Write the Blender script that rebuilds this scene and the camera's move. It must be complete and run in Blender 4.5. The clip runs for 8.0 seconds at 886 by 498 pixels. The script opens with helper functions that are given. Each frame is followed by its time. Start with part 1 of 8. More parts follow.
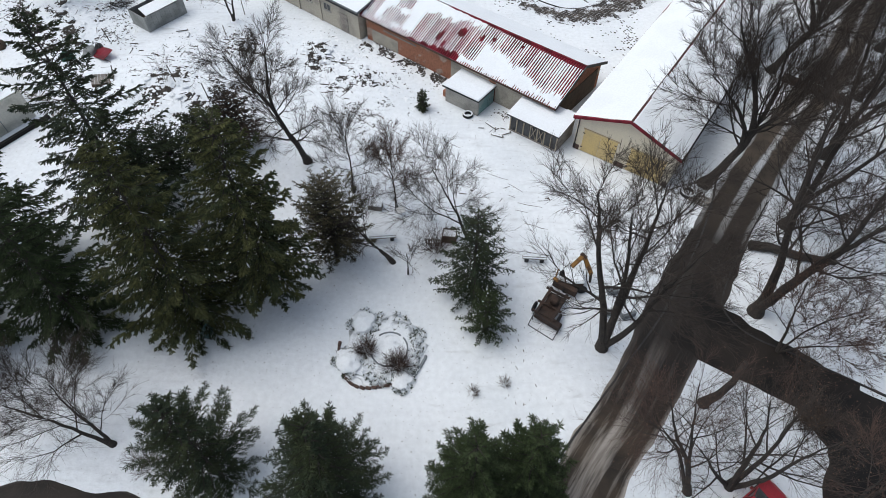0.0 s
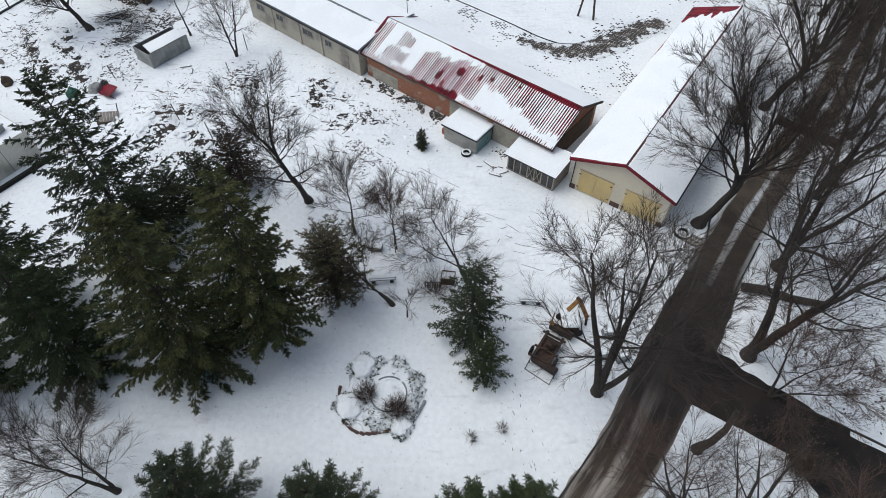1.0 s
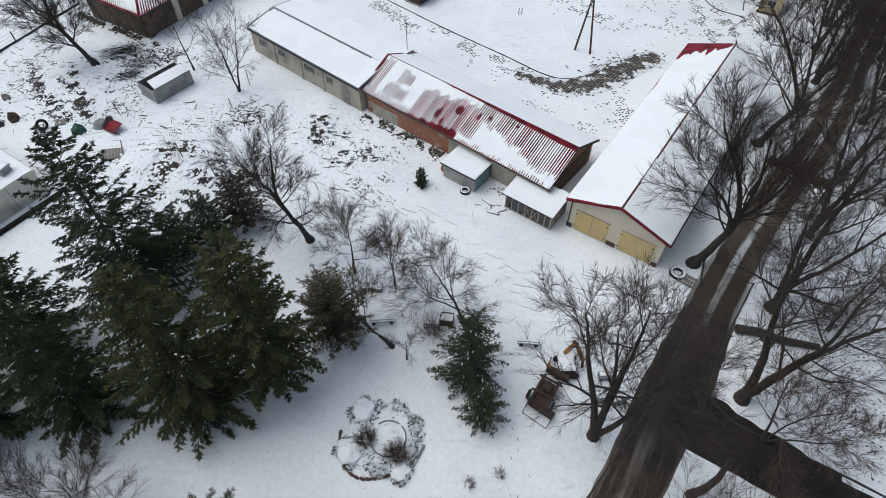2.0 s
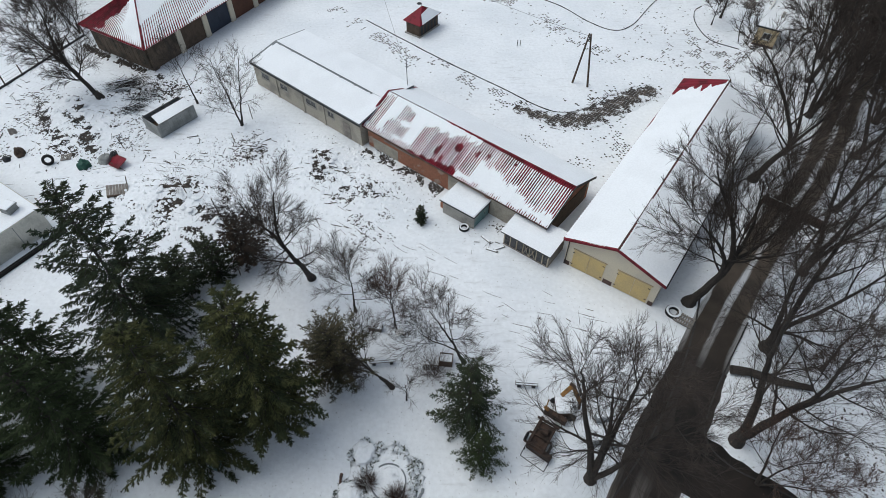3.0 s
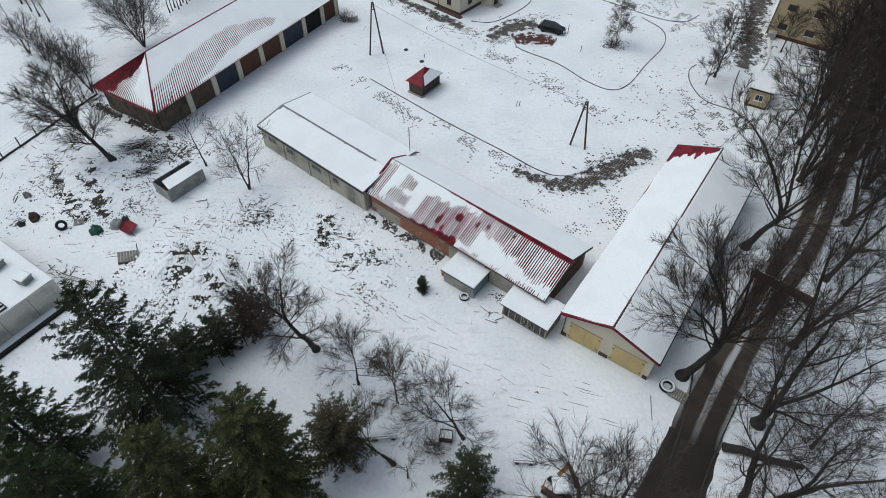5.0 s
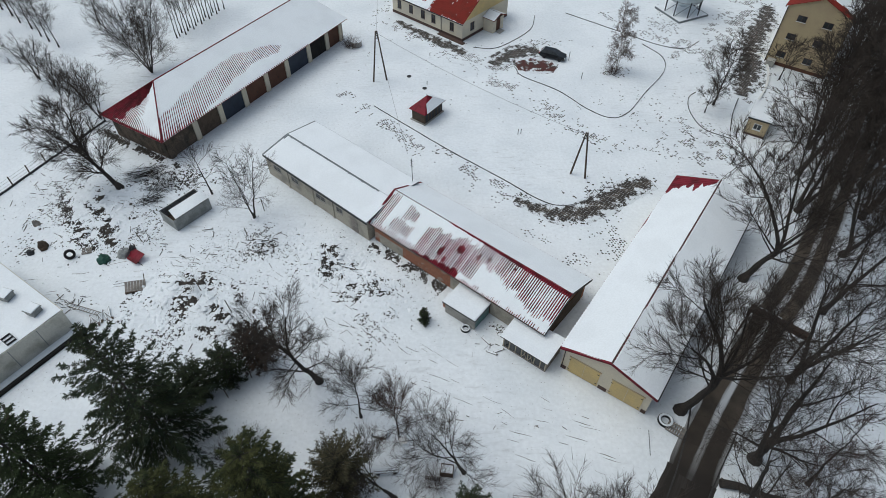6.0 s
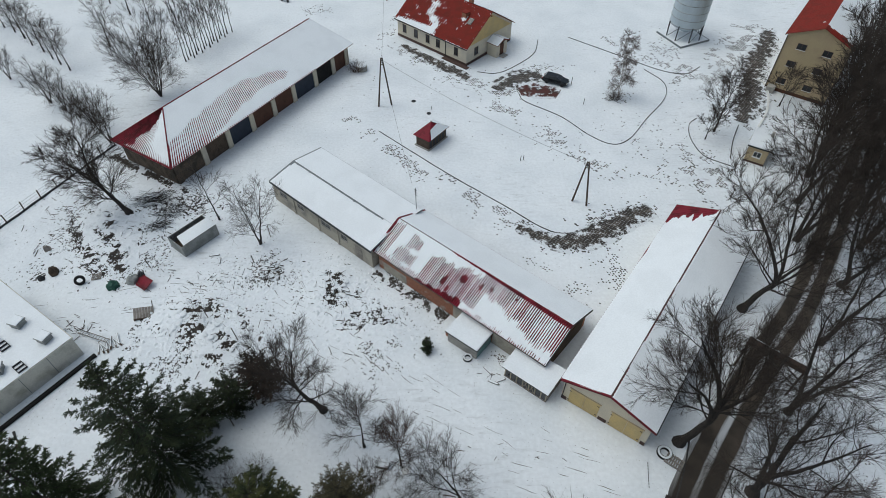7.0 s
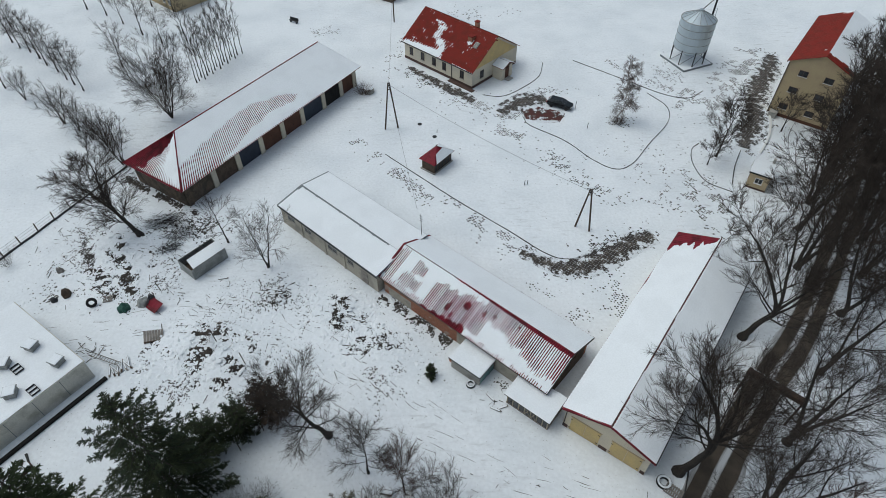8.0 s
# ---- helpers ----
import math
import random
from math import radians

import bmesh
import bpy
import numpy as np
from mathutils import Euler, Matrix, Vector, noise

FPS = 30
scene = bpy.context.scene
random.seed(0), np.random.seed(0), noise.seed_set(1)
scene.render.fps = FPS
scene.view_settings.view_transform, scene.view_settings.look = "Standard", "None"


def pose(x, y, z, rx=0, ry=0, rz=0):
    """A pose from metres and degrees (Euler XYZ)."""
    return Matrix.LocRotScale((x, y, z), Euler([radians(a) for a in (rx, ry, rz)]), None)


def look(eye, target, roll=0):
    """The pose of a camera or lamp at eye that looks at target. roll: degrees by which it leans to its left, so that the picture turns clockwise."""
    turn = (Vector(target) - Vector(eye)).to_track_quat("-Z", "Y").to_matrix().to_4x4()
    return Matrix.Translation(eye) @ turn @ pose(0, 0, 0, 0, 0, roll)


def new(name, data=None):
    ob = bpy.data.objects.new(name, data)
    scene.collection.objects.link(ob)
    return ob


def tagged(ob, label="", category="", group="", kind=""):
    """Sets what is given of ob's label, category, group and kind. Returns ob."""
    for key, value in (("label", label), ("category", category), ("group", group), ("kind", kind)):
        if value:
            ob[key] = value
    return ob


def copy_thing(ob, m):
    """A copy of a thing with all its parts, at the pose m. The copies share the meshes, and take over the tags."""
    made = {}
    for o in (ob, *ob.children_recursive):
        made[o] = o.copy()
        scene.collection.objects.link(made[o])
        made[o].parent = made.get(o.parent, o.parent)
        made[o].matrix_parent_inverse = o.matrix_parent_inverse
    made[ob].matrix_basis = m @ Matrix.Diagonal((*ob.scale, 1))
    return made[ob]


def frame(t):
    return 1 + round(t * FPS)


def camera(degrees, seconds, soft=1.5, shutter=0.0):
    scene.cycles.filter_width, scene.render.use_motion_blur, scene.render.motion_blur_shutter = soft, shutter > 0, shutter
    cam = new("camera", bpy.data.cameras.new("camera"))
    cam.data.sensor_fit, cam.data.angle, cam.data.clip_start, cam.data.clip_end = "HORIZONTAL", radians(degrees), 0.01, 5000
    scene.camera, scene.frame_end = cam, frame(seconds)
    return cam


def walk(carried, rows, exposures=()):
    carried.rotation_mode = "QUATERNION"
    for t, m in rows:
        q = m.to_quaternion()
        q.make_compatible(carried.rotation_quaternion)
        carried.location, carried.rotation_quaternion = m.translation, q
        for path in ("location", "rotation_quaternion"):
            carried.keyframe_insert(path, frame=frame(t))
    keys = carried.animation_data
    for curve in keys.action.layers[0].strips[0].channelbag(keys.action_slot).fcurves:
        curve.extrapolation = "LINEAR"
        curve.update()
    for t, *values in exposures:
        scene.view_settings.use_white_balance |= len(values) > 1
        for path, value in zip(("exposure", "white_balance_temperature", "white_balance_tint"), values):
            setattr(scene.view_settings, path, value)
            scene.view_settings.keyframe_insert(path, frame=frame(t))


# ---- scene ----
cam = camera(73.7, 8.0, soft=0.75)
# seconds, x, y, z, pitch, yaw, roll
PATH = [
    (0.0, -1.731, 7.764, 37.680, -52.067, -0.971, 0.251),
    (0.5, -1.664, 8.576, 38.915, -51.692, -0.969, 0.260),
    (1.0, -1.604, 9.405, 40.162, -51.318, -0.972, 0.266),
    (1.5, -1.549, 10.244, 41.420, -50.944, -0.976, 0.268),
    (2.0, -1.499, 11.086, 42.685, -50.570, -0.976, 0.268),
    (2.5, -1.454, 11.924, 43.958, -50.197, -0.969, 0.266),
    (3.0, -1.413, 12.750, 45.235, -49.824, -0.950, 0.260),
    (3.5, -1.377, 13.560, 46.515, -49.452, -0.915, 0.253),
    (4.0, -1.344, 14.344, 47.796, -49.080, -0.859, 0.244),
    (4.5, -1.314, 15.097, 49.077, -48.707, -0.779, 0.232),
    (5.0, -1.288, 15.812, 50.355, -48.335, -0.670, 0.219),
    (5.5, -1.263, 16.482, 51.630, -47.963, -0.528, 0.205),
    (6.0, -1.241, 17.100, 52.898, -47.590, -0.348, 0.189),
    (6.5, -1.220, 17.659, 54.158, -47.217, -0.126, 0.172),
    (7.0, -1.201, 18.152, 55.409, -46.844, 0.141, 0.154),
    (7.5, -1.183, 18.573, 56.649, -46.471, 0.458, 0.135),
    (8.0, -1.165, 18.914, 57.876, -46.097, 0.830, 0.116),
]
walk(cam, [(t, pose(x, y, z, 90 + pitch, 0, yaw) @ pose(0, 0, 0, 0, 0, roll)) for t, x, y, z, pitch, yaw, roll in PATH],
     exposures=[(0.0, 0.10, 6350, 7), (1.5, -0.03, 6330, 6), (3.0, -0.13, 6300, 5), (4.5, -0.22, 6280, 4), (6.0, -0.32, 6260, 3), (8.0, -0.42, 6240, 2)])

# ---- world and light ----
world = bpy.data.worlds.new("overcast_sky")
scene.world = world
world.use_nodes = True
wn, wl = world.node_tree.nodes, world.node_tree.links
sky = wn.new("ShaderNodeTexSky")
sky.sky_type, sky.sun_disc = "NISHITA", False
sky.sun_elevation, sky.sun_rotation = radians(62), radians(-75)
sky.air_density, sky.dust_density, sky.ozone_density = 1.0, 4.0, 1.0
grey = wn.new("ShaderNodeHueSaturation")
grey.inputs["Saturation"].default_value = 0.62
wl.new(sky.outputs[0], grey.inputs["Color"])
wl.new(grey.outputs[0], wn["Background"].inputs[0])
wn["Background"].inputs[1].default_value = 0.145
sun = new("sun", bpy.data.lights.new("sun", "SUN"))
sun.data.energy, sun.data.angle, sun.data.color = 0.75, radians(70), (0.95, 0.99, 1.0)
sun.matrix_world = look((-30, 70, 60), (0, 60, 0))

# ---- materials ----
def mat(name, color, rough=0.8, metal=0.0, var=0.15, scale=3.0, fine=40.0, bump=0.2, bump_dist=0.02, spec=0.3, other=None, mix=(0.45, 0.6), island=0.0):
    """A surface with noise at two scales, a second colour in patches, and fine relief."""
    m = bpy.data.materials.new(name)
    m.use_nodes = True
    n, l = m.node_tree.nodes, m.node_tree.links
    b = n["Principled BSDF"]
    b.inputs["Roughness"].default_value, b.inputs["Metallic"].default_value = rough, metal
    b.inputs["Specular IOR Level"].default_value = spec
    co = n.new("ShaderNodeTexCoord")
    big, small = n.new("ShaderNodeTexNoise"), n.new("ShaderNodeTexNoise")
    for tex, s in ((big, scale), (small, fine)):
        tex.inputs["Scale"].default_value, tex.inputs["Detail"].default_value = s, 6.0
        l.new(co.outputs["Object"], tex.inputs["Vector"])
    ramp = n.new("ShaderNodeMapRange")
    ramp.inputs["From Min"].default_value, ramp.inputs["From Max"].default_value = mix
    l.new(big.outputs["Fac"], ramp.inputs["Value"])
    blend = n.new("ShaderNodeMix")
    blend.data_type = "RGBA"
    second = other or tuple(c * (1 - var) for c in color)
    blend.inputs["A"].default_value, blend.inputs["B"].default_value = (*color, 1), (*second, 1)
    l.new(ramp.outputs[0], blend.inputs["Factor"])
    tone = n.new("ShaderNodeMapRange")
    tone.inputs["To Min"].default_value, tone.inputs["To Max"].default_value = 1 - var, 1 + var
    tone.inputs["From Min"].default_value, tone.inputs["From Max"].default_value = 0.3, 0.7
    l.new(small.outputs["Fac"], tone.inputs["Value"])
    hsv = n.new("ShaderNodeHueSaturation")
    l.new(blend.outputs["Result"], hsv.inputs["Color"])
    last = tone.outputs[0]
    if island:
        geo, span, times = n.new("ShaderNodeNewGeometry"), n.new("ShaderNodeMapRange"), n.new("ShaderNodeMath")
        span.inputs["To Min"].default_value, span.inputs["To Max"].default_value = 1 - island, 1 + island
        l.new(geo.outputs["Random Per Island"], span.inputs["Value"])
        times.operation = "MULTIPLY"
        l.new(span.outputs[0], times.inputs[0]), l.new(last, times.inputs[1])
        last = times.outputs[0]
    l.new(last, hsv.inputs["Value"])
    l.new(hsv.outputs[0], b.inputs["Base Color"])
    if bump:
        bp = n.new("ShaderNodeBump")
        bp.inputs["Strength"].default_value, bp.inputs["Distance"].default_value = bump, bump_dist
        l.new(small.outputs["Fac"], bp.inputs["Height"])
        l.new(bp.outputs[0], b.inputs["Normal"])
    return m


def snow_ground_material():
    """Snow with tracks of grass tips, thin grey patches and soft relief."""
    m = mat("snow_cover", (0.80, 0.83, 0.86), 0.75, var=0.05, scale=0.12, fine=2.5, bump=0.5, bump_dist=0.12, spec=0.2, other=(0.72, 0.755, 0.79), mix=(0.42, 0.66))
    n, l = m.node_tree.nodes, m.node_tree.links
    hsv = next(x for x in n if x.bl_idname == "ShaderNodeHueSaturation")
    co = next(x for x in n if x.bl_idname == "ShaderNodeTexCoord")
    zone, tips = n.new("ShaderNodeTexNoise"), n.new("ShaderNodeTexNoise")
    zone.inputs["Scale"].default_value, zone.inputs["Detail"].default_value = 0.055, 4.0
    tips.inputs["Scale"].default_value, tips.inputs["Detail"].default_value = 2.2, 8.0
    tips.inputs["Roughness"].default_value = 0.7
    l.new(co.outputs["Object"], zone.inputs["Vector"]), l.new(co.outputs["Object"], tips.inputs["Vector"])
    add = n.new("ShaderNodeMath")
    add.operation = "MULTIPLY_ADD"
    l.new(zone.outputs["Fac"], add.inputs[0])
    add.inputs[1].default_value = 0.32
    l.new(tips.outputs["Fac"], add.inputs[2])
    cut = n.new("ShaderNodeMapRange")
    cut.inputs["From Min"].default_value, cut.inputs["From Max"].default_value = 0.86, 0.98
    l.new(add.outputs[0], cut.inputs["Value"])
    # long faint drag and wheel streaks where people and carts went, and fine grass tips
    lay = n.new("ShaderNodeMapping")
    lay.inputs["Rotation"].default_value = (0, 0, radians(38))
    lay.inputs["Scale"].default_value = (0.30, 1.1, 1.0)
    streak, patch, speck = n.new("ShaderNodeTexNoise"), n.new("ShaderNodeTexNoise"), n.new("ShaderNodeTexNoise")
    for tex, s, d in ((streak, 1.6, 9.0), (patch, 0.035, 5.0), (speck, 4.5, 5.0)):
        tex.inputs["Scale"].default_value, tex.inputs["Detail"].default_value = s, d
    streak.inputs["Distortion"].default_value = 0.5
    l.new(co.outputs["Object"], lay.inputs["Vector"]), l.new(lay.outputs[0], streak.inputs["Vector"])
    l.new(co.outputs["Object"], patch.inputs["Vector"]), l.new(co.outputs["Object"], speck.inputs["Vector"])

    def ranged(sock, lo, hi, top):
        r = n.new("ShaderNodeMapRange")
        r.inputs["From Min"].default_value, r.inputs["From Max"].default_value, r.inputs["To Max"].default_value = lo, hi, top
        l.new(sock, r.inputs["Value"])
        return r.outputs[0]

    def times(a, b):
        k = n.new("ShaderNodeMath")
        k.operation = "MULTIPLY"
        l.new(a, k.inputs[0]), l.new(b, k.inputs[1])
        return k.outputs[0]

    def over(base, color, fac):
        k = n.new("ShaderNodeMix")
        k.data_type = "RGBA"
        k.inputs["B"].default_value = (*color, 1)
        l.new(base, k.inputs["A"]), l.new(fac, k.inputs["Factor"])
        return k.outputs["Result"]

    worn = ranged(patch.outputs["Fac"], 0.44, 0.64, 1.0)
    c = over(hsv.outputs[0], (0.52, 0.54, 0.56), times(worn, ranged(streak.outputs["Fac"], 0.52, 0.68, 0.36)))
    c = over(c, (0.30, 0.29, 0.27), times(worn, ranged(streak.outputs["Fac"], 0.64, 0.74, 0.35)))
    c = over(c, (0.24, 0.22, 0.19), ranged(speck.outputs["Fac"], 0.66, 0.74, 0.75))
    c = over(c, (0.16, 0.145, 0.12), cut.outputs[0])
    l.new(c, n["Principled BSDF"].inputs["Base Color"])
    return m


def road_material(name, wet, mud, thin, tracks, clear=None):
    """A worn road: dark wheel tracks and thin trodden snow between them, laid along the strip. clear: the stretch along it over which the snow gives out (or sets in)."""
    m = bpy.data.materials.new(name)
    m.use_nodes = True
    n, l = m.node_tree.nodes, m.node_tree.links
    b = n["Principled BSDF"]
    uv, sep = n.new("ShaderNodeUVMap"), n.new("ShaderNodeSeparateXYZ")
    uv.uv_map = "along"
    l.new(uv.outputs[0], sep.inputs[0])
    co = n.new("ShaderNodeTexCoord")
    wave = n.new("ShaderNodeTexNoise")
    wave.inputs["Scale"].default_value, wave.inputs["Detail"].default_value = 0.35, 7.0
    stretch = n.new("ShaderNodeMapping")
    stretch.inputs["Scale"].default_value = (0.07, 3.4, 1)
    l.new(uv.outputs[0], stretch.inputs["Vector"])
    streak = n.new("ShaderNodeTexNoise")
    streak.inputs["Scale"].default_value, streak.inputs["Detail"].default_value, streak.inputs["Roughness"].default_value = 2.2, 8.0, 0.65
    l.new(stretch.outputs[0], streak.inputs["Vector"]), l.new(co.outputs["Object"], wave.inputs["Vector"])
    base = n.new("ShaderNodeMix")
    base.data_type = "RGBA"
    base.inputs["A"].default_value, base.inputs["B"].default_value = (*wet, 1), (*mud, 1)
    r1 = n.new("ShaderNodeMapRange")
    r1.inputs["From Min"].default_value, r1.inputs["From Max"].default_value = 0.4, 0.62
    l.new(wave.outputs["Fac"], r1.inputs["Value"]), l.new(r1.outputs[0], base.inputs["Factor"])
    # snow between and beside the wheel tracks
    ramp = n.new("ShaderNodeValToRGB")
    els = ramp.color_ramp.elements
    els[0].position, els[0].color = tracks[0][0], (*[tracks[0][1]] * 3, 1)
    els[1].position, els[1].color = tracks[-1][0], (*[tracks[-1][1]] * 3, 1)
    for p, v in tracks[1:-1]:
        e = els.new(p)
        e.color = (v, v, v, 1)
    l.new(sep.outputs["Y"], ramp.inputs[0])
    add = n.new("ShaderNodeMath")
    add.operation = "ADD"
    l.new(ramp.outputs[0], add.inputs[0]), l.new(streak.outputs["Fac"], add.inputs[1])
    r2 = n.new("ShaderNodeMapRange")
    r2.inputs["From Min"].default_value, r2.inputs["From Max"].default_value = 0.92, 1.18
    l.new(add.outputs[0], r2.inputs["Value"])
    cover, ground = r2.outputs[0], base.outputs["Result"]
    if clear:
        along, left, bare = n.new("ShaderNodeMapRange"), n.new("ShaderNodeMath"), n.new("ShaderNodeMix")
        along.inputs["From Min"].default_value, along.inputs["From Max"].default_value = clear
        along.inputs["To Min"].default_value, along.inputs["To Max"].default_value = 1.0, 0.06
        l.new(sep.outputs["X"], along.inputs["Value"])
        left.operation, bare.data_type = "MULTIPLY", "RGBA"
        l.new(cover, left.inputs[0]), l.new(along.outputs[0], left.inputs[1])
        bare.inputs["A"].default_value = (0.021, 0.0175, 0.0155, 1)
        l.new(along.outputs[0], bare.inputs["Factor"]), l.new(ground, bare.inputs["B"])
        cover, ground = left.outputs[0], bare.outputs["Result"]
    top = n.new("ShaderNodeMix")
    top.data_type = "RGBA"
    top.inputs["B"].default_value = (*thin, 1)
    l.new(ground, top.inputs["A"]), l.new(cover, top.inputs["Factor"])
    l.new(top.outputs["Result"], b.inputs["Base Color"])
    b.inputs["Roughness"].default_value = 0.6
    b.inputs["Specular IOR Level"].default_value = 0.2
    bp = n.new("ShaderNodeBump")
    bp.inputs["Strength"].default_value, bp.inputs["Distance"].default_value = 0.4, 0.04
    l.new(streak.outputs["Fac"], bp.inputs["Height"]), l.new(bp.outputs[0], b.inputs["Normal"])
    return m


def patch_material(name, dark, mid, cover, blocks=False):
    """Bare churned ground that gives way to snow in ragged specks towards the edges of its strip."""
    m = mat(name, dark, 0.8, var=0.25, scale=0.9, fine=7, bump=0.6, bump_dist=0.06, other=mid)
    n, l = m.node_tree.nodes, m.node_tree.links
    hsv = next(x for x in n if x.bl_idname == "ShaderNodeHueSaturation")
    co = next(x for x in n if x.bl_idname == "ShaderNodeTexCoord")
    uv, sep, tex = n.new("ShaderNodeUVMap"), n.new("ShaderNodeSeparateXYZ"), n.new("ShaderNodeTexNoise")
    uv.uv_map = "along"
    tex.inputs["Scale"].default_value, tex.inputs["Detail"].default_value, tex.inputs["Roughness"].default_value = 0.9, 8.0, 0.72
    l.new(uv.outputs[0], sep.inputs[0]), l.new(co.outputs["Object"], tex.inputs["Vector"])
    off, size, add = n.new("ShaderNodeMath"), n.new("ShaderNodeMath"), n.new("ShaderNodeMath")
    off.operation, size.operation, add.operation = "SUBTRACT", "ABSOLUTE", "MULTIPLY_ADD"
    off.inputs[1].default_value, add.inputs[1].default_value = 0.5, 0.38
    l.new(sep.outputs["Y"], off.inputs[0]), l.new(off.outputs[0], size.inputs[0]), l.new(size.outputs[0], add.inputs[0]), l.new(tex.outputs["Fac"], add.inputs[2])
    r = n.new("ShaderNodeMapRange")
    r.inputs["From Min"].default_value, r.inputs["From Max"].default_value = 0.60, 0.66
    l.new(add.outputs[0], r.inputs["Value"])
    mix = n.new("ShaderNodeMix")
    mix.data_type = "RGBA"
    mix.inputs["B"].default_value = (*cover, 1)
    snowy = r.outputs[0]
    if blocks:
        # snow stays in the joints between paving blocks
        lay, cell, joint, most = n.new("ShaderNodeMapping"), n.new("ShaderNodeTexVoronoi"), n.new("ShaderNodeMapRange"), n.new("ShaderNodeMath")
        lay.inputs["Rotation"].default_value = (0, 0, 0.70)
        cell.inputs["Scale"].default_value, cell.inputs["Randomness"].default_value = 2.8, 0.3
        joint.inputs["From Min"].default_value, joint.inputs["From Max"].default_value, joint.inputs["To Max"].default_value = 0.50, 0.62, 0.34
        most.operation = "MAXIMUM"
        l.new(co.outputs["Object"], lay.inputs["Vector"]), l.new(lay.outputs[0], cell.inputs["Vector"])
        l.new(cell.outputs["Distance"], joint.inputs["Value"]), l.new(joint.outputs[0], most.inputs[0]), l.new(snowy, most.inputs[1])
        snowy = most.outputs[0]
    l.new(hsv.outputs[0], mix.inputs["A"]), l.new(snowy, mix.inputs["Factor"])
    l.new(mix.outputs["Result"], n["Principled BSDF"].inputs["Base Color"])
    return m


M_SNOW = snow_ground_material()
M_ROOFSNOW = mat("roof_snow", (0.82, 0.85, 0.88), 0.75, var=0.04, scale=0.3, fine=6.0, bump=0.25, bump_dist=0.04, spec=0.2)
M_ROAD = road_material("road_surface", (0.020, 0.017, 0.015), (0.060, 0.046, 0.034), (0.33, 0.30, 0.27), [(0.0, 0.68), (0.07, 0.50), (0.18, 0.34), (0.34, 0.50), (0.46, 0.60), (0.56, 0.46), (0.75, 0.34), (0.92, 0.46), (1.0, 0.68)], clear=(24.0, 32.0))
M_LANE = road_material("lane_surface", (0.055, 0.045, 0.036), (0.098, 0.078, 0.060), (0.60, 0.61, 0.62), [(0.0, 0.72), (0.08, 0.6), (0.16, 0.18), (0.38, 0.22), (0.46, 0.66), (0.54, 0.66), (0.62, 0.22), (0.84, 0.18), (0.92, 0.6), (1.0, 0.72)], clear=(10.0, 0.5))
M_ASPHALT = road_material("wet_asphalt", (0.010, 0.009, 0.0085), (0.024, 0.019, 0.016), (0.12, 0.11, 0.10), [(0.0, 0.45), (0.06, 0.3), (0.5, 0.2), (0.94, 0.3), (1.0, 0.45)])
M_MUDPATCH = patch_material("churned_mud", (0.040, 0.033, 0.028), (0.085, 0.068, 0.055), (0.70, 0.73, 0.76), blocks=True)
M_REDPATCH = patch_material("reddish_wet_ground", (0.085, 0.030, 0.026), (0.055, 0.040, 0.035), (0.70, 0.73, 0.76))
M_ROTTEN = mat("rotten_brown_planks", (0.115, 0.088, 0.066), 0.9, var=0.3, scale=0.8, fine=8, bump=0.4, other=(0.06, 0.05, 0.04), mix=(0.42, 0.6))
# mud colour, which also serves as painted shade between the rubble lumps
M_MUD_SHADE = mat("trodden_mud_and_lump_shade", (0.062, 0.053, 0.046), 0.85, var=0.35, scale=1.2, fine=9, bump=0.6, bump_dist=0.05, island=0.35)
M_BARK = mat("grey_brown_bark", (0.048, 0.041, 0.036), 0.9, var=0.3, scale=1.5, fine=14, bump=0.7, bump_dist=0.05, other=(0.036, 0.032, 0.029))
M_TWIG = mat("dark_twigs", (0.052, 0.041, 0.034), 0.9, var=0.2, scale=2, fine=20, bump=0.0)
M_TWIG_RED = mat("reddish_twigs", (0.080, 0.052, 0.042), 0.9, var=0.2, scale=2, fine=20, bump=0.0)
M_BIRCH = mat("pale_birch_bark", (0.50, 0.47, 0.44), 0.8, var=0.3, scale=3, fine=20, bump=0.2, other=(0.12, 0.11, 0.10), mix=(0.55, 0.62))
M_SPRUCE = mat("spruce_needles", (0.035, 0.045, 0.019), 0.75, var=0.25, scale=0.8, fine=8, bump=0.0, other=(0.029, 0.043, 0.024), island=0.45)
M_OLIVE = mat("olive_needles", (0.072, 0.076, 0.027), 0.8, var=0.25, scale=0.8, fine=8, bump=0.0, other=(0.042, 0.053, 0.023), island=0.55)
M_BROWNGREEN = mat("brownish_green_needles", (0.098, 0.086, 0.050), 0.85, var=0.25, scale=0.8, fine=8, bump=0.0, other=(0.060, 0.058, 0.034), island=0.4)
M_BIRCHTWIG = mat("pale_birch_twigs", (0.20, 0.165, 0.15), 0.9, var=0.2, scale=2, fine=20, bump=0.0)
M_DEEP = mat("deep_green_needles", (0.032, 0.048, 0.017), 0.75, var=0.25, scale=0.8, fine=8, bump=0.0, other=(0.045, 0.062, 0.026), island=0.45)
M_RUST = mat("brown_needles", (0.060, 0.042, 0.030), 0.85, var=0.3, scale=0.8, fine=8, bump=0.0, other=(0.040, 0.034, 0.026), island=0.35)
M_LEAF = mat("dry_brown_leaves", (0.120, 0.072, 0.050), 0.85, var=0.3, scale=1.0, fine=10, bump=0.0, island=0.4)
M_RED = mat("red_sheet_metal", (0.185, 0.017, 0.030), 0.5, var=0.18, scale=0.8, fine=12, bump=0.1, spec=0.12, other=(0.095, 0.013, 0.018))
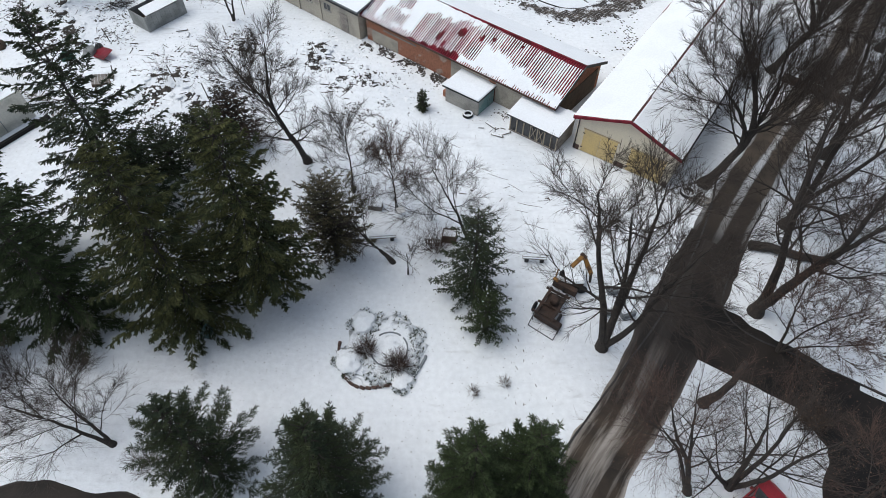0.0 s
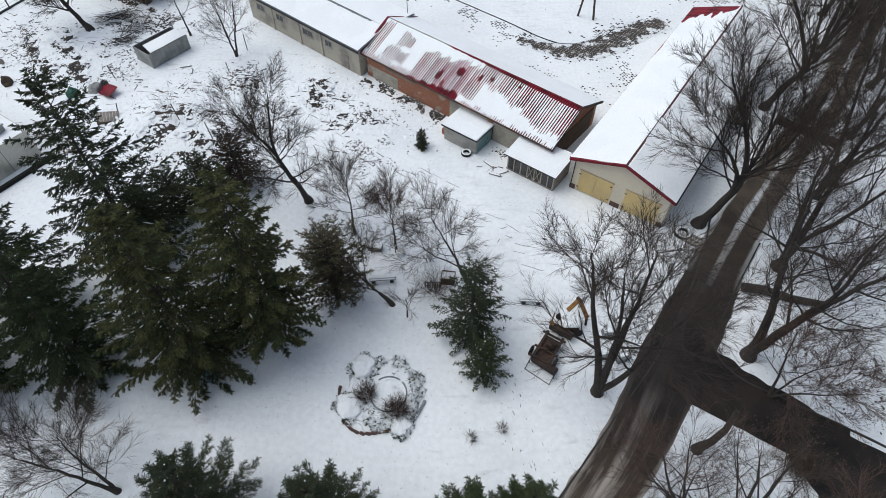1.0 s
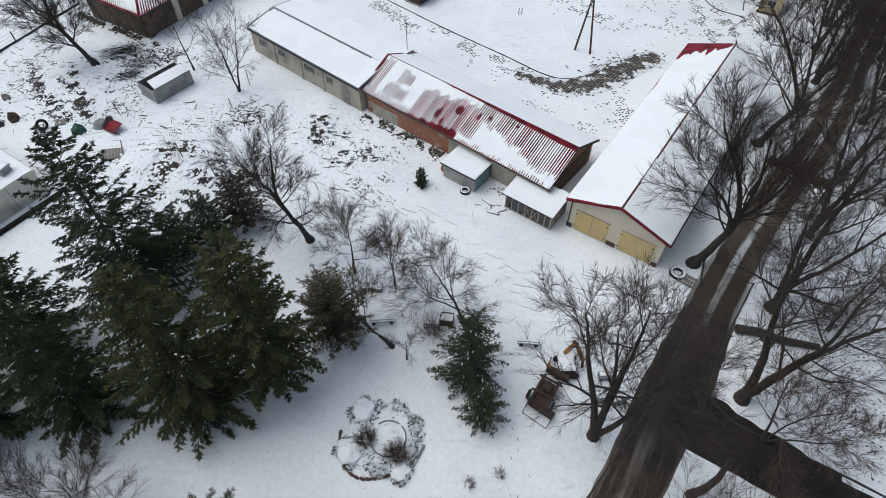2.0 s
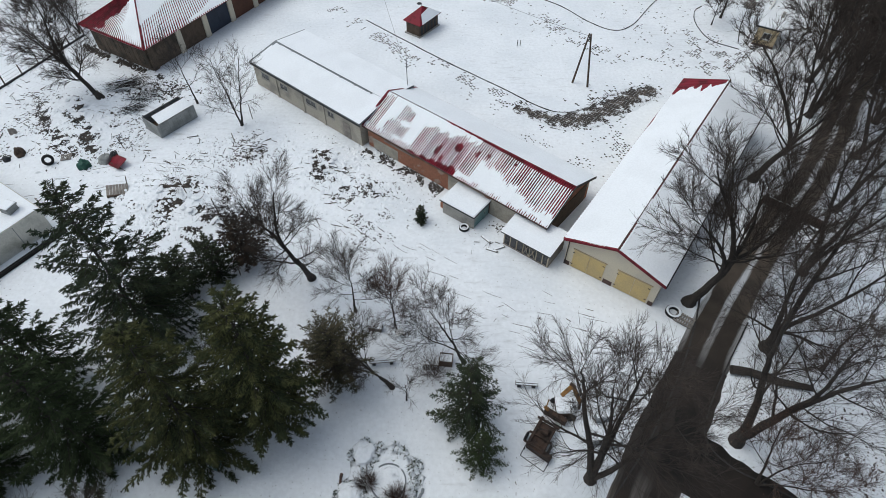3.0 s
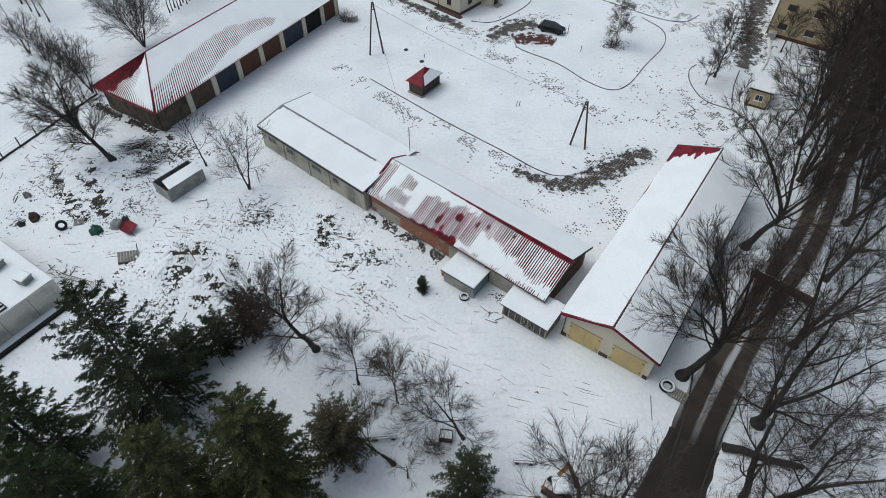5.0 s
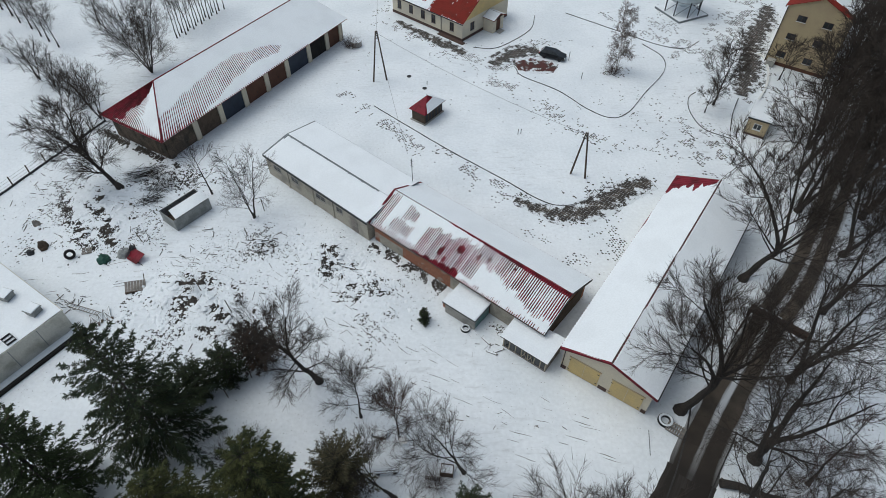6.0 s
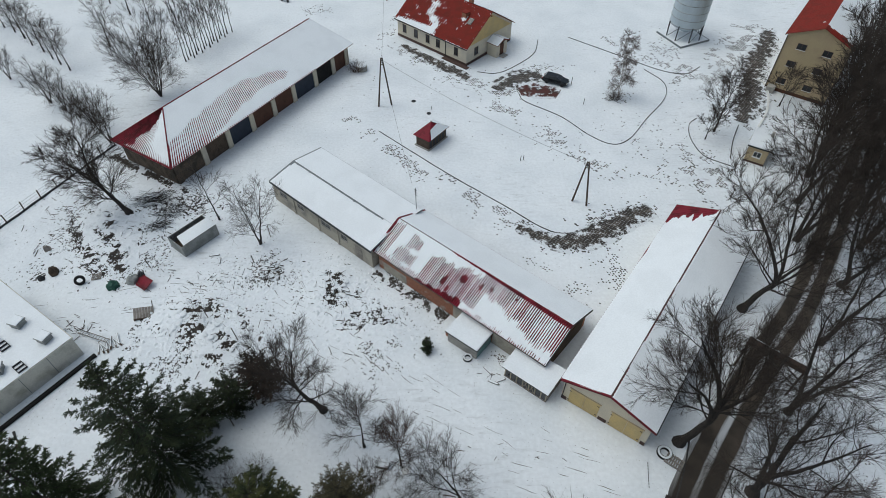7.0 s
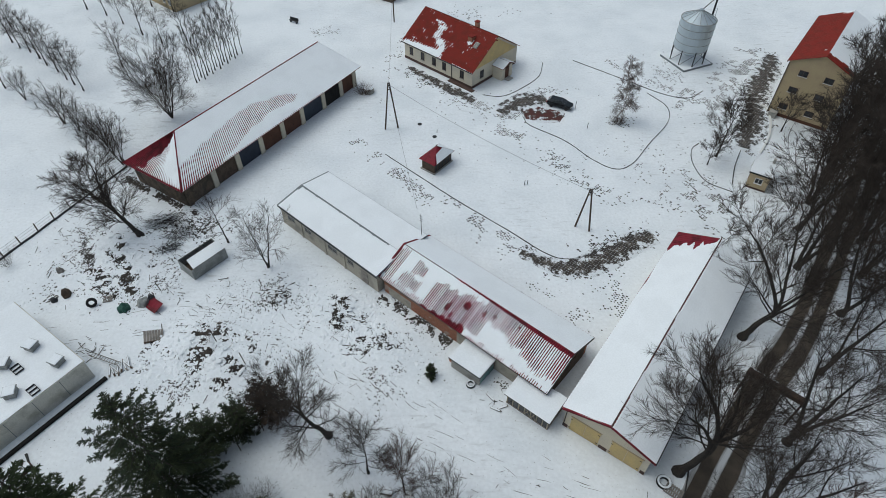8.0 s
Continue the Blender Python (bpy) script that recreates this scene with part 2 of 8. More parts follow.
M_TILE = mat("brick_red_roofing", (0.205, 0.023, 0.016), 0.6, var=0.14, scale=0.9, fine=12, bump=0.15, spec=0.12, other=(0.165, 0.024, 0.016))
M_BRICK = mat("old_red_brick", (0.30, 0.135, 0.085), 0.9, var=0.3, scale=0.7, fine=9, bump=0.5, bump_dist=0.03, other=(0.36, 0.27, 0.22), mix=(0.56, 0.62))
M_CREAM = mat("cream_plaster", (0.62, 0.56, 0.44), 0.9, var=0.06, scale=0.5, fine=9, bump=0.15, other=(0.56, 0.51, 0.42))
M_YELLOW = mat("pale_yellow_paint", (0.58, 0.44, 0.20), 0.75, var=0.08, scale=0.7, fine=10, bump=0.1, other=(0.52, 0.40, 0.20))
M_OCHRE = mat("ochre_plaster", (0.45, 0.36, 0.22), 0.9, var=0.06, scale=0.4, fine=9, bump=0.15, other=(0.42, 0.33, 0.21))
M_GREY = mat("weathered_grey_concrete", (0.36, 0.35, 0.32), 0.9, var=0.15, scale=0.6, fine=8, bump=0.3, other=(0.24, 0.235, 0.22), mix=(0.5, 0.68))
M_HALL = mat("pale_stained_concrete", (0.60, 0.585, 0.52), 0.9, var=0.10, scale=0.5, fine=6, bump=0.2, other=(0.40, 0.39, 0.33), mix=(0.5, 0.66))
M_BLOCK = mat("dirty_plaster", (0.40, 0.37, 0.31), 0.9, var=0.15, scale=0.5, fine=8, bump=0.3, other=(0.26, 0.245, 0.215), mix=(0.5, 0.66))
M_PLINTH = mat("brown_plinth", (0.10, 0.065, 0.055), 0.9, var=0.2, scale=1, fine=10)
M_WOOD = mat("dark_boards", (0.085, 0.062, 0.046), 0.85, var=0.25, scale=1.5, fine=16, bump=0.4, island=0.2)
M_GREYWOOD = mat("weathered_boards", (0.22, 0.20, 0.18), 0.9, var=0.25, scale=1.5, fine=16, bump=0.4, island=0.25)
M_PALEWOOD = mat("pale_timber", (0.42, 0.36, 0.28), 0.85, var=0.2, scale=1.5, fine=16, bump=0.3, island=0.2)
M_BLUE = mat("dark_blue_paint", (0.030, 0.040, 0.060), 0.6, var=0.15, scale=0.8, fine=10, bump=0.1)
M_BROWNDOOR = mat("brown_painted_door", (0.105, 0.048, 0.030), 0.7, var=0.15, scale=0.8, fine=10, bump=0.1)
M_TEAL = mat("faded_teal_paint", (0.16, 0.27, 0.27), 0.8, var=0.2, scale=1.2, fine=10, bump=0.2, other=(0.24, 0.30, 0.29))
M_SHEET = mat("grey_sheet", (0.30, 0.31, 0.30), 0.6, 0.2, var=0.12, scale=0.8, fine=8, bump=0.15, other=(0.22, 0.23, 0.22))
M_ZINC = mat("galvanised_steel", (0.46, 0.52, 0.56), 0.45, 0.55, var=0.06, scale=0.6, fine=10, bump=0.05)
M_DARK = mat("dark_steel", (0.045, 0.046, 0.05), 0.6, 0.4, var=0.2, scale=2, fine=12)
M_RUBBER = mat("tyre_rubber", (0.022, 0.022, 0.023), 0.85, var=0.2, scale=3, fine=20, bump=0.3)
M_GLASS = mat("dark_window_glass", (0.03, 0.033, 0.037), 0.12, var=0.2, scale=0.6, fine=4, bump=0.0, spec=0.6)
M_STRIP = mat("bare_roofing_felt", (0.20, 0.22, 0.235), 0.85, var=0.15, scale=1.2, fine=9)
# near-black colour that paints in the darkness of unlit depths
M_VOID = mat("unlit_interior", (0.020, 0.019, 0.018), 0.95, var=0.2, scale=1, fine=6)
M_CARPAINT = mat("dark_car_paint", (0.012, 0.016, 0.020), 0.25, 0.2, var=0.05, scale=1, fine=8, bump=0.0, spec=0.5)
M_REDPAINT = mat("red_enamel", (0.33, 0.030, 0.040), 0.45, var=0.12, scale=1, fine=8, bump=0.05)
M_GREENTARP = mat("green_tarpaulin", (0.030, 0.095, 0.070), 0.6, var=0.2, scale=1.5, fine=8, bump=0.3)
M_ORANGE = mat("orange_machine_paint", (0.24, 0.12, 0.03), 0.7, var=0.25, scale=1.5, fine=8, bump=0.2, other=(0.09, 0.05, 0.03))
M_RUSTY = mat("rusty_brown_steel", (0.066, 0.042, 0.032), 0.85, 0.1, var=0.25, scale=1.2, fine=10, bump=0.3, other=(0.042, 0.031, 0.027))
M_KERB = mat("dark_wet_kerb", (0.045, 0.043, 0.042), 0.8, var=0.25, scale=1.2, fine=9, bump=0.3)
M_WHITE = mat("white_paint", (0.72, 0.72, 0.70), 0.6, var=0.06, scale=1, fine=10, bump=0.05)

# ---- building tools ----
def part(name, bm, material, parent=None, label=""):
    """One mesh object from a bmesh or a (points, faces) pair, under its parent."""
    me = bpy.data.meshes.new(name)
    if isinstance(bm, tuple):
        me.from_pydata(bm[0], [], bm[1])
    else:
        bmesh.ops.recalc_face_normals(bm, faces=bm.faces)
        bm.to_mesh(me)
        bm.free()
    me.materials.append(material)
    ob = new(name, me)
    ob.parent = parent
    if label:
        ob["label"] = label
    return ob


def thing(name, m, label, category, group="", kind=""):
    return_ob = new(name)
    return_ob.matrix_world = m
    return tagged(return_ob, label, category, group, kind)


def axes(x, y, ux, uy, z=0.0):
    """A standing frame at (x, y): its own x runs along (ux, uy)."""
    return pose(x, y, z, 0, 0, math.degrees(math.atan2(uy, ux)))


def box(bm, x0, x1, y0, y1, z0, z1, m=None, bevel=0.0):
    vs = [bm.verts.new((x, y, z)) for x in (x0, x1) for y in (y0, y1) for z in (z0, z1)]
    fs = [bm.faces.new([vs[i] for i in q]) for q in ((0, 1, 3, 2), (4, 6, 7, 5), (0, 4, 5, 1), (2, 3, 7, 6), (0, 2, 6, 4), (1, 5, 7, 3))]
    if bevel:
        es = list({e for f in fs for e in f.edges})
        out = bmesh.ops.bevel(bm, geom=es, offset=bevel, segments=1, affect="EDGES")
        vs = list({v for f in out["faces"] for v in f.verts} | {v for v in vs if v.is_valid})
    if m is not None:
        bmesh.ops.transform(bm, matrix=m, verts=vs)
    return vs


def boxpart(name, dims, material, parent, m=None, bevel=0.0, label=""):
    bm = bmesh.new()
    box(bm, *dims, m, bevel)
    return part(name, bm, material, parent, label)


def prism(bm, outline, y0, y1):
    """Extrudes an (x, z) outline along y."""
    a = [bm.verts.new((x, y0, z)) for x, z in outline]
    b = [bm.verts.new((x, y1, z)) for x, z in outline]
    bm.faces.new(a), bm.faces.new(b[::-1])
    for i in range(len(a)):
        j = (i + 1) % len(a)
        bm.faces.new((a[i], b[i], b[j], a[j]))


def wall_yz(bm, outline, x0, x1):
    """Extrudes a (y, z) outline along x."""
    a = [bm.verts.new((x0, y, z)) for y, z in outline]
    b = [bm.verts.new((x1, y, z)) for y, z in outline]
    bm.faces.new(a), bm.faces.new(b[::-1])
    for i in range(len(a)):
        j = (i + 1) % len(a)
        bm.faces.new((a[i], b[i], b[j], a[j]))


def tube(soup, pts, radii, sides):
    """Adds a tapered tube to soup = (points, faces)."""
    verts, faces = soup
    start = len(verts)
    n = len(pts)
    for i, p in enumerate(pts):
        d = pts[min(i + 1, n - 1)] - pts[max(i - 1, 0)]
        a = d.orthogonal().normalized()
        b = d.cross(a).normalized()
        for k in range(sides):
            w = 2 * math.pi * k / sides
            verts.append(tuple(p + (a * math.cos(w) + b * math.sin(w)) * radii[i]))
    for i in range(n - 1):
        for k in range(sides):
            j = (k + 1) % sides
            faces.append((start + i * sides + k, start + i * sides + j, start + (i + 1) * sides + j, start + (i + 1) * sides + k))
    if sides > 3:
        faces.append(tuple(start + k for k in range(sides))[::-1])
        faces.append(tuple(start + (n - 1) * sides + k for k in range(sides)))


def rod(name, a, b, r, material, parent, sides=8, label=""):
    soup = ([], [])
    tube(soup, [Vector(a), Vector(b)], [r, r], sides)
    return part(name, soup, material, parent, label)


def lathe(bm, profile, segs, m=None):
    """Turns an (r, z) profile round z."""
    rings = []
    for r, z in profile:
        rings.append([bm.verts.new((r * math.cos(2 * math.pi * k / segs), r * math.sin(2 * math.pi * k / segs), z)) for k in range(segs)])
    for a, b in zip(rings, rings[1:]):
        for k in range(segs):
            j = (k + 1) % segs
            bm.faces.new((a[k], a[j], b[j], b[k]))
    bm.faces.new(rings[0][::-1]), bm.faces.new(rings[-1])
    if m is not None:
        bmesh.ops.transform(bm, matrix=m, verts=[v for r in rings for v in r])


def slope_point(c, s, q):
    """A point of a slope with corners eave0, eave1, ridge1, ridge0."""
    return c[0].lerp(c[1], s).lerp(c[3].lerp(c[2], s), q)


def ribbed(c, spacing, height):
    """Trapezoid-ribbed sheet over a slope, as (points, faces): ribs run from eave to ridge."""
    nrm = (c[1] - c[0]).cross(c[3] - c[0]).normalized()
    count = max(3, int(max((c[1] - c[0]).length, (c[2] - c[3]).length) / spacing))
    verts, faces = [], []
    for i in range(count + 1):
        for off, h in ((0.0, 0), (0.42, 0), (0.54, height), (0.86, height), (0.98, 0)):
            s = (i + off) / (count + 1)
            for q in (0.0, 1.0):
                verts.append(tuple(slope_point(c, s, q) + nrm * h))
    for i in range(len(verts) // 2 - 1):
        faces.append((2 * i, 2 * i + 2, 2 * i + 3, 2 * i + 1))
    # underside
    base = len(verts)
    for s, q in ((0, 0), (1, 0), (1, 1), (0, 1)):
        verts.append(tuple(slope_point(c, s, q) - nrm * 0.05))
    faces.append((base, base + 3, base + 2, base + 1))
    last = base - 2
    faces += [(0, base, base + 1, last), (1, last + 1, base + 2, base + 3), (0, 1, base + 3, base), (last, base + 1, base + 2, last + 1)]
    return verts, faces


def waved(c, spacing, height):
    """Corrugated sheet over a slope, as (points, faces): round waves run from eave to ridge."""
    nrm = (c[1] - c[0]).cross(c[3] - c[0]).normalized()
    count = int(max((c[1] - c[0]).length, (c[2] - c[3]).length) / spacing)
    steps = count * 8
    verts, faces = [], []
    for i in range(steps + 1):
        h = height * (0.5 - 0.5 * math.cos(2 * math.pi * i / 8)) ** 0.7
        for q in (0.0, 1.0):
            verts.append(tuple(slope_point(c, i / steps, q) + nrm * h))
    faces += [(2 * i, 2 * i + 2, 2 * i + 3, 2 * i + 1) for i in range(steps)]
    base = len(verts)
    verts += [tuple(p - nrm * 0.05) for p in c]
    last = base - 2
    faces += [(base, base + 3, base + 2, base + 1), (0, base, base + 1, last), (1, last + 1, base + 2, base + 3), (0, 1, base + 3, base), (last, base + 1, base + 2, last + 1)]
    return verts, faces


def snow_sheet(c, nx, ny, depth):
    """Snow over a slope: depth(s, q) metres above the sheet; below zero it lies under the sheet and the sheet shows."""
    nrm = (c[1] - c[0]).cross(c[3] - c[0]).normalized()
    verts, faces = [], []
    for i in range(nx + 1):
        for j in range(ny + 1):
            s, q = i / nx, j / ny
            verts.append(tuple(slope_point(c, s, q) + nrm * max(depth(s, q), -0.03)))
    for i in range(nx):
        for j in range(ny):
            a = i * (ny + 1) + j
            faces.append((a, a + ny + 1, a + ny + 2, a + 1))
    return verts, faces


def fuzz(x, y, scale, seed=0.0):
    return noise.noise(Vector((x * scale + seed, y * scale - seed, seed * 0.7)))


def blob(s, q, s0, q0, ws, wq):
    return math.exp(-((s - s0) / ws) ** 2 - ((q - q0) / wq) ** 2)

# ---- ground and roads ----
MOUNDS = [(-30.75, 58.83, 4.0, 0.7), (-26.22, 55.97, 4.5, 0.8), (-14.86, 63.22, 4.5, 0.6), (-9.35, 59.25, 4.0, 0.35), (-43.40, 69.67, 5.0, 0.5), (-22.71, 66.30, 2.2, 0.4), (-46.32, 74.70, 4.5, 0.5)]


def ground_height(x, y):
    z = 0.03 * fuzz(x, y, 0.35) - 0.02
    for mx, my, r, h in MOUNDS:
        d = math.hypot(x - mx, y - my) / r
        if d < 1.6:
            z += h * math.exp(-2.2 * d * d) * (1.0 + 0.8 * fuzz(x, y, 0.9, 3.0))
    return z


def ground_sheet():
    xs = np.concatenate([np.linspace(-2000, -100, 12), np.arange(-92, 92, 0.9), np.linspace(100, 2000, 12)])
    ys = np.concatenate([np.linspace(-2000, -20, 12), np.arange(-12, 172, 0.9), np.linspace(180, 2400, 12)])
    verts = [(float(x), float(y), ground_height(float(x), float(y)) if -95 < x < 95 and -15 < y < 175 else -0.02) for x in xs for y in ys]
    n = len(ys)
    faces = [(i * n + j, (i + 1) * n + j, (i + 1) * n + j + 1, i * n + j + 1) for i in range(len(xs) - 1) for j in range(n - 1)]
    ob = part("ground", (verts, faces), M_SNOW)
    for p in ob.data.polygons:
        p.use_smooth = True
    return tagged(ob, "snow-covered ground with thin grass tips and rough mounds", "ground", kind="structure")


def smooth_line(points, step=1.0):
    """Catmull-Rom through the points, at about even steps."""
    p = [Vector((*a, 0)) for a in points]
    p = [2 * p[0] - p[1]] + p + [2 * p[-1] - p[-2]]
    out = []
    for i in range(1, len(p) - 2):
        k = max(2, int((p[i + 1] - p[i]).length / step))
        for j in range(k):
            t = j / k
            out.append(0.5 * (2 * p[i] + (p[i + 1] - p[i - 1]) * t + (2 * p[i - 1] - 5 * p[i] + 4 * p[i + 1] - p[i + 2]) * t * t + (3 * p[i] - p[i - 1] - 3 * p[i + 1] + p[i + 2]) * t ** 3))
    return out + [p[-2]]


def strip(name, points, widths, material, z, label, category="road", thick=0.05, ragged=0.0):
    """A road along a line, with its widths from start to end."""
    line = smooth_line(points, 0.5)
    n = len(line)
    across = 9
    verts, faces, uvs = [], [], []
    for i, p in enumerate(line):
        d = (line[min(i + 1, n - 1)] - line[max(i - 1, 0)]).normalized()
        side = Vector((d.y, -d.x, 0))
        f = i / (n - 1) * (len(widths) - 1)
        k = min(int(f), len(widths) - 2)
        w = widths[k] + (widths[k + 1] - widths[k]) * (f - k)
        for j in range(across):
            v = j / (across - 1)
            o = (v - 0.5) * w
            if j in (0, across - 1):
                o += ragged * fuzz(p.x + j, p.y, 0.7, 5.0) * (1 if j else -1)
            q = p + side * o
            verts.append((q.x, q.y, z + (0.012 * math.cos((v - 0.5) * math.pi) if 0 < j < across - 1 else -thick)))
            uvs.append((i * 0.5, v))
    for i in range(n - 1):
        for j in range(across - 1):
            a = i * across + j
            faces.append((a, a + 1, a + across + 1, a + across))
    ob = part(name, (verts, faces), material)
    layer = ob.data.uv_layers.new(name="along")
    for lp in ob.data.loops:
        layer.data[lp.index].uv = uvs[lp.vertex_index]
    return tagged(ob, label, category, kind="structure")


ground_sheet()
strip("road_main", [(-4.44, 1.94), (1.73, 10.20), (7.37, 18.66), (11.00, 23.12), (14.31, 27.78), (17.95, 33.03), (21.27, 37.89)], [4.6, 4.5, 4.1, 4.3, 4.9, 4.6], M_ROAD, 0.045, "muddy asphalt road with slush and wheel tracks", ragged=0.22)
strip("road_lane", [(20.94, 37.41), (24.47, 42.36), (33.01, 52.80), (41.05, 61.43), (51.81, 76.04), (61.47, 89.10), (75.73, 108.43), (103.09, 145.08)], [4.4, 4.2, 4.2, 4.3, 4.3, 4.4], M_LANE, 0.050, "dirt lane with two brown wheel tracks through snow", ragged=0.3)
strip("road_side", [(15.85, 29.92), (19.16, 27.92), (23.16, 25.12), (27.73, 22.03), (34.76, 17.15), (59.97, -0.33)], [4.6, 3.5, 3.7, 4.4, 5.2, 5.2], M_ASPHALT, 0.054, "wet black asphalt side road cleared of snow", ragged=0.12)
strip("road_forecourt", [(23.85, 23.91), (25.17, 19.95), (22.80, 14.14), (19.98, 7.39)], [3.5, 4.6, 5.0, 5.0], M_ASPHALT, 0.058, "wet black asphalt forecourt beside the junction", ragged=0.3)
strip("road_junction", [(26.4, 23.6), (22.6, 26.0), (19.6, 28.9), (18.4, 31.4), (18.9, 34.0), (20.2, 36.6)], [3.4, 3.9, 4.2, 3.0, 1.8, 0.5], M_ASPHALT, 0.068, "wet black asphalt patch across the junction", ragged=0.35)
strip("mud_track_yard", [(8.6, 74.3), (11.6, 72.4), (14.6, 71.4), (18.0, 72.3), (21.4, 74.6), (24.6, 76.6), (27.4, 77.6)], [1.6, 2.6, 3.8, 4.4, 4.6, 4.0, 2.8], M_MUDPATCH, 0.046, "churned dark mud outside the yard kerb", "mud", ragged=0.5)
strip("mud_bank", [(46.4, 98.4), (48.8, 102.4), (51.4, 107.4), (53.2, 112.6), (55.8, 117.6), (59.2, 122.8), (62.6, 129.2)], [2.6, 5.4, 6.0, 5.0, 5.0, 4.6, 3.0], M_MUDPATCH, 0.044, "dark bare earth bank beside the ochre house", "mud", ragged=0.5)
strip("mud_parking", [(7.6, 107.6), (10.2, 110.4), (13.2, 112.2), (16.0, 112.2)], [3.0, 5.2, 5.2, 3.4], M_MUDPATCH, 0.044, "dark wet ground beside the parked car", "mud", ragged=0.5)
strip("red_parking", [(11.6, 107.3), (14.2, 107.6), (16.8, 107.0), (18.2, 106.4)], [3.0, 5.0, 5.0, 3.0], M_REDPATCH, 0.048, "reddish wet paving with thin snow", "paving", ragged=0.5)
strip("mud_house", [(-9.4, 123.0), (-4.9, 118.6), (-0.6, 114.6), (3.0, 111.3)], [1.6, 2.6, 3.2, 2.4], M_MUDPATCH, 0.042, "muddy strip along the house wall", "mud", ragged=0.5)
strip("road_south", [(-68.40, 18.60), (-33.87, 17.12), (-24.94, 16.69), (-18.33, 15.32), (-9.63, 12.72), (1.06, 8.73)], [4.6, 4.6, 4.4, 4.2], M_ASPHALT, 0.040, "wet dark asphalt road behind the small firs", ragged=0.5)


def edging(name, points, width, height, material, label, category="kerb", wobble=0.04):
    """A kerb or low edge along a line."""
    line = smooth_line(points, 0.6)
    verts, faces = [], []
    n = len(line)
    for i, p in enumerate(line):
        d = (line[min(i + 1, n - 1)] - line[max(i - 1, 0)]).normalized()
        side = Vector((d.y, -d.x, 0))
        g = ground_height(p.x, p.y)
        for o, h in ((-0.5, -0.05), (-0.45, height), (0.45, height), (0.5, -0.05)):
            q = p + side * (o * width + wobble * fuzz(p.x, p.y, 1.4, o))
            verts.append((q.x, q.y, g + 0.03 + h * (1 + 0.35 * fuzz(p.x, p.y, 2.0, 2.0))))
    for i in range(n - 1):
        for j in range(3):
            a = 4 * i + j
            faces.append((a, a + 1, a + 5, a + 4))
    faces += [(3, 2, 1, 0), (4 * n - 4, 4 * n - 3, 4 * n - 2, 4 * n - 1)]
    return tagged(part(name, (verts, faces), material), label, category, kind="structure")


edging("kerb_road_west", [(4.06, 18.15), (8.01, 22.71), (11.30, 26.49), (15.14, 30.94), (19.01, 36.58), (21.69, 41.28), (23.28, 44.82)], 0.14, 0.07, M_KERB, "dark kerb edge along the muddy road")
edging("kerb_road_east", [(26.76, 41.86), (23.68, 37.80), (21.04, 34.11), (19.69, 31.17), (20.88, 28.95), (23.75, 27.17), (28.84, 23.96), (36.85, 18.45)], 0.13, 0.09, M_KERB, "dark kerb edge round the junction corner")
edging("kerb_yard", [(-11.54, 95.54), (-0.85, 85.30), (7.16, 78.30), (11.53, 74.34), (14.43, 73.01), (18.35, 74.10), (20.67, 76.23)], 0.09, 0.07, M_KERB, "dark stone kerb round the snowy yard")
edging("kerb_island", [(11.51, 106.19), (12.34, 104.08), (17.70, 99.78), (21.57, 94.69), (24.74, 92.43), (27.70, 93.88), (31.53, 99.24), (36.04, 105.39), (37.08, 110.17), (34.67, 114.65)], 0.08, 0.07, M_KERB, "dark stone kerb round a snowy island")
edging("kerb_hut", [(39.64, 99.39), (38.09, 97.85), (37.21, 94.15), (37.99, 89.71), (41.26, 87.18)], 0.09, 0.06, M_KERB, "dark stone kerb beside the small hut")
edging("kerb_house", [(4.58, 113.52), (7.92, 113.10), (11.31, 115.38), (15.32, 120.09), (16.69, 125.39)], 0.09, 0.06, M_KERB, "dark kerb along the path round the house")
edging("low_wall", [(53.6, 110.9), (54.4, 110.0), (53.7, 106.0), (51.6, 101.1), (48.4, 96.4), (46.4, 93.6)], 0.34, 0.30, M_WHITE, "low pale wall capped with snow beside a bank", "wall")
edging("kerb_far", [(22.68, 126.41), (31.70, 119.01), (37.45, 114.39), (41.67, 113.13), (44.96, 115.57)], 0.08, 0.06, M_KERB, "dark kerb line beside the silo yard")
edging("path_edge", [(41.76, 89.00), (43.62, 93.42), (45.90, 97.61)], 0.12, 0.05, M_KERB, "dark path edge beside the small hut")


# ---- buildings ----
def window_part(parent, x, y, z, w, h, face, glass=M_GLASS, surround=M_WHITE, ledge=None):
    """A framed window on a wall: face 'x-', 'x+', 'y-' or 'y+' is the way it looks. A frame, a pane and a sill."""
    turn = {"y-": 0, "x+": 90, "y+": 180, "x-": 270}[face]
    m = pose(x, y, z, 0, 0, turn)
    win = new("window")
    win.parent, win.matrix_local = parent, m
    bm = bmesh.new()
    for b in ((-w / 2 - 0.07, -w / 2, -h / 2, h / 2), (w / 2, w / 2 + 0.07, -h / 2, h / 2), (-w / 2 - 0.07, w / 2 + 0.07, h / 2, h / 2 + 0.07), (-w / 2 - 0.07, w / 2 + 0.07, -h / 2 - 0.07, -h / 2), (-0.025, 0.025, -h / 2, h / 2)):
        box(bm, b[0], b[1], -0.05, 0.02, b[2], b[3])
    part("window_frame", bm, surround, win)
    boxpart("pane", (-w / 2, w / 2, -0.02, 0.01, -h / 2, h / 2), glass, win)
    boxpart("sill", (-w / 2 - 0.12, w / 2 + 0.12, -0.16, 0.0, -h / 2 - 0.13, -h / 2 - 0.07), ledge or surround, win)
    return win


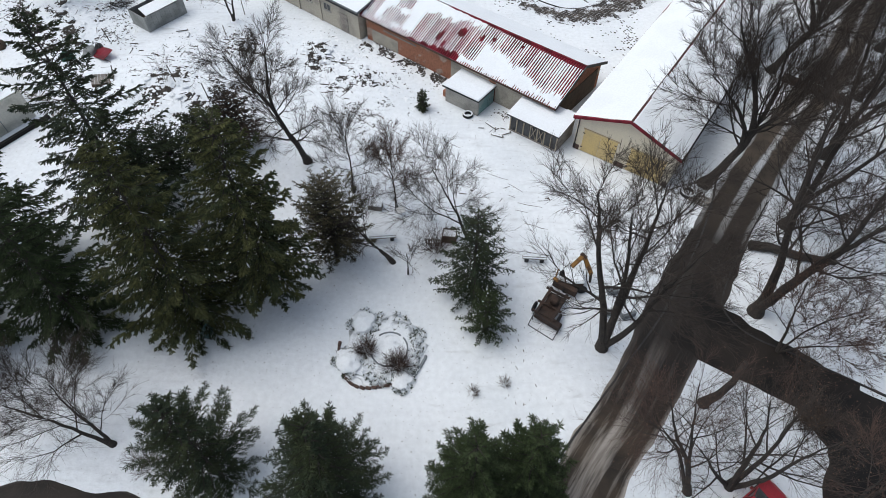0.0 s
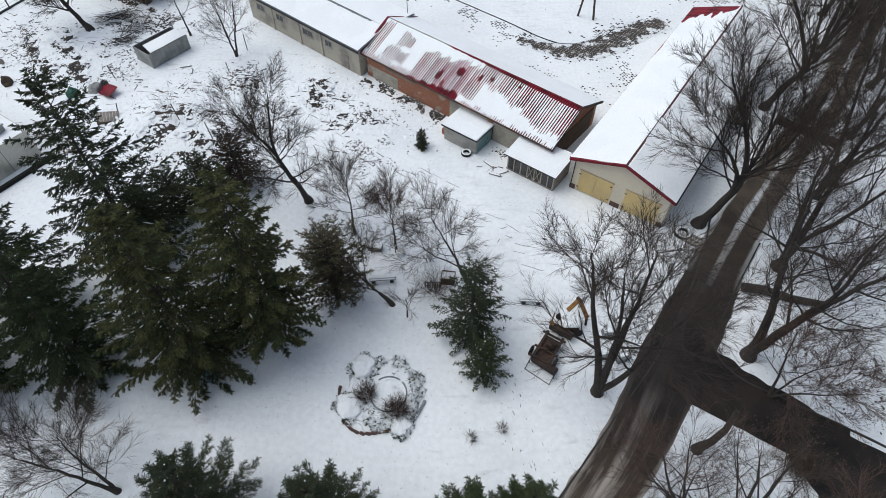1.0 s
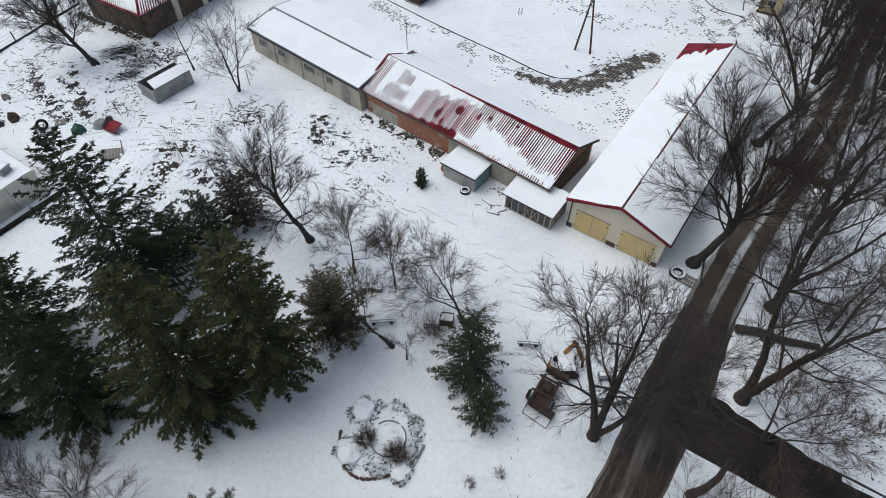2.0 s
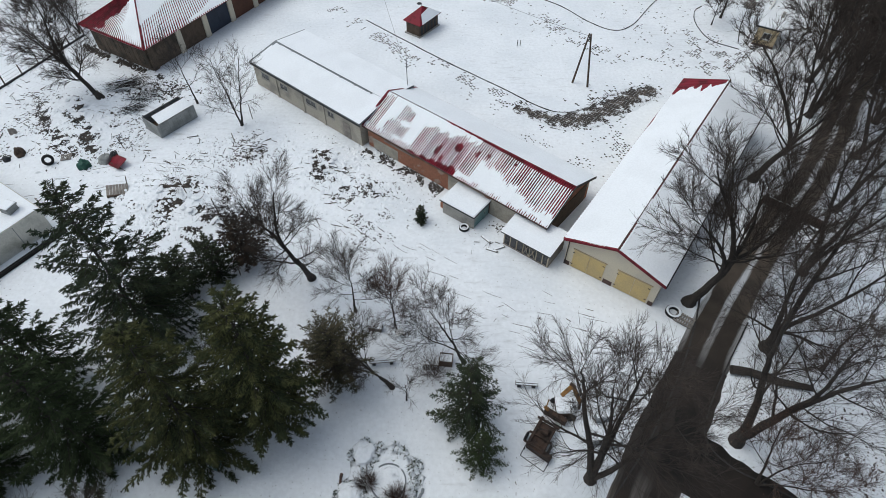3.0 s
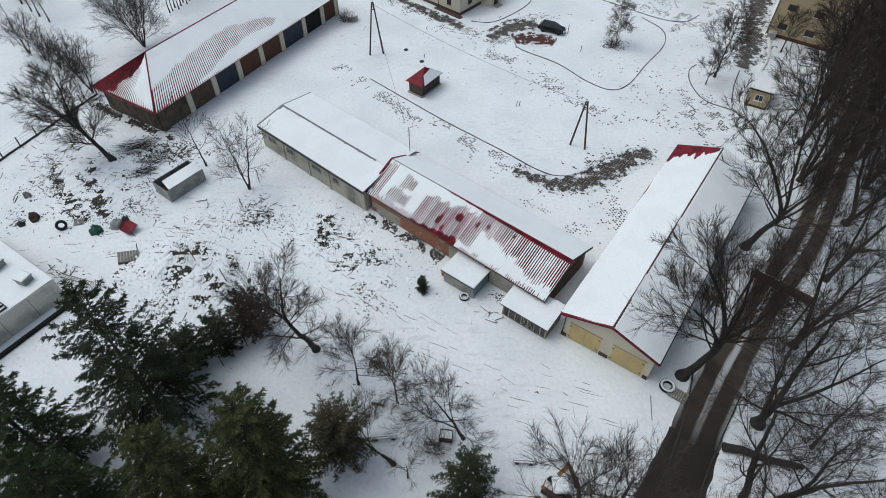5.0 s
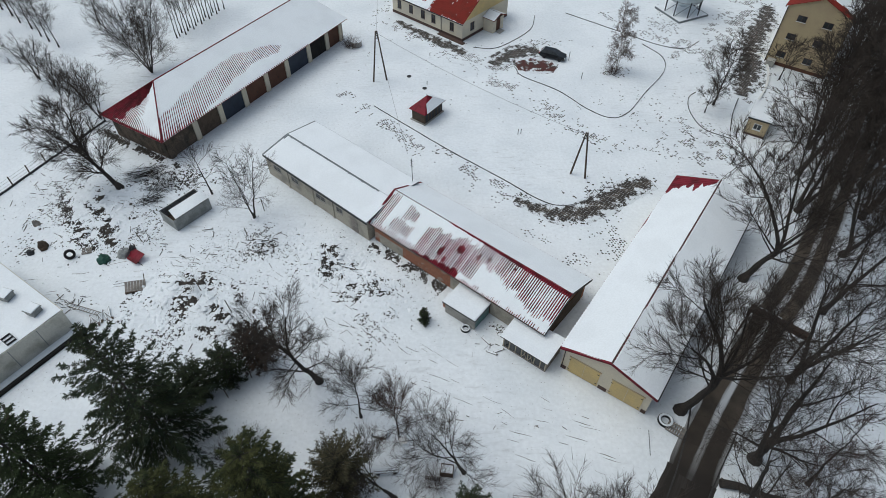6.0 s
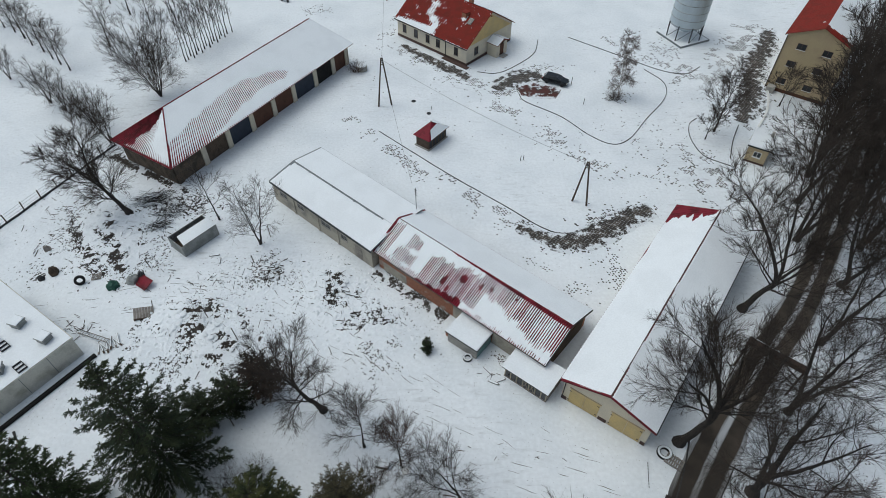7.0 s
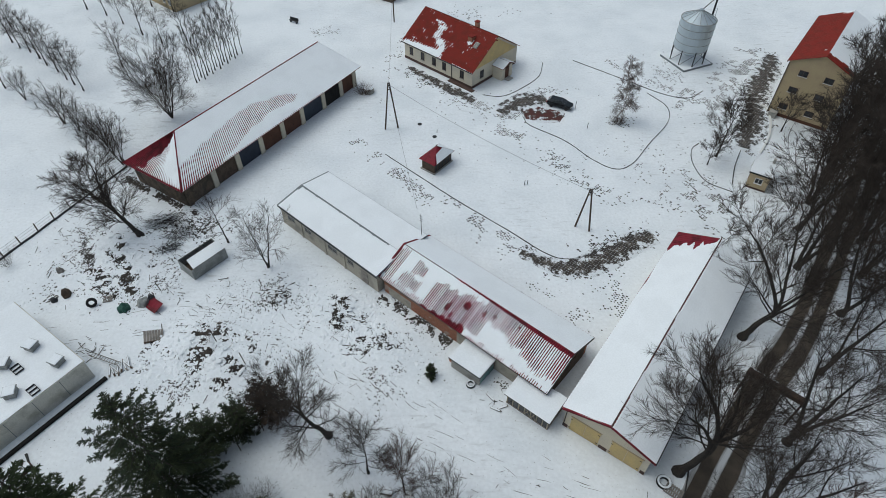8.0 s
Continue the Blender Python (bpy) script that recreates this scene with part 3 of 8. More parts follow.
def gable_walls(parent, L, y0, y1, yr, ze, zr, material, inset=0.3, thick=0.3):
    """Four walls of a gabled house whose ridge runs along x at y = yr: two eave walls and two gables."""
    a, b = y0 + inset, y1 - inset
    cut = lambda y: ze + (zr - ze) * ((y - y0) / (yr - y0) if y < yr else (y1 - y) / (y1 - yr)) - 0.08
    boxpart("wall", (inset, L - inset, a, a + thick, 0, cut(a)), material, parent)
    boxpart("wall", (inset, L - inset, b - thick, b, 0, cut(b)), material, parent)
    for x in (inset, L - inset - thick):
        bm = bmesh.new()
        wall_yz(bm, [(a + thick, 0), (b - thick, 0), (b - thick, cut(b - thick)), (yr, cut(yr)), (a + thick, cut(a + thick))], x, x + thick)
        part("gable", bm, material, parent)


def slope_pair(L, y0, y1, yr, ze0, ze1, zr, x0=0.0):
    """The corners of the two slopes, south (y0) and north (y1)."""
    V = Vector
    s = [V((x0, y0, ze0)), V((L, y0, ze0)), V((L, yr, zr)), V((x0, yr, zr))]
    n = [V((L, y1, ze1)), V((x0, y1, ze1)), V((x0, yr, zr)), V((L, yr, zr))]
    return s, n


def solid_slope(c, thick):
    nrm = (c[1] - c[0]).cross(c[3] - c[0]).normalized()
    v = [tuple(p) for p in c] + [tuple(p - nrm * thick) for p in c]
    return v, [(0, 1, 2, 3), (7, 6, 5, 4), (0, 4, 5, 1), (1, 5, 6, 2), (2, 6, 7, 3), (3, 7, 4, 0)]


def smooth(ob):
    for p in ob.data.polygons:
        p.use_smooth = True
    return ob


# long barn with a snow roof and yellow double gates
barn = thing("barn", axes(14.55, 46.05, 0.582, 0.813), "long cream barn with snowy roof, red edges and yellow gates", "barn")
gable_walls(barn, 31.6, -4.9, 5.05, 0.0, 3.75, 5.5, M_CREAM, 0.42)
bs, bn = slope_pair(31.6, -4.9, 5.05, 0.0, 3.75, 3.75, 5.5)
part("roof_sheet", ribbed(bs, 0.4, 0.04), M_RED, barn)
part("roof_sheet", ribbed(bn, 0.4, 0.04), M_RED, barn)


def barn_snow_west(s, q):
    # s runs from the far end to the near gable
    reach = 0.125 * (1 - 0.72 * q) + 0.022 * fuzz(0, q * 5, 1.9, 2.0) + 0.016 * fuzz(0, q * 5, 4.5, 5.0) + 0.030 * math.sin(q * 36.0 + 5.0 * fuzz(0, q * 5, 0.8, 3.0)) * (0.35 + 1.6 * abs(fuzz(0, q * 5, 1.3, 7.0))) * (1 - 0.5 * q)
    bare = max(0.0, min(1.0, (reach - s) / 0.012)) + 0.9 * blob(s, q, 0.33, 0.0, 0.045, 0.03)
    edge = 0.10 if q < 0.012 or s > 0.994 else 0
    return 0.11 + 0.02 * fuzz(s * 31, q * 5, 0.5) - 0.20 * bare - edge


def barn_snow_east(s, q):
    return 0.11 + 0.02 * fuzz(s * 31, q * 5, 0.5, 4.0) - (0.14 if q > 0.97 and fuzz(s * 31, 0, 0.5, 8.0) > -0.35 else 0)


smooth(part("snow_cover", snow_sheet(bn, 120, 60, barn_snow_west), M_ROOFSNOW, barn, "thick clean roof snow"))
smooth(part("snow_cover", snow_sheet(bs, 120, 60, barn_snow_east), M_ROOFSNOW, barn, "thick clean roof snow"))
bm = bmesh.new()
box(bm, -0.02, 31.62, -0.06, 0.06, 5.48, 5.60)
part("ridge_cap", bm, M_PLINTH, barn)
for side in (-1, 1):
    bm = bmesh.new()
    wall_yz(bm, [(side * 4.95, 3.53), (side * 4.95, 3.81), (0, 5.56), (0, 5.28)], -0.06, 0.0)
    part("barge_board", bm, M_RED, barn, "red painted barge board")
    boxpart("gutter", (0.0, 31.6, side * 4.97 - 0.07, side * 4.97 + 0.07, 3.55, 3.68), M_DARK, barn)
for y0 in (0.62, -3.85):
    gate = new("gate")
    gate.parent = barn
    for k in (0, 1):
        boxpart("gate_leaf", (0.36, 0.42, y0 + k * 1.62 + 0.02, y0 + k * 1.62 + 1.60, 0.12, 2.55), M_YELLOW, gate, label="pale yellow sheet gate leaf")
    boxpart("lintel", (0.33, 0.42, y0 - 0.1, y0 + 3.34, 2.56, 2.66), M_OCHRE, gate)
    for k in (0.06, 3.1):
        for z in (0.5, 2.1):
            boxpart("hinge", (0.33, 0.36, y0 + k, y0 + k + 0.2, z, z + 0.08), M_DARK, gate)
for y0, y1 in ((4.05, 4.62), (-0.40, 0.5), (-4.48, -4.0)):
    boxpart("plinth", (0.38, 0.42, y0, y1, 0.0, 0.55), M_PLINTH, barn)
rod("drainpipe", (0.36, 4.5, 0.1), (0.36, 4.5, 3.5), 0.05, M_DARK, barn)
for i in range(7):
    window_part(barn, 3.5 + i * 4.1, -4.48, 2.1, 1.2, 0.8, "y-")

# low brick building with a red ribbed roof
brick = thing("brick_outbuilding", axes(-6.76, 70.61, 0.765, -0.644), "low brick outbuilding with ribbed red roof half under snow", "outbuilding")
gable_walls(brick, 24.9, -4.7, 4.75, 0.0, 2.85, 4.9, M_BRICK, 0.4)
s_c, n_c = slope_pair(24.9, -4.7, 4.75, 0.0, 2.85, 2.85, 4.9)
part("roof_sheet", waved(s_c, 0.26, 0.10), M_RED, brick)
part("roof_sheet", waved(n_c, 0.33, 0.10), M_RED, brick)


def ramp(v, lo, hi):
    return max(0.0, min(1.0, (v - lo) / (hi - lo)))


RIBS = [random.Random(77 + k).uniform(-1, 1) for k in range(100)]
# stretches of the slope, west to east and eave to ridge, where the rib crests stand out of the snow
MELTED = ((0.0, 0.065, 0.12, 0.94), (0.125, 0.205, 0.55, 0.84), (0.09, 0.22, 0.16, 0.44), (0.27, 0.51, -0.1, 0.74), (0.43, 0.60, 0.14, 0.86), (0.0, 0.30, -0.1, 0.10), (0.53, 1.0, -0.1, 0.045))
PATCHES = ((0.475, 0.60, 0.017, 0.10), (0.395, 0.36, 0.010, 0.12), (0.565, 0.66, 0.009, 0.10), (0.615, 0.74, 0.007, 0.06), (0.735, 0.84, 0.010, 0.035), (0.43, 0.22, 0.010, 0.07))


def brick_snow(s, q):
    x, y = s * 24.9, q * 5.1
    jag = RIBS[int(s * 95.7)]
    open_crest = 0.0
    for s0, s1, lo, hi in MELTED:
        if s0 <= s <= s1:
            edge = min(1.0, 10 * (s - s0) / (s1 - s0), 10 * (s1 - s) / (s1 - s0))
            open_crest = max(open_crest, min(ramp(q, lo - 0.02 + 0.05 * jag, lo + 0.03 + 0.05 * jag), ramp(-q, -hi - 0.03 + 0.07 * jag, -hi + 0.02 + 0.07 * jag)) * (0.5 + 0.5 * edge))
    if s > 0.55:
        lo = 0.66 - 0.44 * ramp(s, 0.55, 0.92) + 0.09 * jag + 0.05 * fuzz(x, 0, 0.4, 2.0)
        open_crest = max(open_crest, ramp(q, lo - 0.03, lo + 0.06))
    h = 0.118 - (0.060 + 0.012 * fuzz(x, y, 0.7, 7.0) + 0.022 * jag + 0.016 * blob(s, q, 0.44, 0.4, 0.10, 0.5)) * open_crest + 0.006 * fuzz(x, y, 2.6, 1.0)
    for s0, q0, ws, wq in PATCHES:
        h -= 0.15 * ramp(blob(s, q, s0, q0, ws, wq) + 0.25 * fuzz(x, y, 1.8, 4.0), 0.35, 0.6)
    # bare sheet along the eave in the middle, and along the ridge to the east
    eave = 0.015 + 0.15 * ramp(s, 0.27, 0.50) + 0.03 * fuzz(x, 0, 0.9, 3.0) + 0.03 * jag
    h -= 0.16 * ramp(eave - q, 0.0, 0.03) * (0.27 < s < 0.53)
    top = 0.985 - 0.075 * ramp(s, 0.40, 0.95) + 0.008 * jag
    return h - 0.16 * ramp(q, top, top + 0.015) * (s > 0.36)


smooth(part("snow_cover", snow_sheet(s_c, 480, 72, brick_snow), M_ROOFSNOW, brick, "thin snow between the red ribs"))
smooth(part("snow_cover", snow_sheet(n_c, 90, 90, lambda s, q: 0.13 + 0.02 * fuzz(s * 23, q * 5, 0.5, 3.0) - (0.2 if q < 0.018 else 0)), M_ROOFSNOW, brick, "thick unbroken roof snow"))
boxpart("ridge_cap", (8.6, 24.93, -0.11, 0.11, 4.89, 5.0), M_RED, brick)
for side, y1 in ((-1, 4.7), (1, 4.75)):
    for x in (-0.05, 24.9):
        bm = bmesh.new()
        wall_yz(bm, [(side * (y1 + 0.02), 2.67), (side * (y1 + 0.02), 2.95), (0, 5.01), (0, 4.73)], x, x + 0.05)
        part("barge_board", bm, M_RED if x < 0 else M_DARK, brick)
for side, y1 in ((-1, 4.72), (1, 4.77)):
    bm = bmesh.new()
    wall_yz(bm, [(side * y1, 2.96), (side * y1, 3.01), (0, 5.07), (0, 5.02)], -0.12, 0.14)
    part("verge_cap", bm, M_RED, brick, "red sheet cap on the roof verge")
# added dark sheet: its colour gives the shade of the open gable's interior
boxpart("gable_dark_sheet", (24.50, 24.56, -4.1, 3.7, 0.05, 2.6), M_WOOD, brick, label="dark sheet standing in for the unlit open gable end")
boxpart("plaster_patch", (1.2, 5.0, -4.33, -4.30, 0.05, 1.5), M_BLOCK, brick, label="patch of broken grey plaster")
boxpart("plaster_patch", (12.3, 17.1, -4.33, -4.30, 0.05, 2.4), M_BLOCK, brick, label="grey plastered stretch of wall")
boxpart("plaster_patch", (17.9, 24.2, -4.33, -4.30, 0.05, 2.4), M_BLOCK, brick, label="grey plastered stretch of wall")
boxpart("door", (17.2, 17.85, -4.36, -4.30, 0.05, 2.1), M_BROWNDOOR, brick, label="narrow brown door")
boxpart("timber_lintel", (3.0, 7.6, -4.36, -4.30, 1.95, 2.12), M_GREYWOOD, brick)
boxpart("eave_board", (0.0, 24.9, -4.66, -4.62, 2.62, 2.80), M_WOOD, brick)

# grey workshop with a low snow roof
shop = thing("workshop", axes(-24.95, 79.45, 0.755, -0.656), "grey plastered workshop with low snow-covered felt roof", "workshop")
gable_walls(shop, 19.8, 0.0, 9.25, 4.4, 3.35, 4.2, M_BLOCK, 0.25)
w_s, w_n = slope_pair(19.8, 0.0, 9.25, 4.4, 3.4, 3.75, 4.25)
part("roof_deck", solid_slope(w_s, 0.16), M_STRIP, shop)
part("roof_deck", solid_slope(w_n, 0.16), M_STRIP, shop)


def shop_snow(s, q):
    x = s * 19.0
    ridge = q > 0.955 + 0.02 * fuzz(x, 0, 1.3) and s < 0.90
    return 0.09 + 0.02 * fuzz(x, q * 5, 0.5, 6.0) - (0.14 if ridge else 0) - (0.13 if s < 0.012 + 0.02 * (q > 0.8) else 0)


smooth(part("snow_cover", snow_sheet(w_s, 90, 60, shop_snow), M_ROOFSNOW, shop))
smooth(part("snow_cover", snow_sheet(w_n, 120, 80, lambda s, q: 0.10 + 0.02 * fuzz(s * 17, q * 5, 0.5, 2.0) - (0.2 if q < 0.02 or s > 0.99 else 0)), M_ROOFSNOW, shop))
for x, w in ((2.5, 1.4), (6.1, 1.3), (11.1, 1.7), (14.6, 1.0)):
    window_part(shop, x, 0.25, 2.1, w, 0.7, "y-", surround=M_GREY)
for x in (4.5, 9.4, 13.2):
    boxpart("pilaster", (x, x + 0.3, 0.13, 0.25, 0, 2.95), M_BLOCK, shop)
boxpart("eave_board", (0.0, 19.8, 0.0, 0.04, 3.0, 3.22), M_DARK, shop)
boxpart("door", (16.6, 17.8, 0.20, 0.25, 0.05, 2.2), M_GREYWOOD, shop, label="weathered plank door")
rod("roof_mast", (19.2, 8.7, 3.5), (19.2, 8.7, 7.4), 0.04, M_DARK, shop)
for z in (6.3, 6.7, 7.1):
    rod("insulator_arm", (18.95, 8.7, z), (19.45, 8.7, z), 0.025, M_DARK, shop, 6)

# flat-roofed grey shed against the brick building
shed = thing("flat_shed", axes(-0.73, 56.0, 0.790, -0.613), "small grey block shed with flat snowy roof, teal door side", "shed")
bm = bmesh.new()
box(bm, 0.0, 3.9, 0.0, 0.2, 0, 1.75), box(bm, 0.0, 3.9, 3.1, 3.3, 0, 1.95), box(bm, 0.0, 0.2, 0.2, 3.1, 0, 1.80)
part("wall", bm, M_GREY, shed)
boxpart("side_wall", (3.7, 3.9, 0.2, 3.1, 0, 1.80), M_TEAL, shed, label="faded teal side wall")
boxpart("door", (3.9, 3.95, 1.7, 2.6, 0.02, 1.65), M_TEAL, shed)
rod("door_handle", (3.98, 1.85, 0.8), (3.98, 1.85, 1.0), 0.02, M_DARK, shed, 6)
bm = bmesh.new()
box(bm, -0.25, 4.1, -0.25, 3.4, 1.80, 1.92)
part("roof_deck", bm, M_DARK, shed)
boxpart("snow_cover", (-0.24, 4.09, -0.24, 3.38, 1.92, 2.08), M_ROOFSNOW, shed, bevel=0.06)
boxpart("brick_corner", (-0.7, -0.05, 0.4, 1.6, 0, 0.75), M_BRICK, shed, bevel=0.1, label="broken red brick corner")

# slatted lean-to
lean = thing("lean_to", axes(5.25, 51.6, 0.79, -0.613), "timber lean-to with snowy roof and slatted glazed front", "shed")
for x in (0.05, 0.75, 1.5, 2.25, 3.0, 3.75, 4.45, 5.05):
    boxpart("post", (x, x + 0.09, 0.0, 0.09, 0, 1.85), M_PALEWOOD, lean)
boxpart("sill_beam", (0, 5.2, 0.0, 0.1, 0.0, 0.14), M_GREYWOOD, lean)
boxpart("top_beam", (0, 5.2, 0.0, 0.1, 1.85, 1.98), M_GREYWOOD, lean)
for x in (0.16, 0.86, 1.61, 2.36, 3.11, 3.86, 4.56):
    boxpart("pane", (x, x + 0.56, 0.05, 0.07, 0.16, 1.84), M_GLASS, lean)
for x in (2.36, 3.11):
    rod("cross_brace", (x, -0.01, 0.2), (x + 0.6, -0.01, 1.8), 0.03, M_PALEWOOD, lean, 6)
    rod("cross_brace", (x + 0.6, -0.02, 0.2), (x, -0.02, 1.8), 0.03, M_PALEWOOD, lean, 6)
boxpart("side_wall", (5.1, 5.2, 0.1, 3.0, 0, 1.95), M_GREYWOOD, lean)
boxpart("side_wall", (0.0, 0.1, 0.1, 3.0, 0, 1.95), M_GREYWOOD, lean)
boxpart("back_wall", (0.1, 5.1, 2.9, 3.0, 0, 2.2), M_GREYWOOD, lean)
lc = [Vector((-0.2, -0.35, 1.98)), Vector((5.4, -0.35, 1.98)), Vector((5.4, 3.2, 2.34)), Vector((-0.2, 3.2, 2.34))]
part("roof_deck", solid_slope(lc, 0.07), M_DARK, lean)
smooth(part("snow_cover", snow_sheet(lc, 40, 26, lambda s, q: 0.11 + 0.02 * fuzz(s * 5, q * 3, 0.9, 5.0) - (0.10 if q > 0.93 and 0.5 < s < 0.8 else 0)), M_ROOFSNOW, lean))

# long garage row with a hipped red roof
row = thing("garage_row", axes(-38.6, 81.2, 0.515, 0.857), "long garage row with hipped red ribbed roof under snow", "garage")
V = Vector
GL, GW, RY, GE, GR, HX = 41.0, 12.6, 8.2, 3.8, 6.9, 7.0
front = [V((GL, 0, GE)), V((0, 0, GE)), V((HX, RY, GR)), V((GL - 1.5, RY, GR))]
front = [front[1], front[0], front[3], front[2]]
rear = [V((GL, GW, GE)), V((0, GW, GE)), V((HX, RY, GR)), V((GL - 1.5, RY, GR))]
hip = [V((0, GW, GE)), V((0, 0, GE)), V((HX, RY - 0.02, GR)), V((HX, RY + 0.02, GR))]
end = [V((GL, 0, GE)), V((GL, GW, GE)), V((GL - 1.5, RY + 0.02, GR)), V((GL - 1.5, RY - 0.02, GR))]
for c in (front, rear, hip, end):
    part("roof_sheet", waved(c, 0.38, 0.09), M_RED, row)


def between(v, table):
    """Reads a short table of (place, value) pairs."""
    for (a, x), (c, y) in zip(table, table[1:]):
        if v <= c:
            return x + (y - x) * max(0.0, (v - a) / (c - a))
    return table[-1][1]


def front_snow(s, q):
    x, y = s * 41.0, q * 8.7
    # a broad crescent where the wave crests show
    mid = between(s, [(0.0, 0.10), (0.17, 0.28), (0.33, 0.42), (0.46, 0.45), (0.60, 0.33), (0.68, 0.26)])
    half = between(s, [(0.0, 0.30), (0.17, 0.28), (0.33, 0.24), (0.46, 0.18), (0.60, 0.12), (0.66, 0.02), (0.70, -0.2)])
    inside = ramp(half + 0.05 * fuzz(x, y, 0.5, 3.0) - abs(q - mid), -0.03, 0.05)
    low = ramp(0.42 - s, 0.0, 0.3) * ramp(0.20 - q, 0.0, 0.12)
    fringe = 0.04 * ramp(0.035 - q, 0.0, 0.02) * (s < 0.75)
    return 0.108 + 0.010 * fuzz(x, y, 0.4, 1.0) + 0.009 * fuzz(x, y, 2.2, 4.0) - 0.036 * inside - 0.012 * low - fringe


def hip_snow(s, q):
    u, w = s * 12.6, q * 10.5
    bare = ramp(0.30 + 0.62 * max(0.0, q - 0.30) + 0.12 * fuzz(u, w, 0.7, 5.0) + 0.05 * fuzz(u, w, 2.2, 1.0) - s, 0.0, 0.06)
    rib = ramp(0.75 - s, 0.0, 0.35)
    return 0.10 + 0.012 * fuzz(u, w, 0.7, 2.0) - 0.045 * rib - 0.02 * ramp(0.3 - q, 0, 0.3) - 0.16 * bare - 0.10 * ramp(0.05 - q, 0.0, 0.03)


smooth(part("snow_cover", snow_sheet(front, 220, 60, front_snow), M_ROOFSNOW, row))
smooth(part("snow_cover", snow_sheet(hip, 80, 70, hip_snow), M_ROOFSNOW, row))
smooth(part("snow_cover", snow_sheet(rear, 80, 20, lambda s, q: 0.11 + 0.02 * fuzz(s * 39, q * 5, 0.5) - 0.2 * (s > 0.84 + 0.05 * fuzz(q * 5, 0, 1.5))), M_ROOFSNOW, row))
smooth(part("snow_cover", snow_sheet(end, 30, 20, lambda s, q: 0.11), M_ROOFSNOW, row))
for a, b in (((0, 0, GE), (HX, RY, GR)), ((0, GW, GE), (HX, RY, GR)), ((HX, RY, GR), (GL - 1.5, RY, GR))):
    rod("ridge_cap", V(a) + V((0, 0, 0.08)), V(b) + V((0, 0, 0.08)), 0.10, M_RED, row)
boxpart("end_wall", (0.9, 1.2, 1.2, GW - 0.6, 0, GE), M_ROTTEN, row, label="rotten brown end wall")
for k in range(12):
    boxpart("wall_plank", (0.84, 0.90, 1.3 + k * 0.88, 2.1 + k * 0.88, 0.1, GE - 0.2 - 0.1 * (k % 3)), M_ROTTEN, row)
boxpart("rear_wall", (1.2, GL - 0.6, GW - 0.9, GW - 0.6, 0, GE), M_BLOCK, row)
boxpart("end_wall", (GL - 0.9, GL - 0.6, 0.9, GW - 0.9, 0, GE), M_CREAM, row)
# added wall behind the doors, coloured as unlit depth
boxpart("cross_wall", (1.2, GL - 0.9, 2.2, 2.4, 0, GE), M_VOID, row)
bm = bmesh.new()
box(bm, 0.5, GL - 0.4, 0.5, GW - 0.4, GE - 0.12, GE - 0.02)
part("soffit", bm, M_WOOD, row)
pill = [1.0, 5.9, 10.7, 15.7, 20.6, 25.4, 30.9, 35.7, 39.5]
for i, x in enumerate(pill):
    boxpart("pillar", (x, x + 0.85, 0.9, 1.4, 0, GE - 0.12), M_CREAM if i else M_ROTTEN, row, label="cream plastered pillar" if i else "rotten brown corner post")
    if i + 1 < len(pill):
        door = new("garage_door")
        door.parent = row
        # the M_VOID bay's leaves are painted black as an open, unlit bay
        mt = (M_ROTTEN, M_WOOD, M_BLUE, M_BROWNDOOR, M_BROWNDOOR, M_BLUE, M_VOID, M_BROWNDOOR)[i]
        x0, x1 = x + 0.85, pill[i + 1]
        mid = (x0 + x1) / 2
        boxpart("door_leaf", (x0, mid - 0.01, 1.1, 1.18, 0.05, 3.2), mt, door)
        boxpart("door_leaf", (mid + 0.01, x1, 1.1, 1.18, 0.05, 3.2), mt, door)
        rod("handle", (mid + 0.12, 1.06, 1.0), (mid + 0.12, 1.06, 1.3), 0.025, M_DARK, door, 6)
        boxpart("lintel", (x0, x1, 1.05, 1.3, 3.2, GE - 0.12), M_WOOD, row)

# red-roofed house with a porch
house = thing("house", axes(-10.9, 127.0, 0.745, -0.667), "single-storey cream house with steep brick-red roof and porch", "house")
gable_walls(house, 18.2, 0.0, 14.0, 6.9, 3.45, 8.0, M_CREAM, 0.45)
h_s, h_n = slope_pair(18.2, 0.0, 14.0, 6.9, 3.45, 3.45, 8.0)
part("roof_sheet", ribbed(h_s, 0.25, 0.04), M_TILE, house)
part("roof_sheet", ribbed(h_n, 0.25, 0.04), M_TILE, house)


def house_snow(s, q):
    x, y = s * 18.2, q * 8.3
    h = -0.05 + 0.07 * fuzz(x, y, 0.8, 4.0) + 0.05 * fuzz(x, y, 2.6, 9.0) + 0.02 * math.sin(x * 12.0)
    for s0, q0, ws, wq, a in ((0.10, 0.02, 0.10, 0.06, 0.16), (0.25, 0.05, 0.14, 0.09, 0.15), (0.42, 0.06, 0.10, 0.10, 0.13), (0.36, 0.50, 0.05, 0.16, 0.10), (0.37, 0.70, 0.06, 0.06, 0.09), (0.44, 0.34, 0.05, 0.10, 0.14), (0.51, 0.24, 0.04, 0.10, 0.14), (0.30, 0.80, 0.05, 0.04, 0.11), (0.50, 0.08, 0.05, 0.10, 0.10), (0.76, 0.62, 0.025, 0.07, 0.17), (0.86, 0.0, 0.12, 0.02, 0.12), (0.24, 0.80, 0.02, 0.03, 0.10)):
        h += a * blob(s, q, s0, q0, ws, wq)
    return h


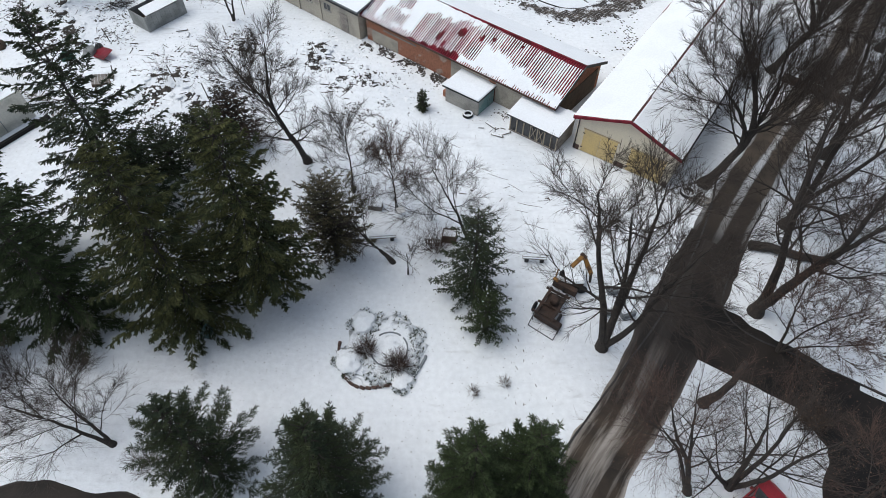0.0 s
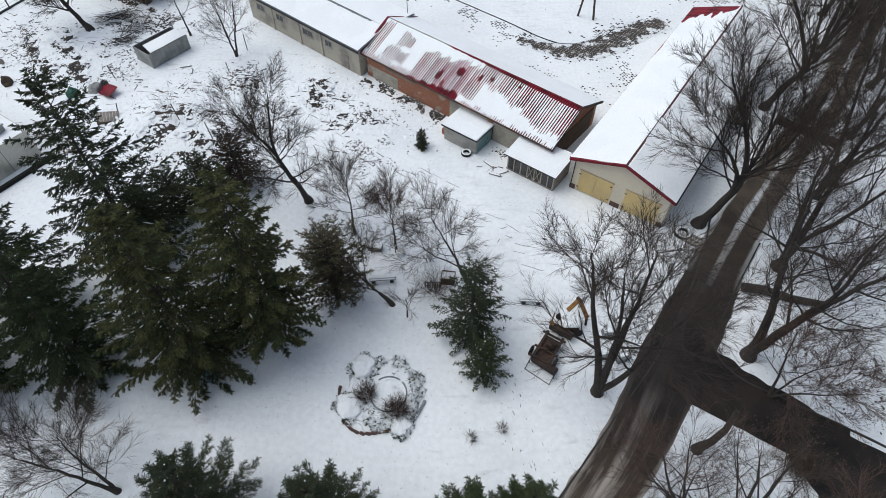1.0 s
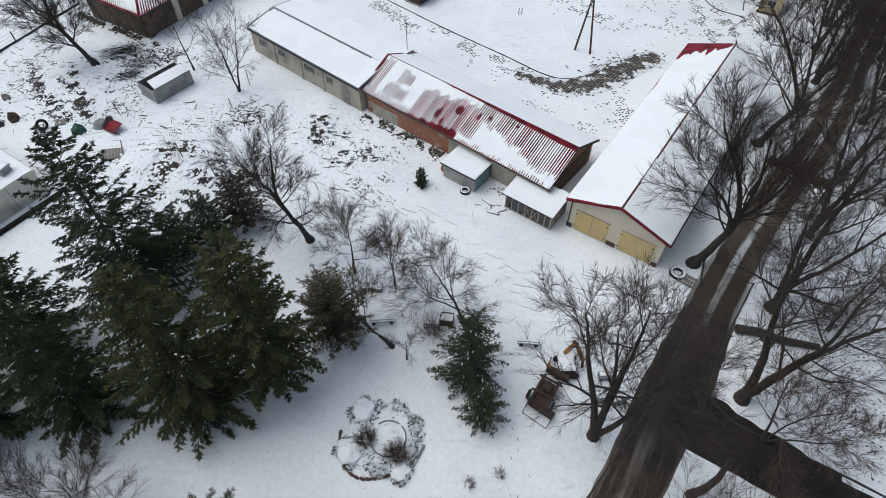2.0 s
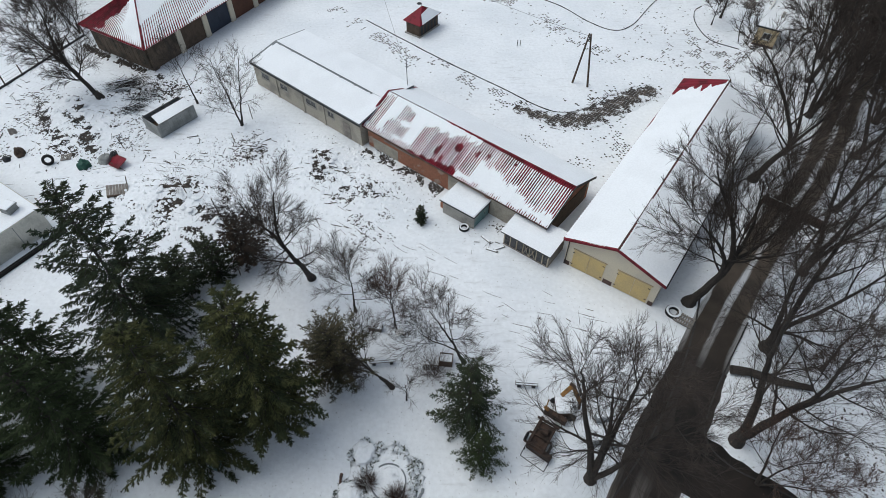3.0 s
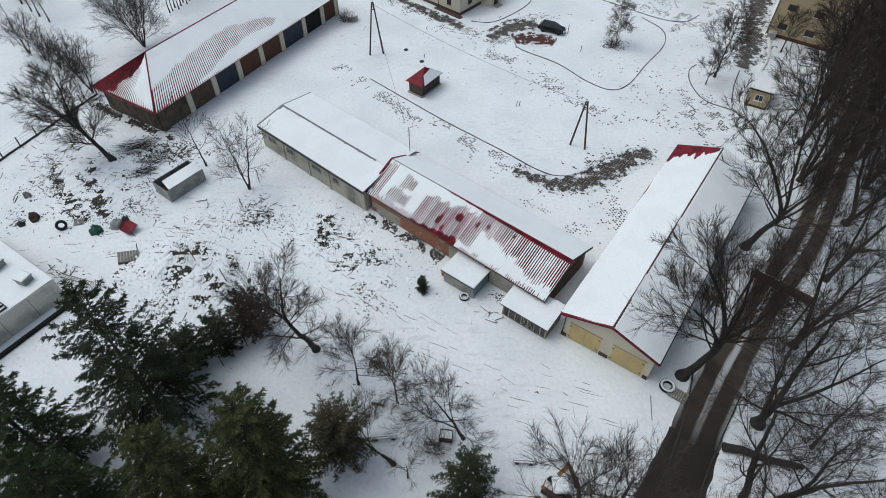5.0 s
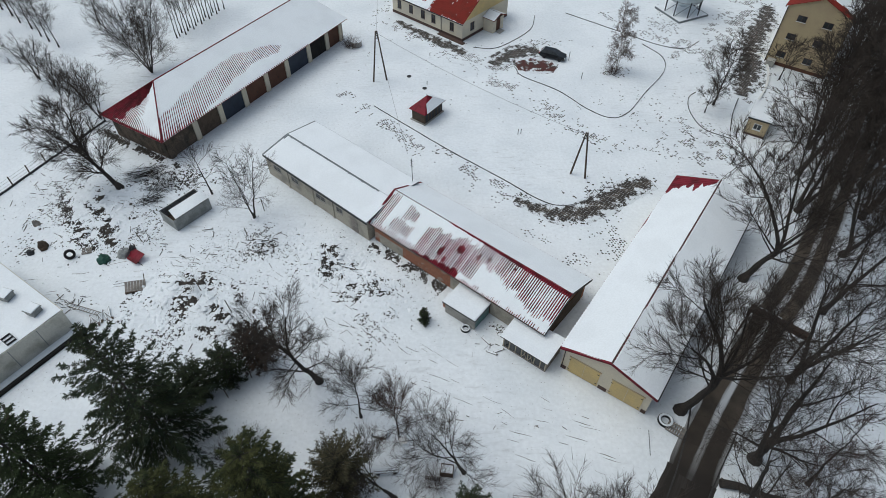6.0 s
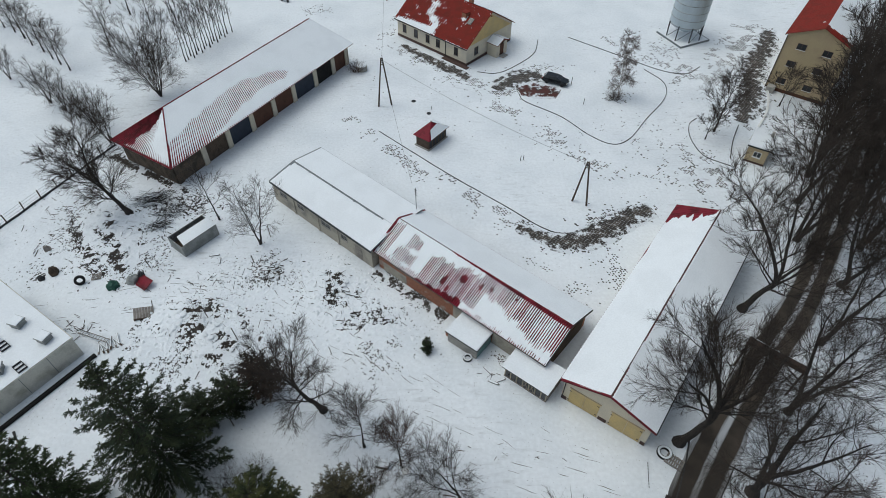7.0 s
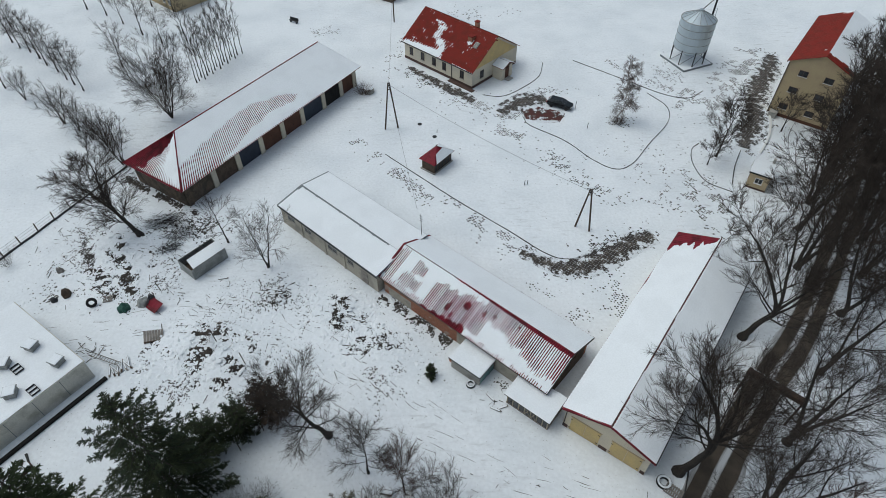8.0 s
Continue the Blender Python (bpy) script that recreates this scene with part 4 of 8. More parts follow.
smooth(part("snow_cover", snow_sheet(h_s, 190, 80, house_snow), M_ROOFSNOW, house, "patches of half-melted snow"))
smooth(part("snow_cover", snow_sheet(h_n, 60, 20, lambda s, q: 0.10 + 0.02 * fuzz(s * 15, q * 7, 0.5)), M_ROOFSNOW, house))
boxpart("ridge_cap", (-0.03, 18.23, 6.58, 6.82, 7.20, 7.29), M_TILE, house)
bm = bmesh.new()
wall_yz(bm, [(0.9, 3.5), (13.1, 3.5), (6.9, 7.5)], 17.75, 17.82)
part("gable_boarding", bm, M_YELLOW, house, "yellow boarded gable triangle")
boxpart("plinth", (0.40, 17.80, 0.40, 0.47, 0, 0.5), M_PLINTH, house)
boxpart("plinth", (17.72, 17.80, 0.47, 13.5, 0, 0.5), M_PLINTH, house)
for x in (2.3, 5.3, 8.3, 10.9, 15.3):
    window_part(house, x, 0.45, 2.0, 0.8, 1.4, "y-", surround=M_PLINTH, ledge=M_GREY)
window_part(house, 17.75, 3.2, 1.95, 0.9, 1.3, "x+", surround=M_PLINTH, ledge=M_GREY)
rod("drainpipe", (12.8, 0.40, 0.1), (12.8, 0.40, 3.4), 0.06, M_DARK, house)
boxpart("gutter", (0.0, 18.2, -0.10, 0.02, 3.32, 3.44), M_DARK, house)
for x, y, z, w, h in ((13.2, 4.3, 5.6, 1.0, 1.7), (12.0, 7.6, 6.8, 0.7, 1.7)):
    stack = new("chimney")
    stack.parent = house
    boxpart("stack", (x, x + w, y, y + w, z, z + h), M_BRICK, stack, bevel=0.02)
    boxpart("cap", (x - 0.08, x + w + 0.08, y - 0.08, y + w + 0.08, z + h, z + h + 0.1), M_TILE, stack)
skyl = new("roof_window")
skyl.parent, skyl.matrix_local = house, pose(15.4, 4.2, 6.26, 33.4, 0, 0)
boxpart("sash", (-0.45, 0.45, -0.6, 0.6, 0.0, 0.14), M_SHEET, skyl)
boxpart("pane", (-0.36, 0.36, -0.5, 0.5, 0.14, 0.16), M_GLASS, skyl)
porch = new("porch")
porch.parent, porch.matrix_local = house, pose(17.8, 6.4, 0)
boxpart("side_wall", (0, 2.2, 0, 0.15, 0, 2.5), M_CREAM, porch)
boxpart("side_wall", (0, 2.2, 2.85, 3.0, 0, 2.5), M_CREAM, porch)
boxpart("front_wall", (2.05, 2.2, 0.15, 0.9, 0, 2.5), M_CREAM, porch)
boxpart("front_wall", (2.05, 2.2, 2.1, 2.85, 0, 2.5), M_CREAM, porch)
boxpart("door", (2.08, 2.15, 0.9, 2.1, 0.0, 2.2), M_BROWNDOOR, porch)
p_s, p_n = slope_pair(2.6, -0.3, 3.3, 1.5, 2.5, 2.5, 3.3)
for c in (p_s, p_n):
    part("roof_deck", solid_slope(c, 0.08), M_TILE, porch)
    part("snow_cover", snow_sheet(c, 10, 10, lambda s, q: 0.09), M_ROOFSNOW, porch)
boxpart("step", (2.2, 3.2, 0.8, 2.2, 0, 0.18), M_GREY, porch)
boxpart("terrace", (12.6, 18.6, -0.5, 0.38, 0.0, 0.12), M_PLINTH, house, label="dark paved edge along the wall")

# tall ochre house, two storeys and attic
ochre = thing("ochre_house", axes(53.7, 108.8, 0.589, 0.808), "tall ochre plastered house with red roof, one slope snowy", "house")
gable_walls(ochre, 20.6, -10.2, 0.0, -5.0, 9.8, 12.1, M_OCHRE, 0.3)
o_s, o_n = slope_pair(20.6, -10.2, 0.0, -5.0, 9.8, 9.8, 12.1)
part("roof_sheet", ribbed(o_s, 0.3, 0.03), M_TILE, ochre)
part("roof_sheet", ribbed(o_n, 0.3, 0.03), M_TILE, ochre)
smooth(part("snow_cover", snow_sheet(o_s, 60, 30, lambda s, q: 0.10 - 0.18 * (s < 0.10 + 0.05 * fuzz(s * 20, q * 6, 0.8)) + 0.02 * fuzz(s * 20, q * 6, 0.6)), M_ROOFSNOW, ochre))
smooth(part("snow_cover", snow_sheet(o_n, 80, 40, lambda s, q: -0.04 + 0.10 * blob(s, q, 0.0, 0.85, 0.05, 0.2) + 0.07 * blob(s, q, 0.85, 0.86, 0.02, 0.06) + 0.05 * max(0, q - 0.97) * 30 * (fuzz(s * 20, 0, 0.8) > 0)), M_ROOFSNOW, ochre))
for z, ys in ((8.3, (-3.0, -6.9)), (5.2, (-2.6, -6.7)), (2.0, (-2.3, -6.5))):
    for y in ys:
        window_part(ochre, 0.3, y, z, 1.25, 0.85, "x-", surround=M_PLINTH, ledge=M_WHITE)
for x in (3.5, 8.0, 12.5, 17.0):
    for z in (2.2, 5.2):
        window_part(ochre, x, -0.3, z, 1.1, 1.0, "y+")
for y in (-10.22, -0.02):
    boxpart("gutter", (0, 20.6, y - 0.08, y + 0.08, 9.62, 9.76), M_DARK, ochre)
boxpart("plinth", (0.24, 0.30, -9.9, -0.3, 0, 0.55), M_BROWNDOOR, ochre)
boxpart("cellar_entry", (-1.0, 0.28, -2.0, -0.7, 0, 1.0), M_GREY, ochre, label="small grey cellar entry")
rod("drainpipe", (0.22, -0.35, 0.1), (0.22, -0.35, 9.6), 0.06, M_DARK, ochre)

# steel silo
silo = thing("grain_silo", pose(44.9, 126.9, 0, 0, 0, 25) @ Matrix.Scale(1.07, 4), "galvanised grain silo with cone top on steel legs", "silo")
bm = bmesh.new()
lathe(bm, [(0.3, 1.0), (2.95, 2.6), (3.0, 2.7), (3.0, 7.9), (0.35, 9.3), (0.35, 9.55)], 28)
part("drum", bm, M_ZINC, silo)
for z in (2.75, 4.05, 5.35, 6.65, 7.85):
    bm = bmesh.new()
    lathe(bm, [(3.0, z), (3.05, z + 0.03), (3.05, z + 0.08), (3.0, z + 0.11)], 28)
    part("hoop", bm, M_SHEET, silo)
for k in range(14):
    a = 2 * math.pi * k / 14
    rod("roof_rib", (2.98 * math.cos(a), 2.98 * math.sin(a), 7.93), (0.36 * math.cos(a), 0.36 * math.sin(a), 9.32), 0.035, M_SHEET, silo, 6)
for k in range(8):
    a = 2 * math.pi * (k + 0.5) / 8
    rod("leg", (3.05 * math.cos(a), 3.05 * math.sin(a), 0), (3.05 * math.cos(a), 3.05 * math.sin(a), 3.0), 0.09, M_DARK, silo)
    b = 2 * math.pi * (k + 1.5) / 8
    rod("brace", (3.05 * math.cos(a), 3.05 * math.sin(a), 0.2), (3.05 * math.cos(b), 3.05 * math.sin(b), 2.6), 0.04, M_DARK, silo, 6)
boxpart("pad", (-3.3, 3.3, -3.3, 3.3, -0.1, 0.28), M_STRIP, silo, bevel=0.04, label="concrete pad with snowy edges")
boxpart("pad_snow", (-3.2, 3.0, -3.2, 3.2, 0.28, 0.33), M_ROOFSNOW, silo)
ladder = new("ladder")
ladder.parent = silo
for dx in (-0.25, 0.25):
    rod("stile", (3.35, dx, 0.3), (3.35, dx, 9.2), 0.03, M_DARK, ladder, 6)
for k in range(24):
    rod("rung", (3.35, -0.25, 0.7 + 0.36 * k), (3.35, 0.25, 0.7 + 0.36 * k), 0.018, M_DARK, ladder, 4)
rod("elevator_leg", (3.9, 0.9, 0.0), (3.9, 0.9, 11.0), 0.16, M_DARK, silo)
rod("spout", (3.9, 0.9, 10.8), (0.2, 0.0, 9.5), 0.10, M_SHEET, silo)

# small ochre hut
hut = thing("guard_hut", axes(43.31, 88.57, 0.851, -0.526), "small flat-roofed ochre hut with snowy roof and chimney", "hut")
bm = bmesh.new()
box(bm, 0.15, 2.95, 0.15, 0.35, 0, 2.7), box(bm, 0.15, 2.95, 4.75, 4.95, 0, 2.7), box(bm, 0.15, 0.35, 0.35, 4.75, 0, 2.7), box(bm, 2.75, 2.95, 0.35, 4.75, 0, 2.7)
part("wall", bm, M_OCHRE, hut)
boxpart("roof_deck", (-0.1, 3.2, -0.1, 5.2, 2.7, 2.86), M_DARK, hut)
boxpart("snow_cover", (-0.09, 3.19, -0.02, 5.19, 2.86, 3.0), M_ROOFSNOW, hut, bevel=0.05)
window_part(hut, 1.6, 0.15, 1.6, 0.95, 0.8, "y-")
boxpart("door", (0.10, 0.15, 2.0, 2.9, 0.02, 2.05), M_BROWNDOOR, hut)
boxpart("chimney", (2.3, 2.7, 3.6, 4.0, 2.9, 3.7), M_GREY, hut)
boxpart("plinth", (0.1, 3.0, 0.1, 0.15, 0, 0.3), M_PLINTH, hut)

# little red-roofed well house
kiosk = thing("well_house", axes(-5.51, 92.11, 0.793, -0.610), "small dark timber well house with red hipped roof", "hut")
for k in range(10):
    boxpart("board", (0.02 + k * 0.24, 0.24 + k * 0.24, 0.0, 0.06, 0.15, 2.0), M_WOOD, kiosk)
for k in range(17):
    boxpart("board", (2.36, 2.43, 0.06 + k * 0.25, 0.29 + k * 0.25, 0.15, 2.0), M_DARK if k % 3 else M_WOOD, kiosk)
boxpart("back_wall", (0.0, 2.36, 4.25, 4.32, 0.1, 2.0), M_WOOD, kiosk)
boxpart("side_wall", (0.0, 0.06, 0.06, 4.25, 0.1, 2.0), M_WOOD, kiosk)
boxpart("base_slab", (-0.2, 2.6, -0.2, 4.5, -0.05, 0.14), M_GREY, kiosk)
apex = V((1.2, 2.15, 3.5))
e = [V((-0.35, -0.35, 1.95)), V((2.8, -0.35, 1.95)), V((2.8, 4.65, 1.95)), V((-0.35, 4.65, 1.95))]
for i in range(4):
    c = [e[i], e[(i + 1) % 4], apex, apex]
    nrm = (c[1] - c[0]).cross(apex - c[0]).normalized()
    v = [tuple(c[0]), tuple(c[1]), tuple(apex), tuple(c[0] - nrm * 0.06), tuple(c[1] - nrm * 0.06), tuple(apex - V((0, 0, 0.1)))]
    part("roof_slope", (v, [(0, 1, 2), (5, 4, 3), (0, 3, 4, 1), (1, 4, 5, 2), (2, 5, 3, 0)]), M_RED, kiosk)
c = [e[1].lerp(e[2], 0.10), e[2].lerp(apex, 0.03), apex.lerp(e[2], 0.30), apex.lerp(e[1], 0.42)]
smooth(part("snow_cover", snow_sheet(c, 16, 12, lambda s, q: 0.05 + 0.02 * fuzz(s * 4, q * 3, 1.2)), M_ROOFSNOW, kiosk, "snow left on one roof slope"))
c = [e[2].lerp(apex, 0.03), e[3].lerp(apex, 0.03), apex.lerp(e[3], 0.10), apex.lerp(e[2], 0.10)]
smooth(part("snow_cover", snow_sheet(c, 14, 10, lambda s, q: 0.05 + 0.02 * fuzz(s * 4, q * 3, 1.2, 3.0)), M_ROOFSNOW, kiosk))
rod("finial", (1.2, 2.15, 3.4), (1.2, 2.15, 3.8), 0.03, M_DARK, kiosk)

# open metal garage with a snow-laden lid
can = thing("metal_garage", axes(-33.89, 68.46, 0.615, 0.788), "open-topped grey sheet metal garage partly roofed with snow", "garage")
for nm, d in (("front_wall", (0, 5.2, 0, 0.06, 0, 1.75)), ("back_wall", (0, 5.2, 2.94, 3.0, 0, 1.75)), ("end_wall", (0, 0.06, 0.06, 2.94, 0, 1.75)), ("end_wall", (5.14, 5.2, 0.06, 2.94, 0, 1.75))):
    boxpart(nm, d, M_SHEET, can)
for k in range(9):
    boxpart("rib", (0.3 + k * 0.57, 0.36 + k * 0.57, -0.04, 0.0, 0.05, 1.72), M_SHEET, can)
boxpart("floor_litter", (0.06, 5.14, 0.06, 2.94, 0.0, 0.4), M_WOOD, can)
c = [V((0.35, 0.04, 1.76)), V((5.2, 0.04, 1.76)), V((5.2, 2.0, 1.80)), V((0.7, 2.0, 1.80))]
part("roof_sheet", solid_slope(c, 0.05), M_SHEET, can)
smooth(part("snow_cover", snow_sheet(c, 30, 14, lambda s, q: 0.08 + 0.02 * fuzz(s * 5, q * 3, 0.9)), M_ROOFSNOW, can))
for k in range(5):
    rod("roof_bar", (0.3 + k * 1.15, 2.1, 1.76), (0.3 + k * 1.15, 2.97, 1.70), 0.03, M_DARK, can, 6)

# flat-roofed hall
hall = thing("flat_hall", axes(-40.76, 54.07, -0.560, -0.828), "flat-roofed pale concrete hall with snowy roof and vents", "hall")
boxpart("front_wall", (0, 34, -0.25, 0, 0, 2.9), M_HALL, hall, label="stained grey concrete wall")
boxpart("end_wall", (0, 0.25, -14.0, -0.25, 0, 2.9), M_HALL, hall)
boxpart("rear_wall", (0.25, 34, -14.25, -14.0, 0, 2.9), M_HALL, hall)
boxpart("end_wall", (33.75, 34, -14.0, -0.25, 0, 2.9), M_HALL, hall)
boxpart("roof_deck", (-0.1, 34.1, -14.3, 0.08, 2.9, 3.0), M_HALL, hall)
bm = bmesh.new()
bmesh.ops.create_grid(bm, x_segments=68, y_segments=28, size=0.5)
for v in bm.verts:
    x, y = (v.co.x + 0.5) * 34.1, (v.co.y - 0.5) * 14.2
    v.co = V((x, y, 3.0 + 0.08 + 0.03 * fuzz(x, y, 0.5)))
smooth(part("snow_cover", bm, M_ROOFSNOW, hall))
for k in range(11):
    boxpart("panel_joint", (3.0 * k + 2.9, 3.0 * k + 2.96, 0.0, 0.012, 0.05, 2.85), M_STRIP, hall)
for x, y in ((1.7, -2.0), (6.6, -2.3), (2.2, -6.2), (5.2, -6.4), (9.6, -5.4), (11.2, -2.2)):
    vent = new("roof_vent")
    vent.parent, vent.matrix_local = hall, pose(x, y, 3.0, 0, 0, 8 * x)
    boxpart("curb", (-0.55, 0.55, -0.55, 0.55, 0, 0.7), M_SHEET, vent)
    boxpart("lid", (-0.65, 0.65, -0.65, 0.65, 0.7, 0.8), M_SHEET, vent)
    boxpart("snow_cap", (-0.6, 0.6, -0.6, 0.6, 0.8, 0.9), M_ROOFSNOW, vent, bevel=0.05)
for x, y in ((4.6, -1.5), (4.2, -5.4), (6.4, -7.6)):
    fr = new("roof_frame")
    fr.parent, fr.matrix_local = hall, pose(x, y, 3.0)
    for dx in (0, 0.9):
        boxpart("rail", (dx, dx + 0.06, 0, 1.2, 0.1, 0.3), M_DARK, fr)
    for dy in (0, 0.57, 1.14):
        boxpart("bar", (0.06, 0.9, dy, dy + 0.06, 0.1, 0.3), M_DARK, fr)
# low bar along the hall front in the near-black M_VOID colour
tagged(boxpart("trench_wall", (-0.6, 30, 1.15, 1.5, -0.2, 0.35), M_VOID, None, m=axes(-40.76, 54.07, -0.560, -0.828)), "near-black low wall along the pale hall", "wall")

ladder_end = thing("leaning_ladder", axes(-41.6, 56.4, 0.93, -0.36, 0.0), "long weathered ladder lying against the hall end", "ladder")
for dy in (0.0, 0.45):
    rod("stile", (-1.0, dy, 0.1), (3.4, dy, 0.55), 0.045, M_GREYWOOD, ladder_end, 6)
for k in range(11):
    rod("rung", (-0.8 + 0.4 * k, 0.0, 0.12 + 0.041 * k), (-0.8 + 0.4 * k, 0.45, 0.12 + 0.041 * k), 0.03, M_GREYWOOD, ladder_end, 6)
pile = thing("plank_pile", axes(-38.6, 55.4, 0.62, -0.78), "loose pile of snowy planks beside the hall corner", "planks")
for k in range(9):
    boxpart("plank", (-0.9 + 0.1 * (k % 3), 0.9 + 0.12 * (k % 2), -0.09, 0.09, 0.0, 0.06), M_WOOD if k % 2 else M_GREYWOOD, pile, pose(0.1 * (k % 4), 0.26 * k - 1.0, 0.05 + 0.05 * (k % 3), 0, 2 * (k % 3), 9 * ((k * 7) % 5) - 18))
    boxpart("snow_cap", (-0.7, 0.6, -0.06, 0.07, 0.06, 0.10), M_ROOFSNOW, pile, pose(0.1 * (k % 4), 0.26 * k - 1.0, 0.05 + 0.05 * (k % 3), 0, 2 * (k % 3), 9 * ((k * 7) % 5) - 18))

# broken slabs and a low edge past the hall's wall
for k, (x, y, a, tilt) in enumerate(((-44.4, 43.6, 20, 8), (-43.2, 43.2, 55, -10), (-43.9, 42.2, 80, 12), (-42.8, 41.9, 35, 6), (-45.2, 42.7, 10, -14))):
    slab = thing("concrete_slab", pose(x, y, 0.18 + 0.06 * (k % 3), tilt, 0.6 * tilt, a), "broken concrete slab under snow with dark edges", "slab", "broken slabs")
    boxpart("slab_body", (-0.75, 0.75, -0.45, 0.45, -0.25, 0.06), M_PLINTH, slab, bevel=0.05)
    boxpart("snow_cap", (-0.70, 0.66, -0.40, 0.42, 0.06, 0.16), M_ROOFSNOW, slab, bevel=0.05)
edging("low_edge", [(-43.9, 44.9), (-42.4, 43.2), (-40.6, 42.0), (-38.0, 40.4), (-35.6, 38.6)], 0.16, 0.12, M_KERB, "low dark edge half buried in snow", "edge", wobble=0.15)

# far buildings
far = thing("far_house", axes(-72.88, 154.46, 0.776, -0.631), "distant ochre house with grey roof at the field", "house")
gable_walls(far, 14, 0, 9, 4.5, 3.2, 5.5, M_OCHRE, 0.3)
for c in slope_pair(14, 0, 9, 4.5, 3.2, 3.2, 5.5):
    part("roof_deck", solid_slope(c, 0.12), M_STRIP, far)
    part("snow_cover", snow_sheet(c, 20, 8, lambda s, q: 0.1), M_ROOFSNOW, far)
for x in (2.5, 5.0, 7.5, 10.0, 12.2):
    window_part(far, x, 0.3, 1.8, 0.9, 1.1, "y-")
far = thing("far_shed", axes(-19.94, 154.61, 0.862, -0.507), "distant dark timber shed behind the house", "shed")
gable_walls(far, 6, 0, 5, 2.5, 2.6, 3.8, M_WOOD, 0.2)
for c in slope_pair(6, 0, 5, 2.5, 2.6, 2.6, 3.8):
    part("roof_deck", solid_slope(c, 0.1), M_DARK, far)
    part("snow_cover", snow_sheet(c, 10, 6, lambda s, q: 0.1), M_ROOFSNOW, far)

# power poles and wires
def a_pole(x, y, ang, spread, h, label):
    p = thing("power_pole", pose(x, y, 0, 0, 0, ang), label, "pole", "power poles")
    for sg in (-1, 1):
        soup = ([], [])
        tube(soup, [V((sg * spread, 0, -0.2)), V((sg * 0.10, 0, h))], [0.14, 0.10], 9)
        part("leg", soup, M_WOOD, p)
    boxpart("cross_piece", (-spread * 0.22, spread * 0.22, -0.05, 0.05, h * 0.86, h * 0.86 + 0.1), M_WOOD, p)
    boxpart("top_arm", (-0.08, 0.08, -0.7, 0.7, h - 0.5, h - 0.38), M_DARK, p)
    for dy in (-0.6, 0.0, 0.6):
        bm = bmesh.new()
        lathe(bm, [(0.03, h - 0.38), (0.07, h - 0.33), (0.07, h - 0.25), (0.03, h - 0.2)], 8, pose(0, dy, 0))
        part("insulator", bm, M_WHITE, p)
    return p


a_pole(-11.08, 102.75, 12, 1.1, 8.6, "twin-legged dark timber power pole in the yard")
a_pole(17.52, 78.94, -28, 1.05, 7.2, "twin-legged dark timber power pole in the yard")
pole = thing("street_pole", pose(-13.56, 142.28, 0), "single dark timber pole beside the far shed", "pole", "power poles")
rod("shaft", (0, 0, -0.2), (0, 0, 8.0), 0.13, M_WOOD, pole)
boxpart("top_arm", (-0.7, 0.7, -0.05, 0.05, 7.5, 7.62), M_DARK, pole)


def wire(a, b, sag, label):
    soup = ([], [])
    a, b = V(a), V(b)
    tube(soup, [a.lerp(b, k / 12) - V((0, 0, sag * 4 * (k / 12) * (1 - k / 12))) for k in range(13)], [0.018] * 13, 4)
    return tagged(part("power_line", soup, M_DARK), label, "cable", "power lines")


wire((-11.08, 102.75, 8.3), (17.52, 78.94, 6.9), 0.8, "thin dark power line between two poles")
wire((-11.08, 102.75, 8.3), (-5.3, 74.9, 7.0), 0.6, "thin dark power line to the workshop mast")
wire((-11.08, 102.75, 8.3), (-13.56, 142.28, 7.6), 0.8, "thin dark power line to the far pole")

# fence along the field
fence = thing("field_fence", pose(0, 0, 0), "weathered post fence with wire on a low dark plinth", "fence")
f_a, f_b = V((-65.23, 62.30, 0)), V((-51.77, 91.67, 0))
for k in range(13):
    p = f_a.lerp(f_b, k / 12)
    soup = ([], [])
    tube(soup, [p - V((0, 0, 0.2)), p + V((0.06 * math.sin(k), 0.08 * math.cos(2 * k), 1.5))], [0.09, 0.08], 6)
    part("post", soup, M_WOOD, fence)
for z in (0.5, 0.95, 1.35):
    rod("fence_wire", f_a + V((0, 0, z)), f_b + V((0, 0, z)), 0.012, M_DARK, fence, 4)
soup = ([], [])
line = [f_a.lerp(f_b, k / 30) for k in range(31)]
tube(soup, [p + V((0.1 * fuzz(p.x, p.y, 0.9), 0, 0.05)) for p in line], [0.16 + 0.08 * fuzz(p.x, p.y, 1.1, 3.0) for p in line], 6)
part("plinth", soup, M_DARK, fence)
line2 = thing("wire_fence", pose(0, 0, 0), "thin wire fence with slim posts across the field", "fence")
g_a, g_b = V((-77.33, 110.30, 0)), V((-52.85, 92.64, 0))
for k in range(8):
    p = g_a.lerp(g_b, k / 7)
    rod("post", p, p + V((0, 0, 1.3)), 0.05, M_WOOD, line2, 6)
for z in (0.6, 1.15):
    rod("fence_wire", g_a + V((0, 0, z)), g_b + V((0, 0, z)), 0.012, M_DARK, line2, 4)

